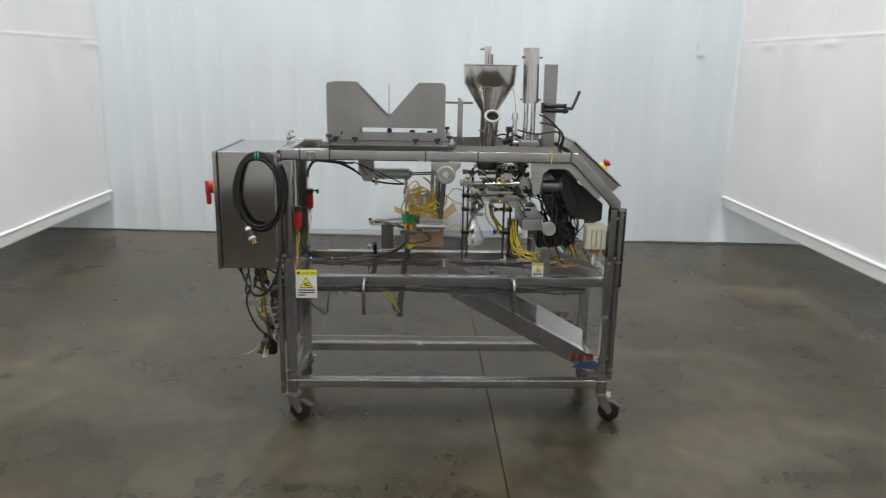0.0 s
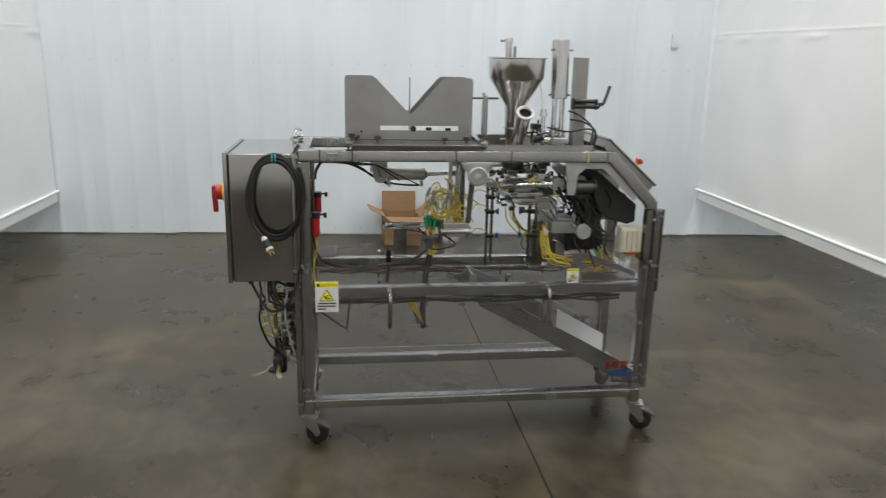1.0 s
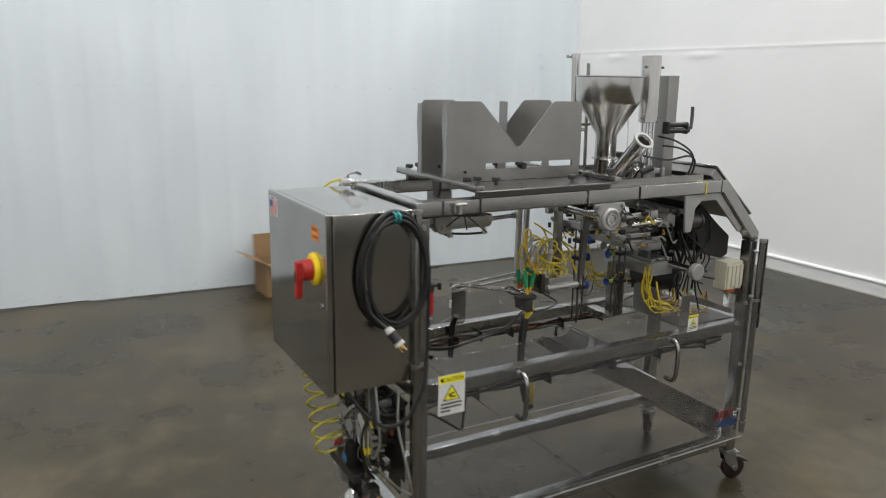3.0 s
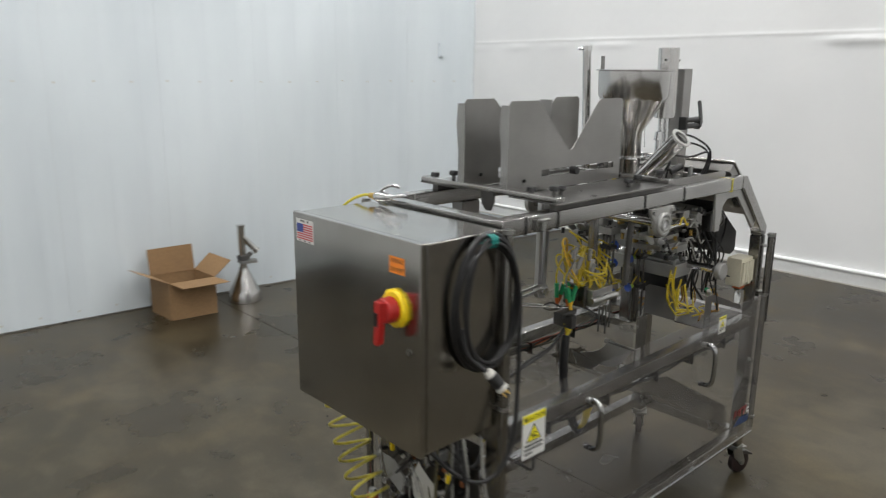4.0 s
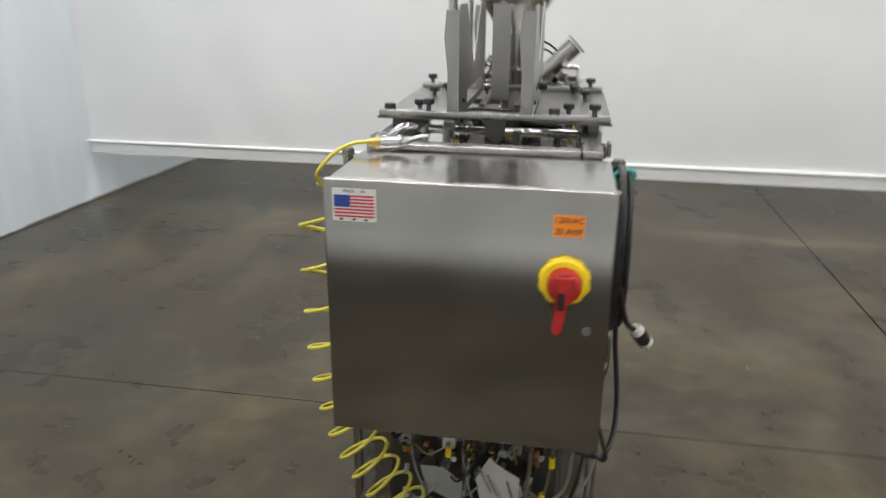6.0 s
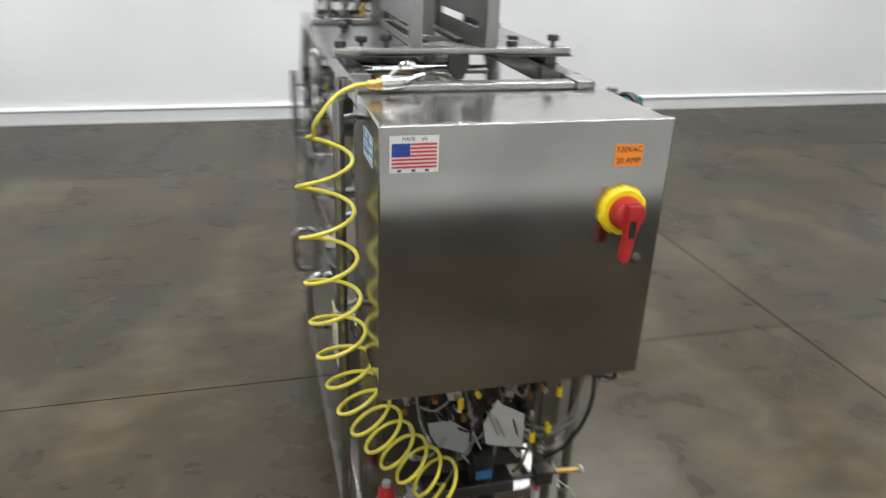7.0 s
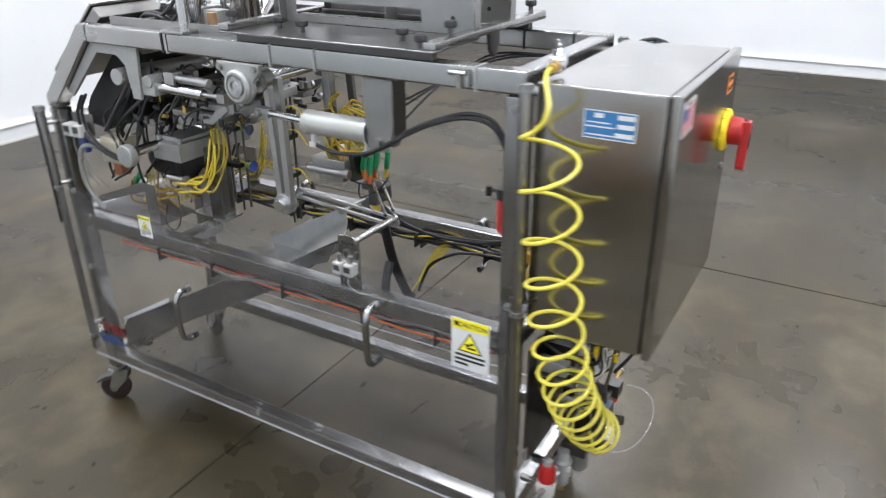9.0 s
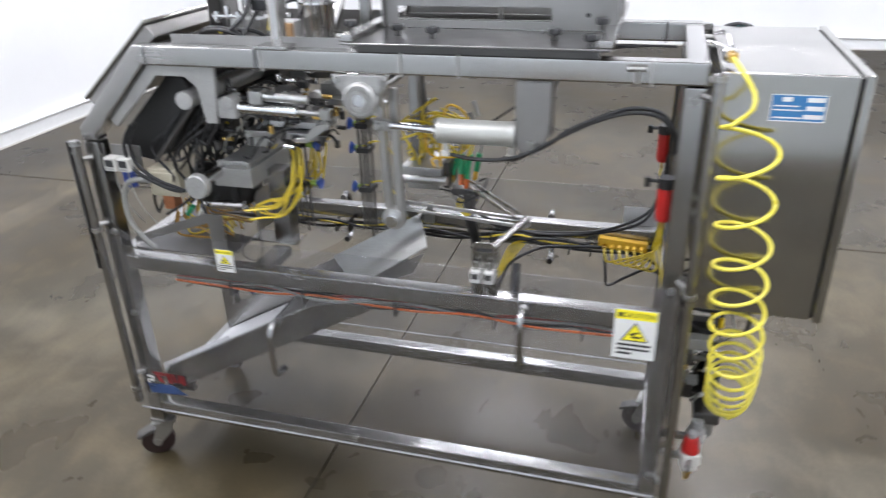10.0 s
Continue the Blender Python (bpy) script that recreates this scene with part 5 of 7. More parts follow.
# ---- sealing stations ----
def seal_station():
    o = thing("sealing_station", (1.2, 0.31, 1.2), "dense aluminium sealing jaws and guide blocks below the hopper", "sealing unit")
    for y in (0.107, 0.555):
        b = B()
        cyl(b, (1.06, y, 1.327), (1.25, y, 1.332), 0.017, n=22)
        c = part("seal_cylinder", b, CHROME, o, "bright round sealing cylinder", 0.002)
        b = B()
        bx(b, 1.243, 1.30, y - 0.026, y + 0.026, 1.305, 1.36)
        cyl(b, (1.265, y - 0.03, 1.35), (1.265, y + 0.03, 1.35), 0.02, n=16)
        part("cylinder_block", b, CAST, c, "", 0.004)
        b = B()
        cyl(b, (0.985, y, 1.325), (1.06, y, 1.327), 0.008, n=12)
        bx(b, 0.965, 0.995, y - 0.014, y + 0.014, 1.312, 1.34)
        part("rod_end", b, ZINC, c, "", 0.002)
        b = B()
        cyl(b, (1.03, y, 1.363), (1.17, y, 1.366), 0.013, n=16)
        bx(b, 1.16, 1.2, y - 0.02, y + 0.02, 1.348, 1.385)
        part("upper_cylinder", b, MACHINED, c, "", 0.002)
    # jaws and guide plates across the machine
    for x0, x1, y0, y1, z0, z1, mat in ((1.04, 1.21, 0.13, 0.24, 1.262, 1.282, MACHINED), (1.04, 1.21, 0.38, 0.50, 1.262, 1.282, MACHINED),
                                         (1.02, 1.24, 0.10, 0.16, 1.238, 1.258, STEEL_SHEET), (1.02, 1.24, 0.46, 0.53, 1.238, 1.258, STEEL_SHEET),
                                         (1.10, 1.30, 0.17, 0.46, 1.21, 1.234, CAST), (1.08, 1.16, 0.15, 0.20, 1.284, 1.32, CAST), (1.08, 1.16, 0.42, 0.48, 1.284, 1.32, CAST),
                                         (1.19, 1.27, 0.12, 0.19, 1.2, 1.236, MACHINED), (1.19, 1.27, 0.43, 0.5, 1.2, 1.236, MACHINED),
                                         (1.23, 1.33, 0.2, 0.42, 1.26, 1.31, DARK_STEEL)):
        b = B()
        bx(b, x0, x1, y0, y1, z0, z1)
        part("jaw_plate", b, mat, o, "", 0.003)
    for y in (0.09, 0.14, 0.48, 0.535):
        b = B()
        slab(b, [(0.985, 1.30), (1.03, 1.285), (1.06, 1.25), (1.09, 1.247), (1.09, 1.235), (1.05, 1.236), (1.01, 1.262), (0.98, 1.285)], "y", y, y + 0.012)
        part("finger", b, MACHINED, o, "curved gripper finger", 0.002, 1)
    r = random.Random(3)
    for k in range(105):
        x, y, z = r.uniform(0.97, 1.36), r.choice((r.uniform(0.07, 0.17), r.uniform(0.43, 0.57), r.uniform(0.17, 0.43))), r.uniform(1.19, 1.40)
        b = B()
        if k % 3 == 0:
            cyl(b, (x, y, z), (x + 0.03, y, z + r.uniform(-0.004, 0.004)), 0.007, n=10)
        elif k % 3 == 1:
            cyl(b, (x, y, z - 0.012), (x, y, z + 0.012), 0.008, n=6)
        else:
            bx(b, x - 0.012, x + 0.014, y - 0.01, y + 0.01, z - 0.009, z + 0.009)
        part("small_fitting", b, r.choice((CHROME, ZINC, BLACK, DARK_STEEL, BLACK, DARK_STEEL, BRASS)), o, "", 0.001 if k % 3 == 2 else 0, 1)

    # short dark hoses between the jaws
    for k in range(34):
        a = Vector((r.uniform(0.98, 1.30), r.choice((r.uniform(0.07, 0.16), r.uniform(0.46, 0.57))), r.uniform(1.2, 1.38)))
        c = a + Vector((r.uniform(0.03, 0.12), r.uniform(-0.03, 0.03), r.uniform(-0.10, 0.02)))
        c.y = max(0.07, min(0.57, c.y))
        b = B()
        sweep(b, [a, a.lerp(c, 0.3) + Vector((0, 0, r.uniform(0.01, 0.035))), a.lerp(c, 0.7) + Vector((0.01, 0, r.uniform(-0.03, 0.02))), c], r.choice((0.0028, 0.0035, 0.0042)), 7)
        part("short_hose", b, r.choice((BLACK_CABLE, BLACK_CABLE, BLACK_CABLE, GREY_TUBE, YELLOW_TUBE)), o)
    # drive: gear block, hand discs, cross tube, motor
    d = thing("gear_drive", (1.42, 0.31, 1.04), "grey cast gear unit with bright hand discs and black motor", "drive unit")
    b = B()
    bx(b, 1.275, 1.405, 0.17, 0.50, 1.062, 1.122)
    bx(b, 1.287, 1.393, 0.20, 0.47, 1.122, 1.136)
    for x in (1.292, 1.388):
        for y in (0.19, 0.48):
            cyl(b, (x, y, 1.118), (x, y, 1.140), 0.009, n=8)
    part("gear_case", b, CAST, d, "", 0.006)
    b = B()
    cyl(b, (1.385, 0.05, 1.11), (1.385, 0.58, 1.11), 0.017, n=18)
    part("drive_shaft", b, CHROME, d)
    for y0, y1, x in ((0.012, 0.04, 1.397), (0.60, 0.628, 1.385)):
        b = B()
        lathe(b, [(0.003, 0), (0.034, 0), (0.037, 0.003), (0.037, y1 - y0 - 0.003), (0.034, y1 - y0), (0.003, y1 - y0)], Matrix.Translation((x, y1, 1.105)) @ Matrix.Rotation(radians(90), 4, "X"), 28)
        part("hand_disc", b, CAST, d, "bright turned hand disc")
    b = B()
    cyl(b, (1.44, 0.31, 1.19), (1.69, 0.31, 1.19), 0.058, n=28)
    motor = part("motor", b, CHARCOAL, d, "finned black drive motor")
    for k in range(7):
        b = B()
        cyl(b, (1.47 + 0.03 * k, 0.31, 1.19), (1.478 + 0.03 * k, 0.31, 1.19), 0.064, n=28)
        part("cooling_fin", b, CHARCOAL, motor)
    b = B()
    cyl(b, (1.412, 0.15, 1.34), (1.40, 0.59, 1.352), 0.026, n=24)
    part("cross_tube", b, CAST, d, "", 0.003)
    b = B()
    bx(b, 1.40, 1.66, 0.16, 0.47, 1.245, 1.27)
    part("gear_bracket", b, DARK_STEEL, d, "", 0.005)
    b = B()
    slab(b, [(1.455, 1.36), (1.50, 1.385), (1.60, 1.30), (1.70, 1.225), (1.70, 1.135), (1.66, 1.12), (1.55, 1.15), (1.50, 1.20), (1.455, 1.30)], "y", 0.115, 0.43)
    part("drive_cover", b, CHARCOAL, d, "black moulded drive cover", 0.008)
    b = B()
    cyl(b, (1.40, 0.33, 1.0), (1.57, 0.33, 1.0), 0.068, n=24)
    bx(b, 1.38, 1.41, 0.26, 0.42, 0.94, 1.065)
    cyl(b, (1.57, 0.33, 1.0), (1.60, 0.33, 1.0), 0.05, n=20)
    part("lower_motor", b, CHARCOAL, d, "black lower motor housing", 0.01)
    b = B()
    slab(b, [(1.425, 1.37), (1.455, 1.405), (1.50, 1.405), (1.66, 1.25), (1.695, 1.20), (1.69, 1.15), (1.60, 1.135), (1.52, 1.18), (1.44, 1.29)], "y", 0.44, 0.515)
    part("belt_cover", b, CHARCOAL, d, "black plastic belt cover", 0.008)
    b = B()
    cyl(b, (1.39, 0.553, 1.332), (1.56, 0.553, 1.150), 0.0065, n=12)
    part("tie_strut", b, DARK_STEEL, d, "slim diagonal rod")
    # gear motor lying along the rail
    b = B()
    cyl(b, (1.352, 0.1, 1.318), (1.452, 0.1, 1.318), 0.034, n=28)
    cyl(b, (1.452, 0.1, 1.318), (1.466, 0.1, 1.318), 0.038, n=28)
    bx(b, 1.335, 1.36, 0.06, 0.14, 1.28, 1.356)
    part("gear_motor", b, DARK_STEEL, d, "dark round gear motor", 0.004)
    # aluminium hanger brackets under the bend
    for y, s in ((0.022, 1), (0.576, 1)):
        b = B()
        slab(b, [(1.285, 1.4515), (1.50, 1.4515), (1.665, 1.283), (1.645, 1.262), (1.475, 1.42), (1.385, 1.42), (1.352, 1.392), (1.338, 1.29), (1.302, 1.29)], "y", y, y + 0.012)
        part("hanger_bracket", b, CAST, d, "pale cast hanger bracket below the bend", 0.003)
    # black wiring round the drive
    r = random.Random(8)
    k = thing("drive_wiring", (1.5, 0.3, 1.0), "tangle of thin black cables round the drive", "wiring")
    for i in range(46):
        y = r.uniform(0.07, 0.55)
        a = Vector((r.uniform(1.33, 1.52), y, r.uniform(1.2, 1.34)))
        c = Vector((r.uniform(1.42, 1.64), y + r.uniform(-0.05, 0.05), r.uniform(0.9, 1.1)))
        y = max(0.07, min(0.55, c.y))
        c.y = y
        m1 = a.lerp(c, 0.35) + Vector((r.uniform(-0.02, 0.08), r.uniform(-0.03, 0.03), r.uniform(-0.05, 0.03)))
        m2 = a.lerp(c, 0.7) + Vector((r.uniform(-0.05, 0.05), r.uniform(-0.03, 0.03), r.uniform(-0.04, 0.02)))
        for p in (m1, m2):
            p.y = max(0.065, min(0.57, p.y))
        b = B()
        sweep(b, [a, m1, m2, c], r.choice((0.0035, 0.0045, 0.005)), 7)
        part("cable", b, BLACK_CABLE, k)
    b = B()
    sweep(b, [(1.60, 0.585, 1.27), (1.632, 0.592, 1.21), (1.62, 0.592, 1.14), (1.56, 0.592, 1.10), (1.48, 0.585, 1.07), (1.43, 0.58, 1.09)], 0.0055, 8)
    part("hose", b, BLACK_CABLE, k)
    b = B()
    sweep(b, [(1.585, 0.58, 1.275), (1.615, 0.587, 1.22), (1.605, 0.587, 1.15), (1.55, 0.587, 1.105), (1.47, 0.58, 1.075)], 0.0055, 8)
    part("hose", b, BLACK_CABLE, k)


seal_station()

# ---- sensors and valve boxes at the drive end ----
CREAM_LIGHT = paint("pale_cream_plastic", (0.52, 0.49, 0.38), 0.45, 0, 0.08, 40, 0.05)


def small_units():
    v = thing("valve_box", (1.655, 0.065, 0.9), "cream valve box with an orange base and glass bowl", "valve box")
    b = B()
    bx(b, 1.598, 1.708, 0.03, 0.1, 0.992, 1.122)
    part("box", b, CREAM_LIGHT, v, "", 0.004)
    for k in range(4):
        b = B()
        bx(b, 1.603 + k * 0.026, 1.624 + k * 0.026, 0.02, 0.031, 1.0 + 0.01 * (k % 2), 1.108)
        part("module", b, CREAM_LIGHT, v, "", 0.002)
    b = B()
    bx(b, 1.64, 1.685, 0.045, 0.085, 0.972, 1.0)
    part("base", b, ORANGE_PL, v, "orange base", 0.003)
    b = B()
    lathe(b, [(0.003, 0.9), (0.012, 0.9), (0.016, 0.91), (0.016, 0.972), (0.003, 0.972)], pose(1.662, 0.065, 0), 18)
    part("bowl", b, TUBE_CLEAR, v, "clear bowl")
    b = B()
    bx(b, 1.7085, 1.712, 0.03, 0.1, 0.95, 1.09)
    part("bracket", b, STEEL, v, "", 0.002)

    for i, x in enumerate((1.684, 1.637)):
        s = thing("pressure_switch", (x, 0.6, 1.12), "white pressure switch with a dark display", "pressure switch", "pressure switches")
        b = B()
        bx(b, x - 0.02, x + 0.02, 0.575, 0.612, 1.128, 1.170)
        part("case", b, WHITE_PL, s, "", 0.003)
        b = B()
        bx(b, x - 0.014, x + 0.014, 0.612, 0.6135, 1.142, 1.164)
        part("display", b, INK, s)
        b = B()
        bx(b, x - 0.014, x + 0.014, 0.612, 0.6135, 1.133, 1.139)
        part("buttons", b, GREY_PL, s)
        b = B()
        sweep(b, [(x, 0.59, 1.14), (x + 0.002, 0.592, 1.08), (x - 0.02, 0.585, 1.0), (x - 0.04, 0.56, 0.94)], 0.002, 6)
        part("lead", b, GREY_TUBE, s)
    b = thing("switch_plate", (1.65, 0.57, 1.13), "small steel plate carrying the pressure switches", "bracket")
    q = B()
    bx(q, 1.60, 1.703, 0.563, 0.57, 1.13, 1.2)
    part("plate", q, STEEL_SHEET, b, "", 0.001, 1)
    c = thing("junction_box", (1.57, 0.53, 1.0), "cream plastic junction box beside the drive", "junction box")
    q = B()
    bx(q, 1.50, 1.60, 0.48, 0.555, 1.035, 1.125)
    part("box", q, CREAM, c, "", 0.005)
    q = B()
    bx(q, 1.51, 1.59, 0.555, 0.562, 1.045, 1.115)
    part("lid", q, CREAM, c, "", 0.003)
    q = B()
    bx(q, 1.535, 1.575, 0.50, 0.54, 0.985, 1.035)
    part("base", q, COPPER, c, "", 0.003)
    q = B()
    bx(q, 1.60, 1.703, 0.50, 0.53, 1.06, 1.09)
    part("arm", q, STEEL, c, "", 0.002)
    w = thing("conduit", (1.66, 0.6, 0.9), "grey ribbed conduit looping to the lower shelf", "conduit")
    q = B()
    pts = [(1.575, 0.575, 1.09), (1.61, 0.588, 1.10), (1.655, 0.592, 1.08), (1.675, 0.592, 1.02), (1.67, 0.59, 0.95), (1.635, 0.585, 0.89), (1.61, 0.58, 0.865)]
    sweep(q, pts, 0.0085, 10)
    part("tube", q, GREY_TUBE, w)
    LIP = [(1.704, 0.858), (1.704, 0.882), (1.43, 0.985), (1.366, 0.985), (1.366, 0.845), (1.42, 0.845), (1.42, 0.955)]
    q = B()
    bx(q, 1.628, 1.664, 0.571, 0.59, 1.07, 1.125)
    part("blue_block", q, FLAG_BLUE, b, "dark blue block under the switches", 0.003)
    t = thing("end_shelf", (1.58, 0.3, 0.84), "folded stainless shelf plate on the mid rails", "shelf")
    # plate darker than its lips: the dim interior is put into its colour
    q = B()
    slab(q, [(1.36, 0.062), (1.704, 0.062), (1.704, 0.553), (1.36, 0.553), (1.36, 0.40), (1.60, 0.36), (1.62, 0.25), (1.36, 0.2)], "z", 0.8405, 0.844)
    part("plate", q, DARK_STEEL, t)
    q = B()
    slab(q, [(0.20, 0.845), (0.36, 0.845), (0.36, 0.97), (0.34, 0.985), (0.22, 0.985), (0.20, 0.96)], "x", 1.36, 1.363)
    part("upstand", q, STEEL_SHEET, t)
    q = B()
    slab(q, LIP, "y", 0.548, 0.551)
    part("side_lip", q, STEEL_SHEET, t, "sloping side lip")
    q = B()
    slab(q, LIP, "y", 0.064, 0.067)
    part("side_lip", q, STEEL_SHEET, t)
    q = B()
    cyl(q, (1.36, 0.42, 0.965), (1.55, 0.35, 0.93), 0.017, n=18)
    part("polished_bar", q, CHROME, t, "polished round bar")
    q = B()
    bx(q, 1.22, 1.28, 0.34, 0.40, 0.842, 1.09)
    part("pillar", q, STEEL_UP, t, "upright steel pillar", 0.003)
    q = B()
    bx(q, 1.2, 1.37, 0.33, 0.41, 0.835, 0.842)
    part("pillar_foot", q, STEEL, t, "", 0.002)
    q = B()
    bx(q, 1.22, 1.28, 0.41, FY1 - TUBE, 0.80, 0.83)
    part("pillar_arm", q, STEEL, t, "", 0.002)

    # sensor bracket on the rear rail
    s = thing("sensor_bracket", (0.52, 0.6, 0.84), "slotted aluminium bracket with two small pressure sensors", "bracket")
    q = B()
    slab(q, [(0.487, 0.842), (0.56, 0.842), (0.56, 0.995), (0.55, 1.005), (0.497, 1.005), (0.487, 0.995)], "y", 0.596, 0.601)
    part("plate", q, STEEL_UP, s, "", 0.001, 1)
    # slot's shade painted as a thin dark strip on the uncut plate
    q = B()
    bx(q, 0.505, 0.545, 0.601, 0.602, 0.978, 0.988)
    part("slot", q, INK, s)
    for x in (0.508, 0.545):
        q = B()
        bx(q, x - 0.015, x + 0.015, 0.602, 0.634, 0.895, 0.93)
        sw = part("sensor", q, WHITE_PL, s, "white sensor with display", 0.003)
        q = B()
        bx(q, x - 0.01, x + 0.01, 0.634, 0.6355, 0.908, 0.924)
        part("display", q, INK, sw)
        q = B()
        cyl(q, (x, 0.616, 0.93), (x, 0.616, 0.952), 0.006, n=8)
        part("port", q, ZINC, sw)
    q = B()
    cyl(q, (0.50, 0.6, 0.995), (0.425, 0.5, 1.045), 0.010, n=14)
    part("stay_rod", q, STEEL, s)
    q = B()
    sweep(q, [(0.52, 0.61, 0.895), (0.515, 0.62, 0.862), (0.48, 0.62, 0.846), (0.43, 0.6, 0.843)], 0.002, 6)
    part("lead", q, GREY_TUBE, s)

    # red bottles inside the left legs
    for (x, y, z) in ((0.078, 0.062, 1.14), (0.07, 0.553, 1.15)):
        o = thing("filter_unit", (x, y, z - 0.09), "red pneumatic filter with a black head on the leg", "air filter", "red air filters")
        q = B()
        lathe(q, [(0.003, -0.055), (0.015, -0.055), (0.0195, -0.045), (0.0195, 0.035), (0.003, 0.035)], pose(x, y, z), 20)
        part("bowl", q, RED, o, "red bowl")
        q = B()
        cyl(q, (x, y, z + 0.035), (x, y, z + 0.062), 0.021, n=20)
        cyl(q, (x - 0.005, y, z + 0.05), (x + 0.045, y, z + 0.052), 0.005, n=8)
        cyl(q, (x + 0.045, y, z + 0.036), (x + 0.045, y, z + 0.06), 0.008, n=10)
        part("head", q, BLACK, o)
        q = B()
        cyl(q, (x, y, z - 0.075), (x, y, z - 0.055), 0.006, n=10)
        part("drain", q, BRASS, o)
        q = B()
        bx(q, 0.053, x, y - 0.008, y + 0.008, z + 0.04, z + 0.055)
        part("bracket", q, ZINC, o)
        q = B()
        sweep(q, [(x, y, z - 0.075), (x + 0.003, y, z - 0.12), (x - 0.012, y, z - 0.2), (x - 0.02, y, z - 0.28)], 0.003, 6)
        part("line", q, YELLOW_TUBE, o)


small_units()


# pale tone carries the bright mirrored sheen of the chute steel
CHUTE_SHEEN = paint("chute_sheen_white", (0.80, 0.80, 0.80), 0.38, 0.0, 0.06, 20, 0.05)


# ---- discharge chute ----
def chute():
    c = thing("discharge_chute", (1.3, 0.31, 0.3), "folded stainless discharge chute sloping to the frame end", "chute")
    y0, y1 = 0.09, 0.525
    a, e = (0.90, 0.705), (1.735, 0.243)

    def down(x):
        return a[1] + (e[1] - a[1]) * (x - a[0]) / (e[0] - a[0])
    b = B()
    slab(b, [a, e, (e[0] - 0.002, e[1] - 0.004), (a[0] - 0.002, a[1] - 0.004)], "y", y0, y1)
    part("floor", b, STEEL_UP, c, "smooth steel chute floor")
    # pale sheets painting the bright reflection on the lower half and rear side
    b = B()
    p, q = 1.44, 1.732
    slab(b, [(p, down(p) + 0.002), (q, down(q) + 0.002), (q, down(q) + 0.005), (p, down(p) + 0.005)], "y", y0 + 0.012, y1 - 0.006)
    sheen_sheet = part("sheen_sheet", b, CHUTE_SHEEN, c, "pale sheet for the bright reflection in the chute", 0.001, 1)
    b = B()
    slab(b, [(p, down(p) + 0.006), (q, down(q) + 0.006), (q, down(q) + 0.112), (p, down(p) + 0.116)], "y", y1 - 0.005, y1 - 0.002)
    part("sheen_turn_up", b, CHUTE_SHEEN, sheen_sheet)
    for y in (y0 - 0.003, y1):
        b = B()
        slab(b, [(a[0], a[1] - 0.004), (e[0], e[1] - 0.008), (e[0], e[1] + 0.07), (1.70, down(1.70) + 0.097), (1.12, down(1.12) + 0.097), (1.0, down(1.0) + 0.06), (a[0] - 0.01, a[1] + 0.006)], "y", y, y + 0.003)
        part("side", b, STEEL_UP, c)
        b = B()
        lo, hi = sorted((y, y + (-0.014 if y < 0.3 else 0.017)))
        slab(b, [(1.12, down(1.12) + 0.0972), (1.70, down(1.70) + 0.0972), (1.70, down(1.70) + 0.1), (1.12, down(1.12) + 0.1)], "y", lo, hi)
        part("side_lip", b, STEEL, c)
    for y in (y0 + 0.03, y1 - 0.03):
        b = B()
        cyl(b, (1.62, y, 0.304), (1.66, y, 0.25), 0.008, n=10)
        bx(b, 1.64, 1.71, y - 0.012, y + 0.012, 0.24, 0.252)
        part("support", b, ZINC, c)
    f = thing("drop_funnel", (0.87, 0.33, 0.77), "curved stainless funnel plate above the chute", "funnel plate")
    b = B()
    A, Bc, C, D = Vector((0.85, 0.19, 0.885)), Vector((0.79, 0.29, 0.815)), Vector((1.14, 0.27, 0.735)), Vector((0.99, 0.38, 0.705))
    rows = []
    for i in range(9):
        u = i / 8
        row = []
        for k in range(7):
            v = k / 6
            p = A.lerp(C, u).lerp(Bc.lerp(D, u), v)
            p.z -= 0.05 * math.sin(math.pi * v) * (0.25 + 0.75 * u)
            p.y -= 0.02 * math.sin(math.pi * v)
            row.append(b.verts.new(p))
        rows.append(row)
    for p, q in zip(rows, rows[1:]):
        for k in range(6):
            b.faces.new((p[k], p[k + 1], q[k + 1], q[k]))
    b.normal_update()
    bmesh.ops.solidify(b, geom=list(b.faces), thickness=0.003)
    part("sheet", b, CAST, f, "curved stainless sheet")
    b = B()
    slab(b, [(0.79, 0.812), (0.985, 0.702), (0.93, 0.69), (0.83, 0.735)], "y", 0.325, 0.328)
    part("cheek", b, STEEL_SHEET, f)
    b = B()
    cyl(b, (0.853, 0.06, 0.87), (0.853, 0.205, 0.872), 0.006, n=10)
    cyl(b, (0.853, 0.2, 0.872), (0.853, 0.215, 0.874), 0.011, n=8)
    bx(b, 0.835, 0.871, 0.062, 0.068, 0.80, 0.88)
    part("mount_bolt", b, ZINC, f)


chute()


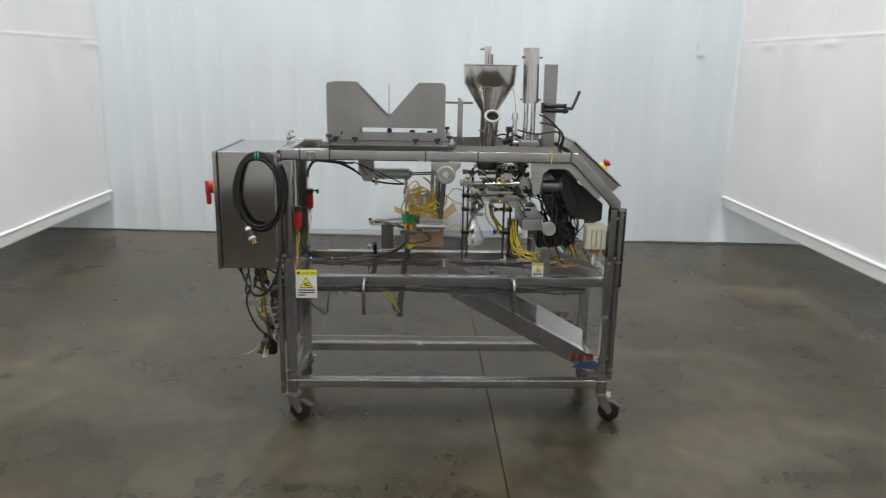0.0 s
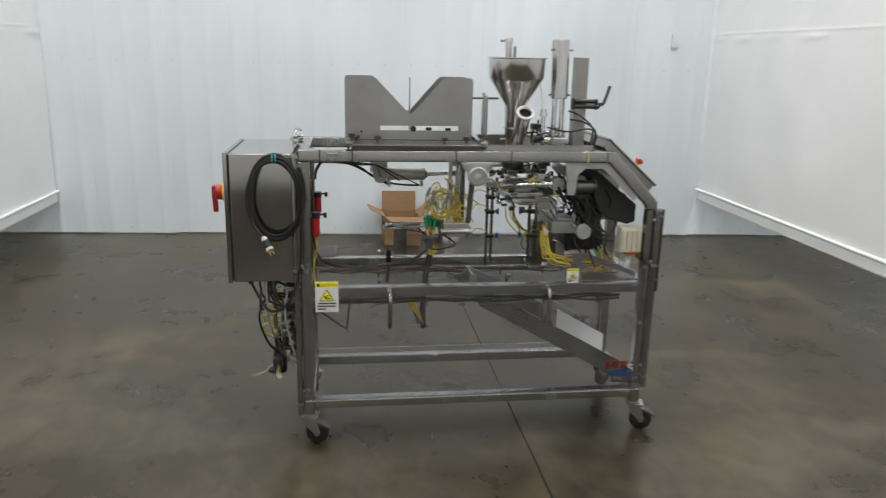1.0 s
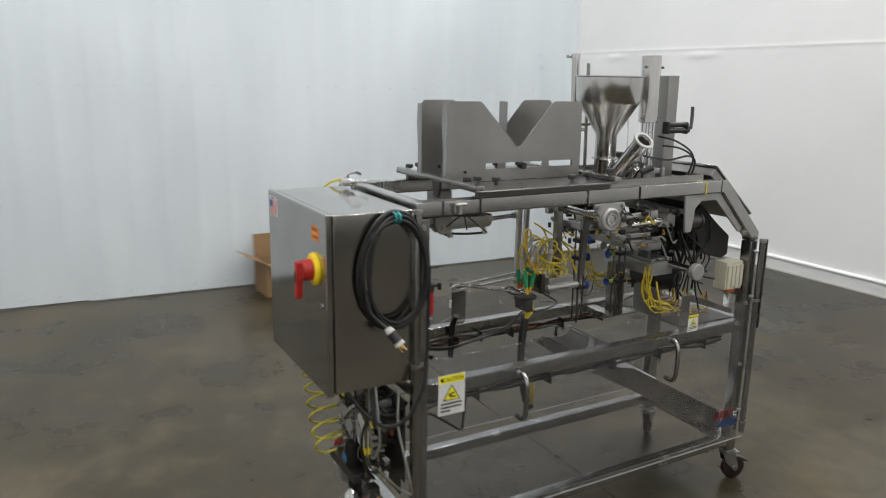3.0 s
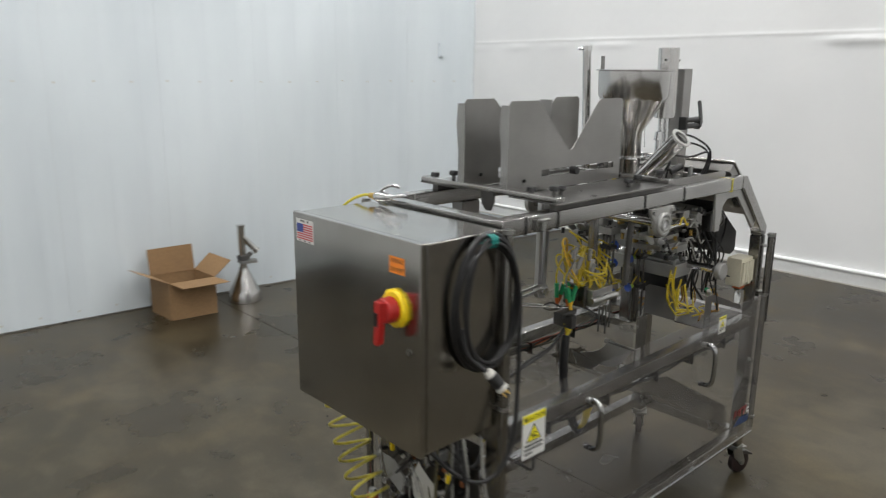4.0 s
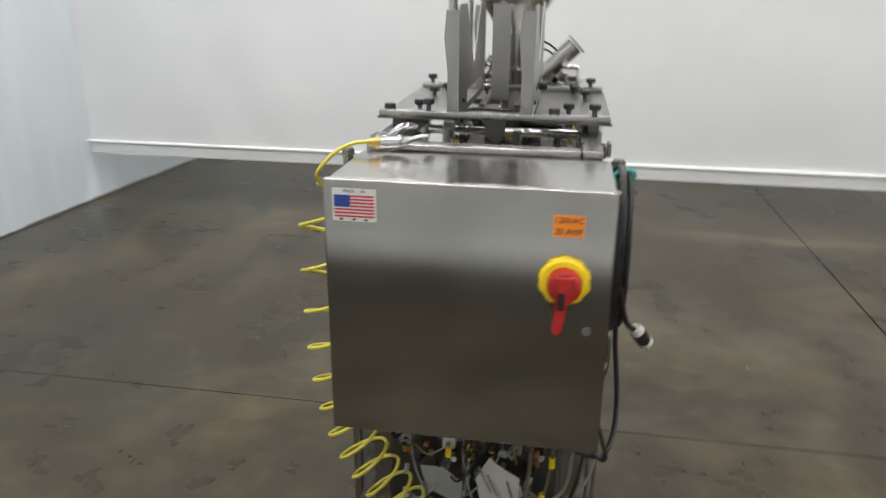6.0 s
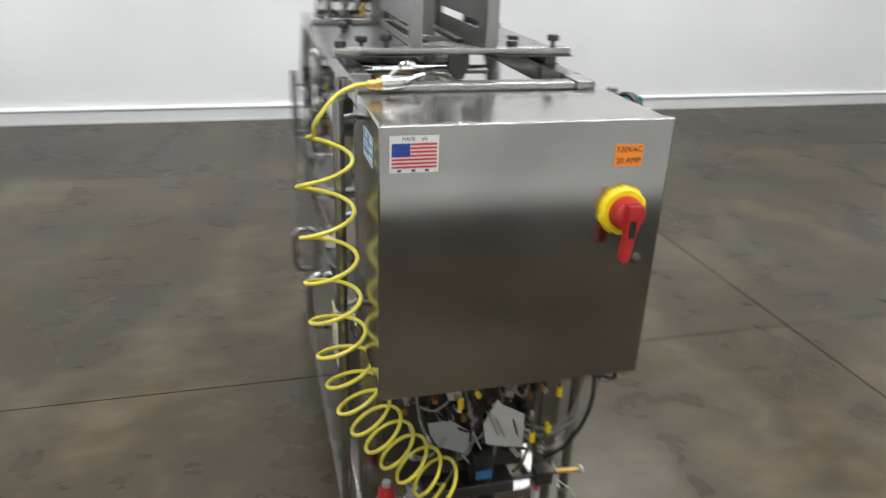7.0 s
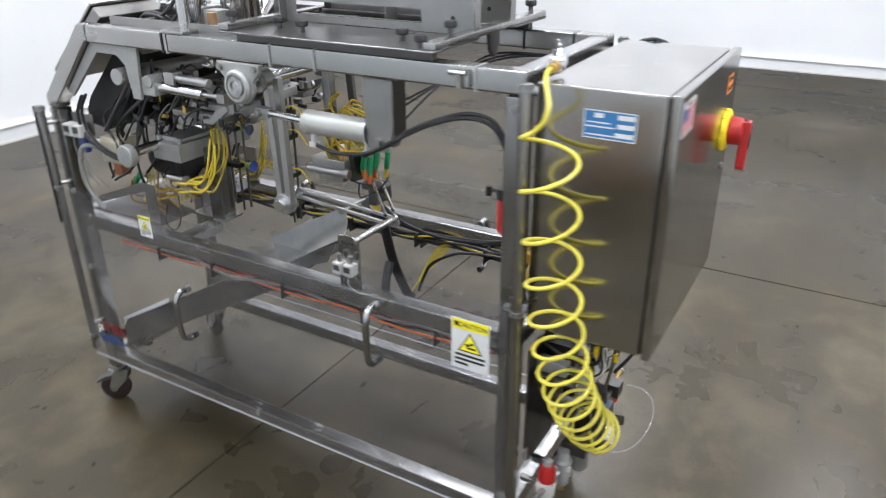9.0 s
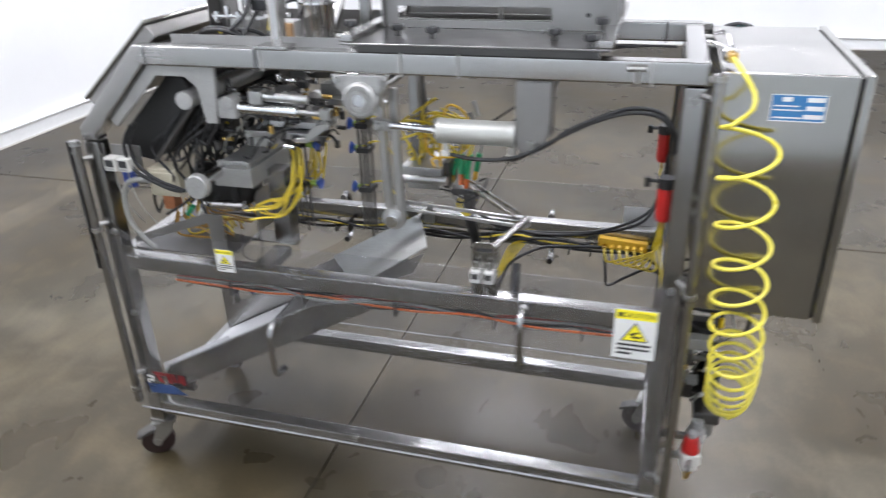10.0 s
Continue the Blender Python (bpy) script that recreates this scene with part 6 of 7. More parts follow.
# ---- tubes and wiring ----
def tube_things():
    r = random.Random(21)
    # pouch opener with yellow lines and green sleeves
    o = thing("pouch_opener", (0.72, 0.27, 1.0), "aluminium pouch opener with yellow air lines and green sleeves", "pneumatic unit")
    b = B()
    bx(b, 0.715, 0.845, 0.19, 0.35, 1.075, 1.115)
    bx(b, 0.73, 0.83, 0.20, 0.34, 1.04, 1.075)
    part("body", b, MACHINED, o, "", 0.004)
    for y in (0.185, 0.24, 0.30, 0.345):
        b = B()
        cyl(b, (0.70, y, 1.075), (0.86, y, 1.075), 0.014, n=16)
        part("piston", b, MACHINED, o, "", 0.002)
    b = B()
    bx(b, 0.70, 0.72, 0.22, 0.32, 1.04, 1.125)
    part("end_plate", b, DARK_STEEL, o, "", 0.003)
    b = B()
    bx(b, 0.80, 0.83, 0.26, 0.29, 1.115, 1.40)
    part("hanger", b, STEEL_UP, o, "", 0.003)
    b = B()
    bx(b, 0.61, 0.70, 0.25, 0.29, 1.01, 1.03)
    bx(b, 0.63, 0.66, 0.22, 0.31, 0.97, 1.02)
    part("terminal_block", b, DARK_STEEL, o, "", 0.003)
    for k, (x, y, z) in enumerate(((0.63, 0.24, 1.10), (0.652, 0.268, 1.105), (0.675, 0.25, 1.095), (0.668, 0.30, 1.11), (0.69, 0.285, 1.10), (0.645, 0.31, 1.10))):
        q = Vector((r.uniform(-0.014, 0.014), r.uniform(-0.012, 0.012), 0.045))
        p = Vector((x, y, z))
        b = B()
        cyl(b, p - q * 0.55, p + q * 0.75, 0.0085, n=12)
        s = part("green_sleeve", b, GREEN, o, "green shrink sleeve")
        b = B()
        cyl(b, p - q * 1.25, p - q * 0.5, 0.0065, n=8)
        part("orange_end", b, ORANGE_PL if k % 2 else AMBER, s)
        b = B()
        sweep(b, [p + q * 0.7, p + q * 1.4 + Vector((0, 0, 0.01)), p + Vector((r.uniform(-0.02, 0.05), r.uniform(-0.03, 0.03), 0.14)), p + Vector((r.uniform(0.02, 0.09), r.uniform(-0.04, 0.04), 0.17))], 0.0035, 7)
        part("lead", b, r.choice((YELLOW_TUBE, YELLOW_TUBE, GREY_TUBE)), s)
    for k in range(9):
        b = B()
        x, y, z = 0.63 + 0.016 * k, r.uniform(0.2, 0.34), r.uniform(1.17, 1.25)
        cyl(b, (x, y, z), (x + r.uniform(-0.01, 0.02), y - 0.006, z + 0.045), 0.0085, n=12)
        part("connector", b, r.choice((GREY_PL, WHITE_PL)), o, "grey cable connector")
    for k in range(10):
        a = Vector((r.uniform(0.70, 0.84), r.uniform(0.2, 0.34), 1.115))
        c = Vector((r.uniform(0.66, 0.92), r.uniform(0.18, 0.36), r.uniform(1.1, 1.22)))
        o0 = Vector((r.uniform(0.68, 0.84), r.uniform(0.2, 0.34), r.uniform(1.16, 1.25)))
        ax, az, ph, tw = r.uniform(0.03, 0.08), r.uniform(0.035, 0.085), r.uniform(0, 6.28), r.uniform(-0.6, 0.6)
        loop = [o0 + Vector((ax * math.cos(ph + j * 1.05), 0.05 * math.sin(ph + j * 1.05 + tw), az * math.sin(ph + j * 1.05))) for j in range(4 + k % 3)]
        b = B()
        sweep(b, [a, a + Vector((0, 0, 0.025))] + loop + [c], 0.0038, 7)
        part("air_line", b, YELLOW_TUBE if k % 6 else AMBER, o, "thin yellow air line")
    b = B()
    sweep(b, [(0.70, 0.3, 1.03), (0.66, 0.35, 1.01), (0.60, 0.34, 1.04), (0.59, 0.29, 1.07), (0.62, 0.26, 1.05)], 0.0028, 7)
    part("loop", b, BLACK_CABLE, o)
    b = B()
    sweep(b, [(0.72, 0.26, 1.04), (0.78, 0.22, 1.0), (0.74, 0.2, 0.985), (0.68, 0.22, 0.97), (0.655, 0.25, 0.97)], 0.0035, 7)
    part("loop", b, BLACK_CABLE, o)
    for y in (0.245, 0.285):
        b = B()
        cyl(b, (0.46, y + 0.22, 1.045), (0.66, y, 1.045), 0.005, n=10)
        part("stay", b, STEEL, o)

    OCHRE = paint("ochre_tube", (0.30, 0.16, 0.02), 0.4, 0, 0.2, 60, 0.05)
    # yellow lines at the second suction frame
    o = thing("vacuum_lines", (1.25, 0.3, 0.95), "drooping bundle of yellow vacuum lines", "hoses")
    for k in range(15):
        rear = k % 2
        y = r.uniform(0.42, 0.55) if rear else r.uniform(0.09, 0.2)
        a = Vector((r.uniform(1.10, 1.17), y, r.uniform(1.14, 1.2))) if rear else Vector((r.uniform(1.2, 1.24), y, r.uniform(1.04, 1.13)))
        c = Vector((r.uniform(1.27, 1.34), y + r.uniform(-0.03, 0.03), r.uniform(0.95, 1.0))) if rear else Vector((r.uniform(1.33, 1.39), y + r.uniform(-0.03, 0.03), r.uniform(0.875, 0.92)))
        lowz = c.z + r.uniform(-0.01, 0.035)
        b = B()
        sweep(b, [a, a + Vector((0.01, r.uniform(-0.02, 0.02), -0.09)), Vector((a.x * 0.6 + c.x * 0.4, y, lowz + 0.015)), Vector((a.x * 0.25 + c.x * 0.75, y, lowz)), c], 0.0036, 7)
        part("line", b, YELLOW_TUBE, o)
    for k in range(16):
        b = B()
        x, y = r.uniform(1.40, 1.50), r.uniform(0.1, 0.5)
        sweep(b, [(x, y, 0.85), (x + 0.05, y + r.uniform(-0.04, 0.04), 0.865), (x + 0.12, y + r.uniform(-0.05, 0.05), 0.858), (x + 0.17, y, 0.875), (x + 0.15, y, 0.95)], 0.0036, 7)
        part("line", b, OCHRE if k % 3 else YELLOW_TUBE, o)
    for k, (x, y) in enumerate(((1.47, 0.11), (1.49, 0.13), (1.5, 0.5), (1.45, 0.52))):
        b = B()
        cyl(b, (x, y, 0.985), (x + 0.025, y, 0.955), 0.009, n=12)
        part("fitting", b, (WHITE_PL, GREEN, GREEN, WHITE_PL)[k], o, "push-in fitting")
    b = B()
    sweep(b, [(1.24, 0.56, 0.98), (1.22, 0.585, 0.9), (1.25, 0.59, 0.865), (1.29, 0.585, 0.88), (1.29, 0.57, 0.94)], 0.0022, 6)
    part("thin_loop", b, BLACK_CABLE, o)

    # black woven sleeve to the front bundle
    o = thing("cable_sleeve", (0.62, 0.2, 0.57), "black braided cable sleeve drooping below the opener", "cable sleeve")
    b = B()
    sweep(b, [(0.655, 0.262, 0.93), (0.64, 0.255, 0.87), (0.622, 0.235, 0.74), (0.612, 0.18, 0.61), (0.615, 0.145, 0.575)], 0.0165, 12)
    part("sleeve", b, BLACK_CABLE, o)
    for k in range(5):
        b = B()
        sweep(b, [(0.655, 0.262, 0.92), (0.65 + 0.01 * k, 0.26, 0.955), (0.63 + 0.014 * k, 0.255 + 0.01 * (k % 2), 0.985)], 0.0035, 6)
        part("yellow_lead", b, YELLOW_TUBE, o, "yellow lead leaving the sleeve")
        b = B()
        sweep(b, [(0.612, 0.15, 0.59), (0.60 - 0.004 * k, 0.11, 0.63 + 0.004 * k), (0.56 - 0.01 * k, 0.06, 0.735), (0.50, 0.045, 0.762)], 0.0032, 6)
        part("yellow_lead", b, YELLOW_TUBE, o, "yellow lead leaving the sleeve")
    o = thing("cable_sleeve", (0.47, 0.55, 0.65), "black braided sleeve hanging from the rear rail", "cable sleeve")
    b = B()
    sweep(b, [(0.455, 0.5, 0.90), (0.452, 0.53, 0.84), (0.45, 0.535, 0.75), (0.44, 0.52, 0.70)], 0.013, 12)
    part("sleeve", b, BLACK_CABLE, o)

    # bundles under the mid rails
    def bundle(y, z, x0, x1, mats, label, drops):
        o = thing("cable_bundle", ((x0 + x1) / 2, y, z), label, "cables")
        for k, mat in enumerate(mats):
            yy, zz = y + 0.009 * (k % 3) - 0.009, z - 0.008 * (k // 3)
            pts = [(x0 + (x1 - x0) * i / 9, yy + r.uniform(-0.004, 0.004), zz + r.uniform(-0.005, 0.005) - (0.012 * math.sin(i * 2.1 + k) if 0 < i < 9 else 0)) for i in range(10)]
            b = B()
            sweep(b, pts, r.choice((0.0036, 0.0042, 0.005)), 7, 4)
            part("cable", b, mat, o)
        for x in drops:
            b = B()
            bx(b, x - 0.002, x + 0.002, y - 0.024, y + 0.022, z - 0.034, z + 0.014)
            part("tie", b, BLACK, o)
        return o
    OLIVE = paint("olive_cable", (0.085, 0.08, 0.055), 0.5, 0, 0.15, 60, 0.05)
    BROWN_RED = paint("dull_red_cable", (0.26, 0.035, 0.02), 0.5, 0, 0.2, 60, 0.05)
    bundle(0.045, 0.762, 0.07, 1.62, [BLACK_CABLE, OLIVE, OLIVE, BLACK_CABLE, OLIVE, BLACK_CABLE], "bundle of olive and black cables under the front rail", (0.28, 0.62, 0.95, 1.22, 1.5))
    bundle(0.575, 0.762, 0.07, 1.55, [BLACK_CABLE, BROWN_RED, GREY_TUBE, OLIVE, BLACK_CABLE, ORANGE_PL], "bundle of red, orange and black cables under the rear rail", (0.25, 0.5, 0.8, 1.1, 1.35))
    bundle(0.085, 0.781, 0.27, 1.5, [BLACK_CABLE, YELLOW_TUBE, BLACK_CABLE], "black and yellow cables clipped inside the front rail", (0.35, 0.62, 0.9, 1.15))
    bundle(0.535, 0.785, 0.06, 0.75, [BLACK_CABLE, OLIVE], "black cables along the inner side of the rear rail", (0.3, 0.6))
    o = thing("leg_wiring", (0.05, 0.08, 0.8), "black cables dropping along the leg", "wiring")
    for k in range(5):
        yy = 0.068 + 0.006 * k
        b = B()
        sweep(b, [(0.03 + 0.004 * k, yy, 1.42 - 0.02 * k), (0.058, yy, 1.34), (0.060, yy, 1.1), (0.060, yy, 0.93), (0.066 + 0.004 * k, 0.09, 0.81), (0.10, 0.088, 0.772), (0.28, 0.085, 0.779)], 0.0036, 7)
        part("cable", b, YELLOW_TUBE if k in (1, 3) else BLACK_CABLE, o)
    for k in range(3):
        b = B()
        sweep(b, [(0.07 + 0.03 * k, 0.07, 1.44), (0.16 + 0.06 * k, 0.075, 1.44), (0.3 + 0.03 * k, 0.1, 1.425), (0.37, 0.3, 1.40), (0.41 + 0.1 * k, 0.52, 1.30 - 0.02 * k)], 0.0032, 7)
        part("cable", b, BLACK_CABLE, o)
    o = thing("junction_block", (0.16, 0.08, 0.8), "amber junction block with looping yellow leads", "junction block")
    b = B()
    slab(b, [(0.095, 0.772), (0.253, 0.782), (0.253, 0.815), (0.095, 0.805)], "y", 0.0635, 0.092)
    part("block", b, AMBER, o, "", 0.003)
    for k in range(6):
        x = 0.112 + 0.024 * k
        b = B()
        cyl(b, (x, 0.092, 0.79), (x, 0.108, 0.786), 0.0068, n=10)
        part("plug", b, BRASS if k == 5 else AMBER, o)
        b = B()
        sweep(b, [(x, 0.106, 0.786), (x - 0.004, 0.135, 0.775), (x - 0.014, 0.145, 0.742 + 0.003 * k), (x - 0.05, 0.13, 0.738 + 0.004 * k), (0.074 - 0.002 * k, 0.1, 0.80), (0.062, 0.09, 0.93), (0.06, 0.085, 1.04)], 0.0034, 7)
        part("lead", b, YELLOW_TUBE, o)
    b = B()
    sweep(b, [(0.24, 0.1, 0.785), (0.40, 0.11, 0.776), (0.47, 0.12, 0.757), (0.54, 0.13, 0.71), (0.568, 0.135, 0.655), (0.585, 0.142, 0.60)], 0.0055, 8)
    part("black_lead", b, BLACK_CABLE, o, "black lead drooping below the rail")
    o = thing("sagging_hose", (0.3, 0.2, 0.88), "black hose sagging from the leg to the pouch opener", "hose")
    for k in range(2):
        b = B()
        sweep(b, [(0.062, 0.1 + 0.02 * k, 1.12), (0.075, 0.12, 1.0), (0.12, 0.15 + 0.02 * k, 0.93 - 0.012 * k), (0.25, 0.2, 0.888 - 0.006 * k), (0.42, 0.24 + 0.015 * k, 0.885), (0.56, 0.26, 0.90 + 0.01 * k), (0.64, 0.265, 0.96)], 0.0048, 8)
        part("hose", b, BLACK_CABLE, o)
    # low loop of black cable at the front left
    o = thing("loose_cable", (0.1, 0.05, 0.62), "black cable looping from the leg below the rail", "cable")
    b = B()
    sweep(b, [(0.0, 0.07, 0.66), (0.08, 0.06, 0.70), (0.15, 0.05, 0.66), (0.215, 0.045, 0.615), (0.225, 0.045, 0.66), (0.235, 0.045, 0.75)], 0.0052, 8)
    part("cable", b, BLACK_CABLE, o)
    b = B()
    sweep(b, [(-0.16, 0.1, 0.85), (-0.1, 0.05, 0.75), (0.0, 0.06, 0.70), (0.1, 0.05, 0.735), (0.2, 0.045, 0.755)], 0.0052, 8)
    part("cable", b, BLACK_CABLE, o)


tube_things()


# ---- air preparation below the cabinet ----
def air_preparation():
    r = random.Random(4)
    p = thing("valve_manifold", (-0.02, 0.3, 0.45), "white and grey solenoid valve manifold with copper fittings", "valve manifold")
    # back plate's dark colour stands for the shade below the cabinet
    b = B()
    bx(b, -0.012, -0.006, 0.07, 0.545, 0.44, 0.77)
    part("back_plate", b, DARK_STEEL, p, "", 0.001, 1)
    b = B()
    bx(b, -0.055, -0.013, 0.1, 0.52, 0.645, 0.685)
    part("manifold_bar", b, DARK_STEEL, p, "", 0.004)
    for k in range(7):
        y = 0.125 + 0.06 * k
        b = B()
        bx(b, -0.10, -0.014, y - 0.018, y + 0.018, 0.686, 0.722 + 0.012 * (k % 3))
        v = part("solenoid", b, (BLACK, CAST, BLACK, DARK_STEEL, WHITE_PL, BLACK, CAST)[k], p, "small solenoid valve", 0.003)
        b = B()
        cyl(b, (-0.118, y, 0.703), (-0.099, y, 0.703), 0.0075, n=10)
        part("port", b, (COPPER, BLACK, BRASS, YELLOW, ZINC, COPPER, BLACK)[k], v)
        b = B()
        cyl(b, (-0.036, y, 0.615), (-0.036, y, 0.646), 0.007, n=10)
        part("silencer", b, BRASS if k % 2 else COPPER, v)
    # two pale cover plates standing off the back plate
    b = B()
    slab(b, [(0.442, 0.632), (0.380, 0.634), (0.324, 0.588), (0.326, 0.512), (0.416, 0.556), (0.436, 0.60)], "x", -0.113, -0.109)
    cyl(b, (-0.110, 0.385, 0.585), (-0.011, 0.385, 0.585), 0.008, n=10)
    part("cover_plate", b, GREY_PL, p, "tilted grey cover plate", 0.001, 1)
    b = B()
    slab(b, [(0.287, 0.608), (0.266, 0.652), (0.250, 0.682), (0.236, 0.664), (0.168, 0.622), (0.166, 0.512), (0.220, 0.522), (0.275, 0.54)], "x", -0.113, -0.110)
    cyl(b, (-0.111, 0.22, 0.59), (-0.011, 0.22, 0.59), 0.008, n=10)
    fan = part("white_plate", b, WHITE_PL, p, "white fan-shaped plate", 0.001, 1)
    for k in range(4):
        b = B()
        bxm(b, (0.008, 0.004, 0.085 - 0.008 * k), pose(-0.117, 0.262 - 0.011 * k, 0.61 - 0.008 * k, -24))
        part("rib", b, WHITE_PL if k % 2 else GREY_PL, fan)
    for k in range(6):
        y = r.uniform(0.12, 0.5)
        b = B()
        sweep(b, [(-0.10, y, 0.70), (-0.14, y + r.uniform(-0.03, 0.03), 0.71 + r.uniform(-0.03, 0.03)), (-0.15, y + r.uniform(-0.04, 0.04), 0.78), (-0.14 + 0.01 * k, max(0.05, min(0.56, y + r.uniform(-0.06, 0.06))), 0.87)], 0.0034, 7)
        part("air_line", b, (GREY_TUBE, BLACK_CABLE, BLACK_CABLE)[k % 3], p)
    OLIVE_TUBE = paint("olive_tube", (0.12, 0.11, 0.06), 0.4, 0, 0.12, 50, 0.04)
    for pts, rad, mat in (([(-0.13, 0.13, 0.88), (-0.132, 0.14, 0.72), (-0.13, 0.15, 0.56), (-0.12, 0.165, 0.47), (-0.115, 0.19, 0.43)], 0.0052, OLIVE_TUBE),
                          ([(-0.13, 0.08, 0.88), (-0.135, 0.085, 0.70), (-0.135, 0.105, 0.585), (-0.12, 0.14, 0.51), (-0.05, 0.17, 0.47)], 0.004, OLIVE_TUBE),
                          ([(-0.16, -0.005, 0.88), (-0.155, -0.02, 0.76), (-0.145, -0.005, 0.66), (-0.135, 0.05, 0.585), (-0.12, 0.12, 0.548), (-0.05, 0.18, 0.54)], 0.0045, GREY_TUBE),
                          ([(-0.17, 0.03, 0.88), (-0.165, 0.035, 0.74), (-0.15, 0.05, 0.63), (-0.13, 0.10, 0.575), (-0.06, 0.16, 0.56)], 0.004, GREY_TUBE),
                          ([(-0.10, 0.47, 0.70), (-0.115, 0.455, 0.62), (-0.125, 0.41, 0.535), (-0.125, 0.35, 0.515), (-0.12, 0.318, 0.56), (-0.08, 0.31, 0.65)], 0.0042, TUBE_CLEAR),
                          ([(-0.115, 0.345, 0.52), (-0.13, 0.31, 0.47), (-0.13, 0.30, 0.40), (-0.12, 0.33, 0.36)], 0.0036, GREY_TUBE)):
        b = B()
        sweep(b, pts, rad, 8)
        part("air_tube", b, mat, p)
    for k in range(5):
        b = B()
        y = 0.06 + 0.1 * k
        sweep(b, [(-0.2 + 0.02 * (k % 3), y + 0.03, 0.86), (-0.18, y + r.uniform(-0.03, 0.05), 0.78 - 0.02 * (k % 3)), (-0.08, y + r.uniform(-0.03, 0.03), 0.74), (0.0, max(0.07, min(0.55, y)), 0.76)], 0.0055, 8)
        part("cable", b, BLACK_CABLE, p)
    for k in range(34):
        x, y, z = r.uniform(-0.095, -0.03), r.uniform(0.09, 0.52), r.uniform(0.46, 0.70)
        b = B()
        if k % 3 == 0:
            cyl(b, (x, y, z), (x - 0.028, y + r.uniform(-0.012, 0.012), z + r.uniform(-0.01, 0.01)), 0.0075, n=10)
        elif k % 3 == 1:
            cyl(b, (x, y, z - 0.016), (x, y, z + 0.016), 0.009, n=6)
        else:
            bxm(b, (0.03, 0.026, 0.022), pose(x, y, z, r.uniform(-25, 25), 0, r.uniform(-30, 30)))
        part("fitting", b, r.choice((ZINC, CAST, WHITE_PL, BLACK, BLACK, BRASS, GREY_PL, DARK_STEEL)), p, "", 0.002 if k % 3 == 2 else 0, 1)
    for k in range(14):
        a = Vector((r.uniform(-0.10, -0.04), r.uniform(0.1, 0.5), r.uniform(0.5, 0.70)))
        c = a + Vector((r.uniform(-0.03, 0.03), r.uniform(-0.12, 0.12), r.uniform(-0.16, -0.03)))
        b = B()
        sweep(b, [a, a + Vector((-0.035, 0.0, -0.01)), a.lerp(c, 0.55) + Vector((-0.045, 0, -0.02)), c], 0.0032, 7)
        part("short_line", b, (GREY_TUBE, BLACK_CABLE, GREY_TUBE, OLIVE_TUBE)[k % 4], p)
    for y, z in ((0.105, 0.585), (0.15, 0.56), (0.084, 0.70), (0.36, 0.70)):
        b = B()
        cyl(b, (-0.135, y, z - 0.014), (-0.134, y, z + 0.014), 0.008, n=10)
        part("yellow_union", b, YELLOW, p, "yellow push-in union")
    b = B()
    sweep(b, [(-0.18, -0.02, 0.86), (-0.185, -0.042, 0.79), (-0.184, -0.045, 0.762), (-0.17, -0.03, 0.755), (-0.15, 0.02, 0.79), (-0.14, 0.05, 0.87)], 0.0055, 8)
    part("cable", b, BLACK_CABLE, p)
    b = B()
    sweep(b, [(-0.06, 0.02, 0.84), (-0.075, -0.01, 0.72), (-0.055, -0.02, 0.6), (-0.025, -0.015, 0.48), (-0.018, 0.0, 0.43), (-0.05, 0.06, 0.44), (-0.1, 0.12, 0.5)], 0.0048, 8)
    part("pale_line", b, GREY_TUBE, p)
    b = B()
    sweep(b, [(-0.14, 0.0, 0.84), (-0.2, 0.02, 0.7), (-0.17, 0.06, 0.55), (-0.12, 0.1, 0.47)], 0.0055, 8)
    part("dark_line", b, BLACK_CABLE, p)

    g = thing("air_regulator", (-0.14, 0.27, 0.3), "black air regulator with a round white gauge", "air regulator")
    b = B()
    bx(b, -0.16, -0.085, 0.20, 0.46, 0.40, 0.44)
    bx(b, -0.085, -0.006, 0.30, 0.34, 0.40, 0.46)
    part("block", b, DARK_STEEL, g, "", 0.006)
    b = B()
    lathe(b, [(0.003, 0.44), (0.032, 0.44), (0.034, 0.46), (0.034, 0.515), (0.03, 0.53), (0.003, 0.53)], pose(-0.125, 0.29, 0), 24)
    part("adjuster", b, BLACK, g, "black adjusting knob")
    b = B()
    bx(b, -0.1605, -0.158, 0.27, 0.315, 0.462, 0.49)
    part("blue_label", b, LABEL_BLUE, g)
    b = B()
    lathe(b, [(0.003, 0.31), (0.02, 0.315), (0.028, 0.33), (0.028, 0.40), (0.003, 0.40)], pose(-0.125, 0.40, 0), 22)
    part("bowl", b, CAST, g)
    b = B()
    lathe(b, [(0.003, 0.29), (0.024, 0.295), (0.028, 0.31), (0.028, 0.40), (0.003, 0.40)], pose(-0.125, 0.27, 0), 22)
    part("lower_body", b, BLACK, g)
    m = Matrix.Translation((-0.145, 0.236, 0.325)) @ Matrix.Rotation(radians(-66), 4, "Y")
    b = B()
    lathe(b, [(0.003, 0), (0.03, 0), (0.034, 0.004), (0.034, 0.022), (0.03, 0.026), (0.0295, 0.02), (0.003, 0.02)], m, 28)
    ga = part("gauge", b, CHROME, g, "chrome gauge with a white dial")
    b = B()
    cyl(b, m @ Vector((0, 0, 0.0195)), m @ Vector((0, 0, 0.021)), 0.0285, n=28)
    part("dial", b, LABEL_WHITE, ga)
    b = B()
    bxm(b, (0.022, 0.0016, 0.0008), m @ pose(0.004, 0.003, 0.0216, 0, 0, 35))
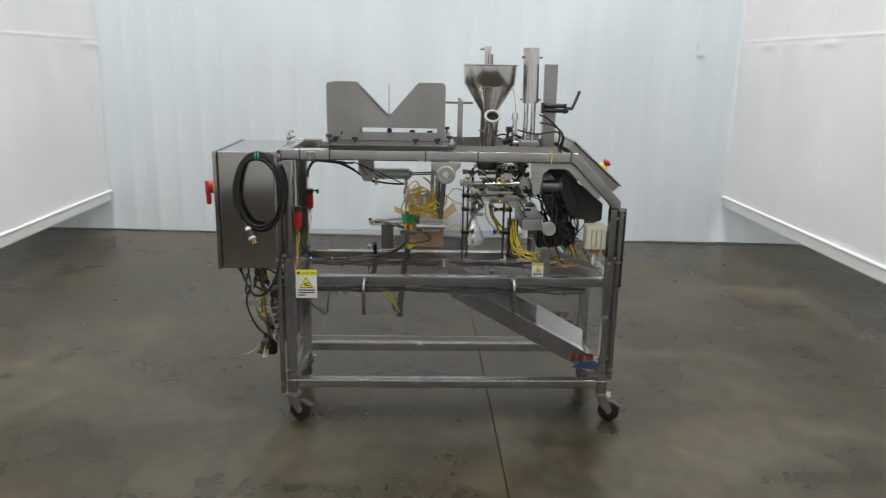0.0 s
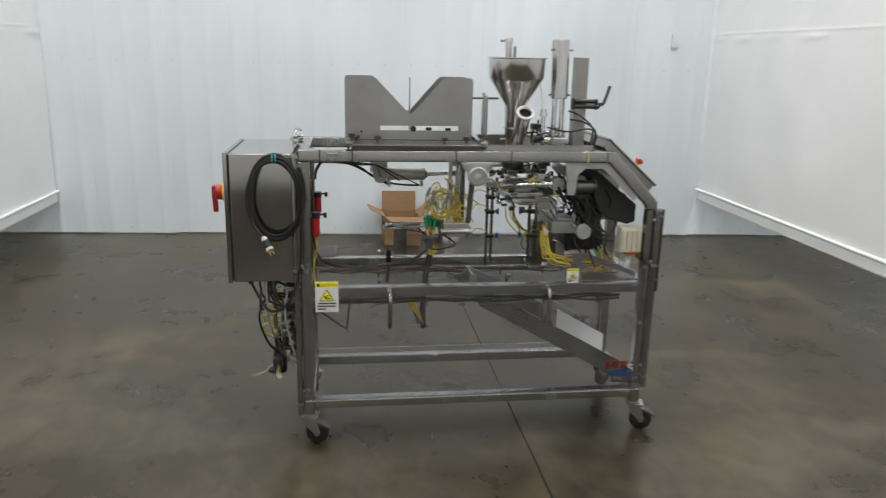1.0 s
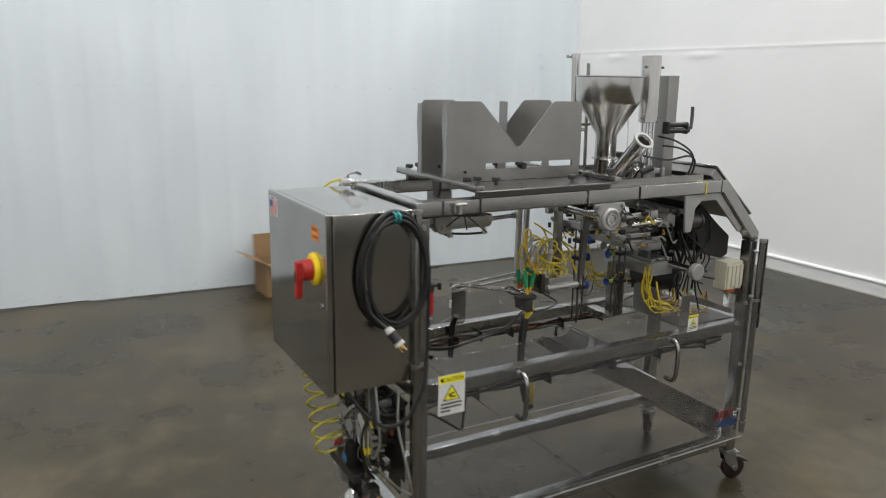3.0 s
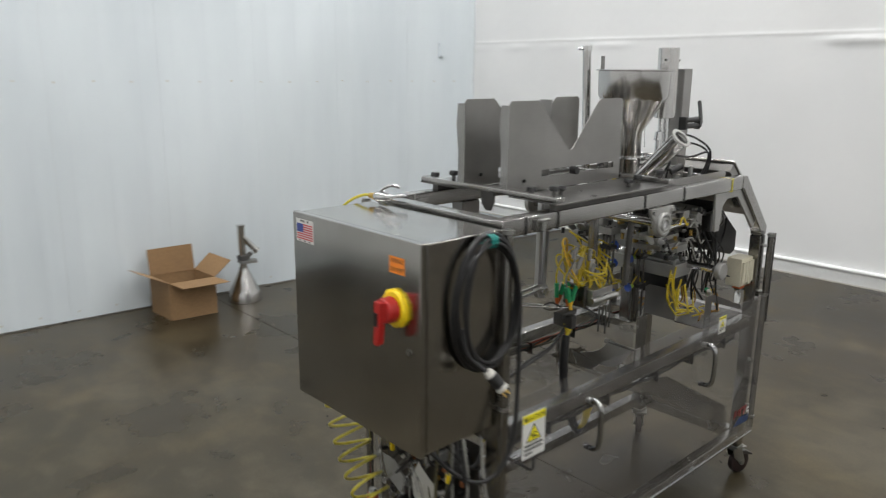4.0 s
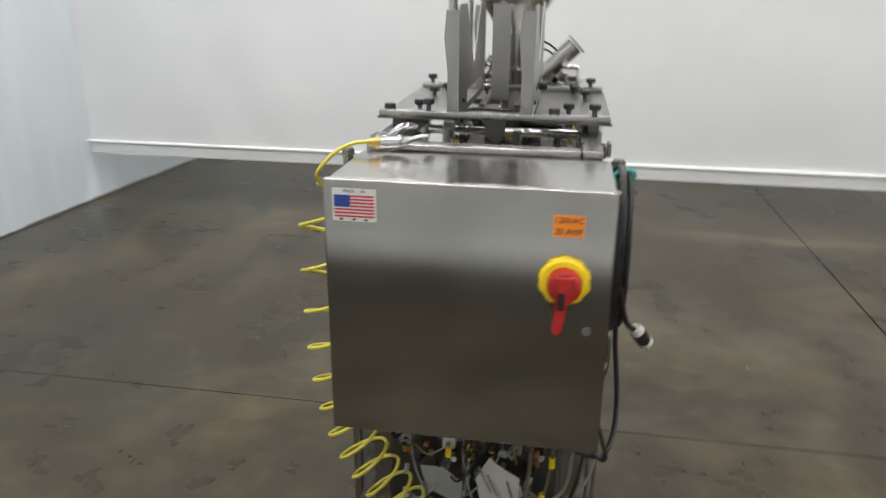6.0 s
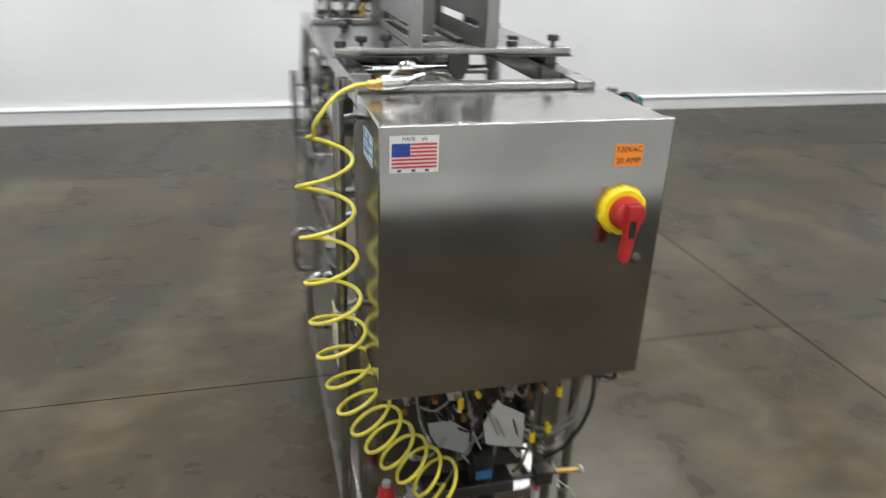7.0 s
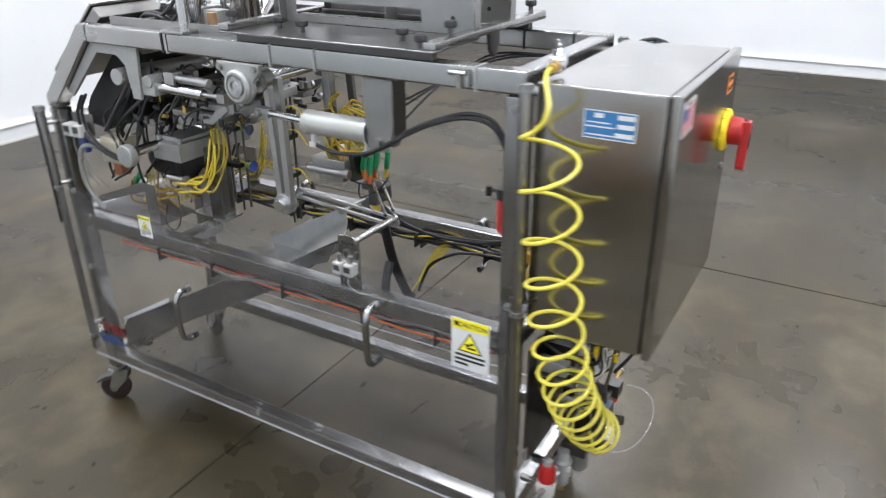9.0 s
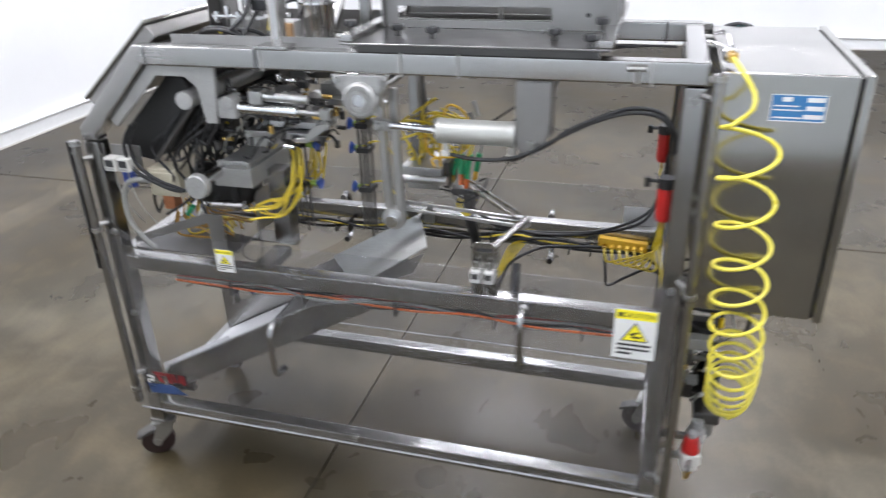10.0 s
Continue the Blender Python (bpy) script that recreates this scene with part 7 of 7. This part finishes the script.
    for k in range(9):
        a = radians(-40 + k * 32)
        bxm(b, (0.006, 0.0012, 0.0006), m @ pose(0.023 * math.cos(a), 0.023 * math.sin(a), 0.0214, 0, 0, math.degrees(a)))
    part("needle_and_ticks", b, INK, ga)
    b = B()
    lathe(b, [(0.003, 0.0), (0.012, 0.0), (0.016, 0.01), (0.016, 0.04), (0.003, 0.04)], Matrix.Translation((-0.145, 0.17, 0.345)) @ Matrix.Rotation(radians(-80), 4, "Y"), 18)
    part("small_bowl", b, DARK_STEEL, g, "small metal bowl")
    b = B()
    cyl(b, (-0.13, 0.20, 0.42), (-0.12, 0.06, 0.415), 0.008, n=12)
    bx(b, -0.15, -0.105, 0.08, 0.13, 0.395, 0.44)
    part("pipe", b, DARK_STEEL, g, "", 0.002)
    b = B()
    cyl(b, (-0.128, 0.118, 0.372), (-0.14, 0.126, 0.392), 0.011, n=12)
    part("red_cap", b, RED, g)
    b = B()
    cyl(b, (-0.128, 0.12, 0.335), (-0.128, 0.12, 0.396), 0.012, n=14)
    part("check_valve", b, WHITE_PL, g, "small pale check valve", 0.001, 1)
    b = B()
    cyl(b, (-0.12, 0.06, 0.414), (-0.111, -0.02, 0.40), 0.0065, n=10)
    part("brass_nipple", b, BRASS, g, "brass nipple")
    b = B()
    lathe(b, [(0.004, -0.004), (0.012, -0.004), (0.012, 0.004), (0.004, 0.004)], along((-0.111, -0.015, 0.40), (-0.109, -0.03, 0.398)), 16, close=True)
    part("white_ring", b, WHITE_PL, g)
    b = B()
    pts = [(-0.135, 0.1, 0.43), (-0.19, 0.04, 0.40), (-0.24, 0.05, 0.375), (-0.262, 0.12, 0.345), (-0.245, 0.21, 0.315), (-0.2, 0.27, 0.305), (-0.15, 0.29, 0.325)]
    sweep(b, pts, 0.0025, 8, 8)
    part("clear_loop", b, TUBE_CLEAR, g, "loop of clear tubing")
    b = B()
    bx(b, -0.004, 0.0, 0.12, 0.5, 0.36, 0.45)
    part("wall_plate", b, DARK_STEEL, g)

    v = thing("shutoff_valve", (-0.08, 0.546, 0.27), "red topped air shutoff valve on a square white body", "valve")
    m = pose(-0.082, 0.546, 0)
    for nm, prof, mat in (("knob", [(0.003, 0.418), (0.013, 0.418), (0.0135, 0.422), (0.012, 0.434), (0.003, 0.436)], GREY_PL),
                          ("red_ring", [(0.003, 0.366), (0.025, 0.366), (0.026, 0.372), (0.0215, 0.408), (0.0175, 0.417), (0.003, 0.419)], RED),
                          ("tail", [(0.003, 0.262), (0.007, 0.262), (0.008, 0.28), (0.012, 0.284), (0.013, 0.303), (0.003, 0.303)], BRASS)):
        b = B()
        lathe(b, prof, m, 24)
        part(nm, b, mat, v)
    b = B()
    bxm(b, (0.052, 0.052, 0.036), pose(-0.082, 0.546, 0.346, 0, 0, 14))
    bxm(b, (0.040, 0.040, 0.026), pose(-0.082, 0.546, 0.315, 0, 0, 14))
    part("square_body", b, WHITE_PL, v, "square white valve body", 0.004)
    b = B()
    cyl(b, (-0.086, 0.52, 0.345), (-0.10, 0.478, 0.36), 0.010, n=12)
    cyl(b, (-0.082, 0.57, 0.346), (-0.078, 0.60, 0.348), 0.009, n=12)
    cyl(b, (-0.078, 0.60, 0.348), (-0.076, 0.618, 0.349), 0.005, n=10)
    part("pipe", b, ZINC, v)
    b = B()
    bx(b, -0.06, -0.004, 0.537, 0.555, 0.335, 0.35)
    part("arm", b, ZINC, v, "", 0.002)
    s = thing("silencer_unit", (-0.1, 0.47, 0.29), "pale air lubricator with a brass drain", "lubricator")
    b = B()
    lathe(b, [(0.003, 0.30), (0.016, 0.30), (0.021, 0.308), (0.021, 0.345), (0.026, 0.35), (0.026, 0.385), (0.019, 0.392), (0.017, 0.42), (0.003, 0.422)], pose(-0.1, 0.470, 0), 22)
    part("body", b, GREY_PL, s)
    b = B()
    bxm(b, (0.046, 0.046, 0.018), pose(-0.1, 0.470, 0.368, 0, 0, 20))
    part("collar", b, WHITE_PL, s, "", 0.003)
    b = B()
    cyl(b, (-0.1, 0.470, 0.275), (-0.1, 0.470, 0.302), 0.008, n=12)
    part("drain", b, BRASS, s)
    b = B()
    lathe(b, [(0.003, 0.285), (0.007, 0.285), (0.009, 0.29), (0.009, 0.315), (0.003, 0.318)], pose(-0.105, 0.415, 0), 14)
    cyl(b, (-0.105, 0.445, 0.352), (-0.105, 0.40, 0.352), 0.011, n=14)
    cyl(b, (-0.105, 0.415, 0.315), (-0.105, 0.415, 0.352), 0.008, n=12)
    part("elbow", b, CREAM, s, "cream elbow fitting")
    b = B()
    bx(b, -0.09, -0.004, 0.462, 0.478, 0.345, 0.365)
    part("arm", b, ZINC, s, "", 0.002)


air_preparation()


# ---- things by the wall ----
def cardboard_box():
    o = thing("cardboard_box", (0.79, 4.13, 0), "open brown cardboard box with raised flaps by the wall", "box")
    P, U, V = Vector((0.618, 4.07, 0)), Vector((0.36, -0.035, 0)), Vector((-0.02, 0.335, 0))
    h = 0.30
    def panel(name, q, mat, thick=0.004):
        b = B()
        n = (q[1] - q[0]).cross(q[3] - q[0]).normalized() * thick
        v = [b.verts.new(p) for p in q] + [b.verts.new(p + n) for p in q]
        b.faces.new(v[:4])
        b.faces.new(v[7:3:-1])
        for i in range(4):
            b.faces.new((v[i], v[i + 4], v[(i + 1) % 4 + 4], v[(i + 1) % 4]))
        part(name, b, mat, o)
    Z = Vector((0, 0, h))
    z0 = Vector((0, 0, 0.002))
    a, b_, c, d = P + z0, P + U + z0, P + U + V + z0, P + V + z0
    panel("wall", [a, b_, b_ + Z, a + Z], CARD)
    panel("wall", [b_, c, c + Z, b_ + Z], CARD)
    panel("wall", [c, d, d + Z, c + Z], CARD)
    panel("wall", [d, a, a + Z, d + Z], CARD)
    panel("bottom", [a, b_, c, d], CARD_IN)
    up = Vector((0, 0, 1))
    # flaps: rear up, front folded out, left and right spread
    panel("flap", [d + Z, c + Z, c + Z + Vector((0.0, 0.03, 0.215)), d + Z + Vector((0.0, 0.03, 0.21))], CARD_IN)
    panel("flap", [b_ + Z, a + Z, a + Z + Vector((0.04, -0.165, -0.015)), b_ + Z + Vector((0.045, -0.165, -0.015))], CARD_IN)
    panel("flap", [c + Z, b_ + Z, b_ + Z + Vector((0.145, 0.0, 0.115)), c + Z + Vector((0.14, 0.0, 0.12))], CARD_IN)
    panel("flap", [a + Z, d + Z, d + Z + Vector((-0.165, 0, 0.075)), a + Z + Vector((-0.165, 0, 0.085))], CARD)
    t = B()
    m = (a + b_) / 2
    bxm(t, (0.05, 0.001, 0.06), Matrix.Translation(m + Vector((0, -0.006, 0.25))) @ Matrix.Rotation(radians(-3), 4, "Z"))
    part("tape", t, CARD_IN, o)


cardboard_box()


def spare_funnel():
    o = thing("spare_funnel", (1.315, 4.14, 0), "upturned polished steel funnel with a branch pipe on the floor", "funnel")
    m = pose(1.315, 4.14, 0)
    b = B()
    lathe(b, [(0.135, 0.0), (0.138, 0.004), (0.132, 0.07), (0.122, 0.10), (0.045, 0.265), (0.04, 0.29), (0.036, 0.29), (0.04, 0.262), (0.117, 0.098), (0.128, 0.0)], m, 36, close=True)
    part("cone", b, POLISHED, o)
    b = B()
    cyl(b, (1.315, 4.14, 0.285), (1.308, 4.14, 0.655), 0.03, n=22)
    part("neck", b, POLISHED, o, "straight neck pipe")
    b = B()
    slab(b, [(1.27, 4.08), (1.40, 4.05), (1.43, 4.13), (1.37, 4.17), (1.28, 4.18)], "z", 0.335, 0.355)
    part("valve_flange", b, STEEL_SHEET, o, "flat valve flange", 0.003)
    b = B()
    bx(b, 1.275, 1.36, 4.10, 4.17, 0.357, 0.40)
    cyl(b, (1.36, 4.13, 0.39), (1.385, 4.12, 0.415), 0.02, n=14)
    part("valve_head", b, DARK_STEEL, o, "", 0.005)
    b = B()
    cyl(b, (1.315, 4.135, 0.56), (1.42, 4.10, 0.43), 0.026, n=20)
    cyl(b, (1.417, 4.101, 0.433), (1.425, 4.098, 0.424), 0.033, n=20)
    part("branch_pipe", b, POLISHED, o, "slanted branch pipe")
    b = B()
    cyl(b, (1.308, 4.14, 0.648), (1.308, 4.14, 0.66), 0.036, n=22)
    part("rim", b, CHROME, o)
    o.location.y += 0.06


spare_funnel()


def wall_outlet():
    b = B()
    m = ROOM @ pose(3.72, -0.010, 2.07)
    o = thing("wall_outlet", m.translation, "white electrical outlet box on the ribbed wall", "outlet")
    o.matrix_basis = m
    def op(nm, bm, mat, bevel):
        ob = new(nm, mesh_of(nm, bm, mat, bevel))
        ob.parent = o
    bx(b, -0.036, 0.036, -0.022, 0.016, 0.0, 0.14)
    op("box", b, WALL, 0)
    b = B()
    bx(b, -0.031, 0.031, -0.026, -0.022, 0.006, 0.134)
    op("cover", b, WALL, 0)
    b = B()
    bx(b, -0.014, 0.014, -0.029, -0.026, 0.035, 0.105)
    op("switch", b, WALL, 0)


wall_outlet()
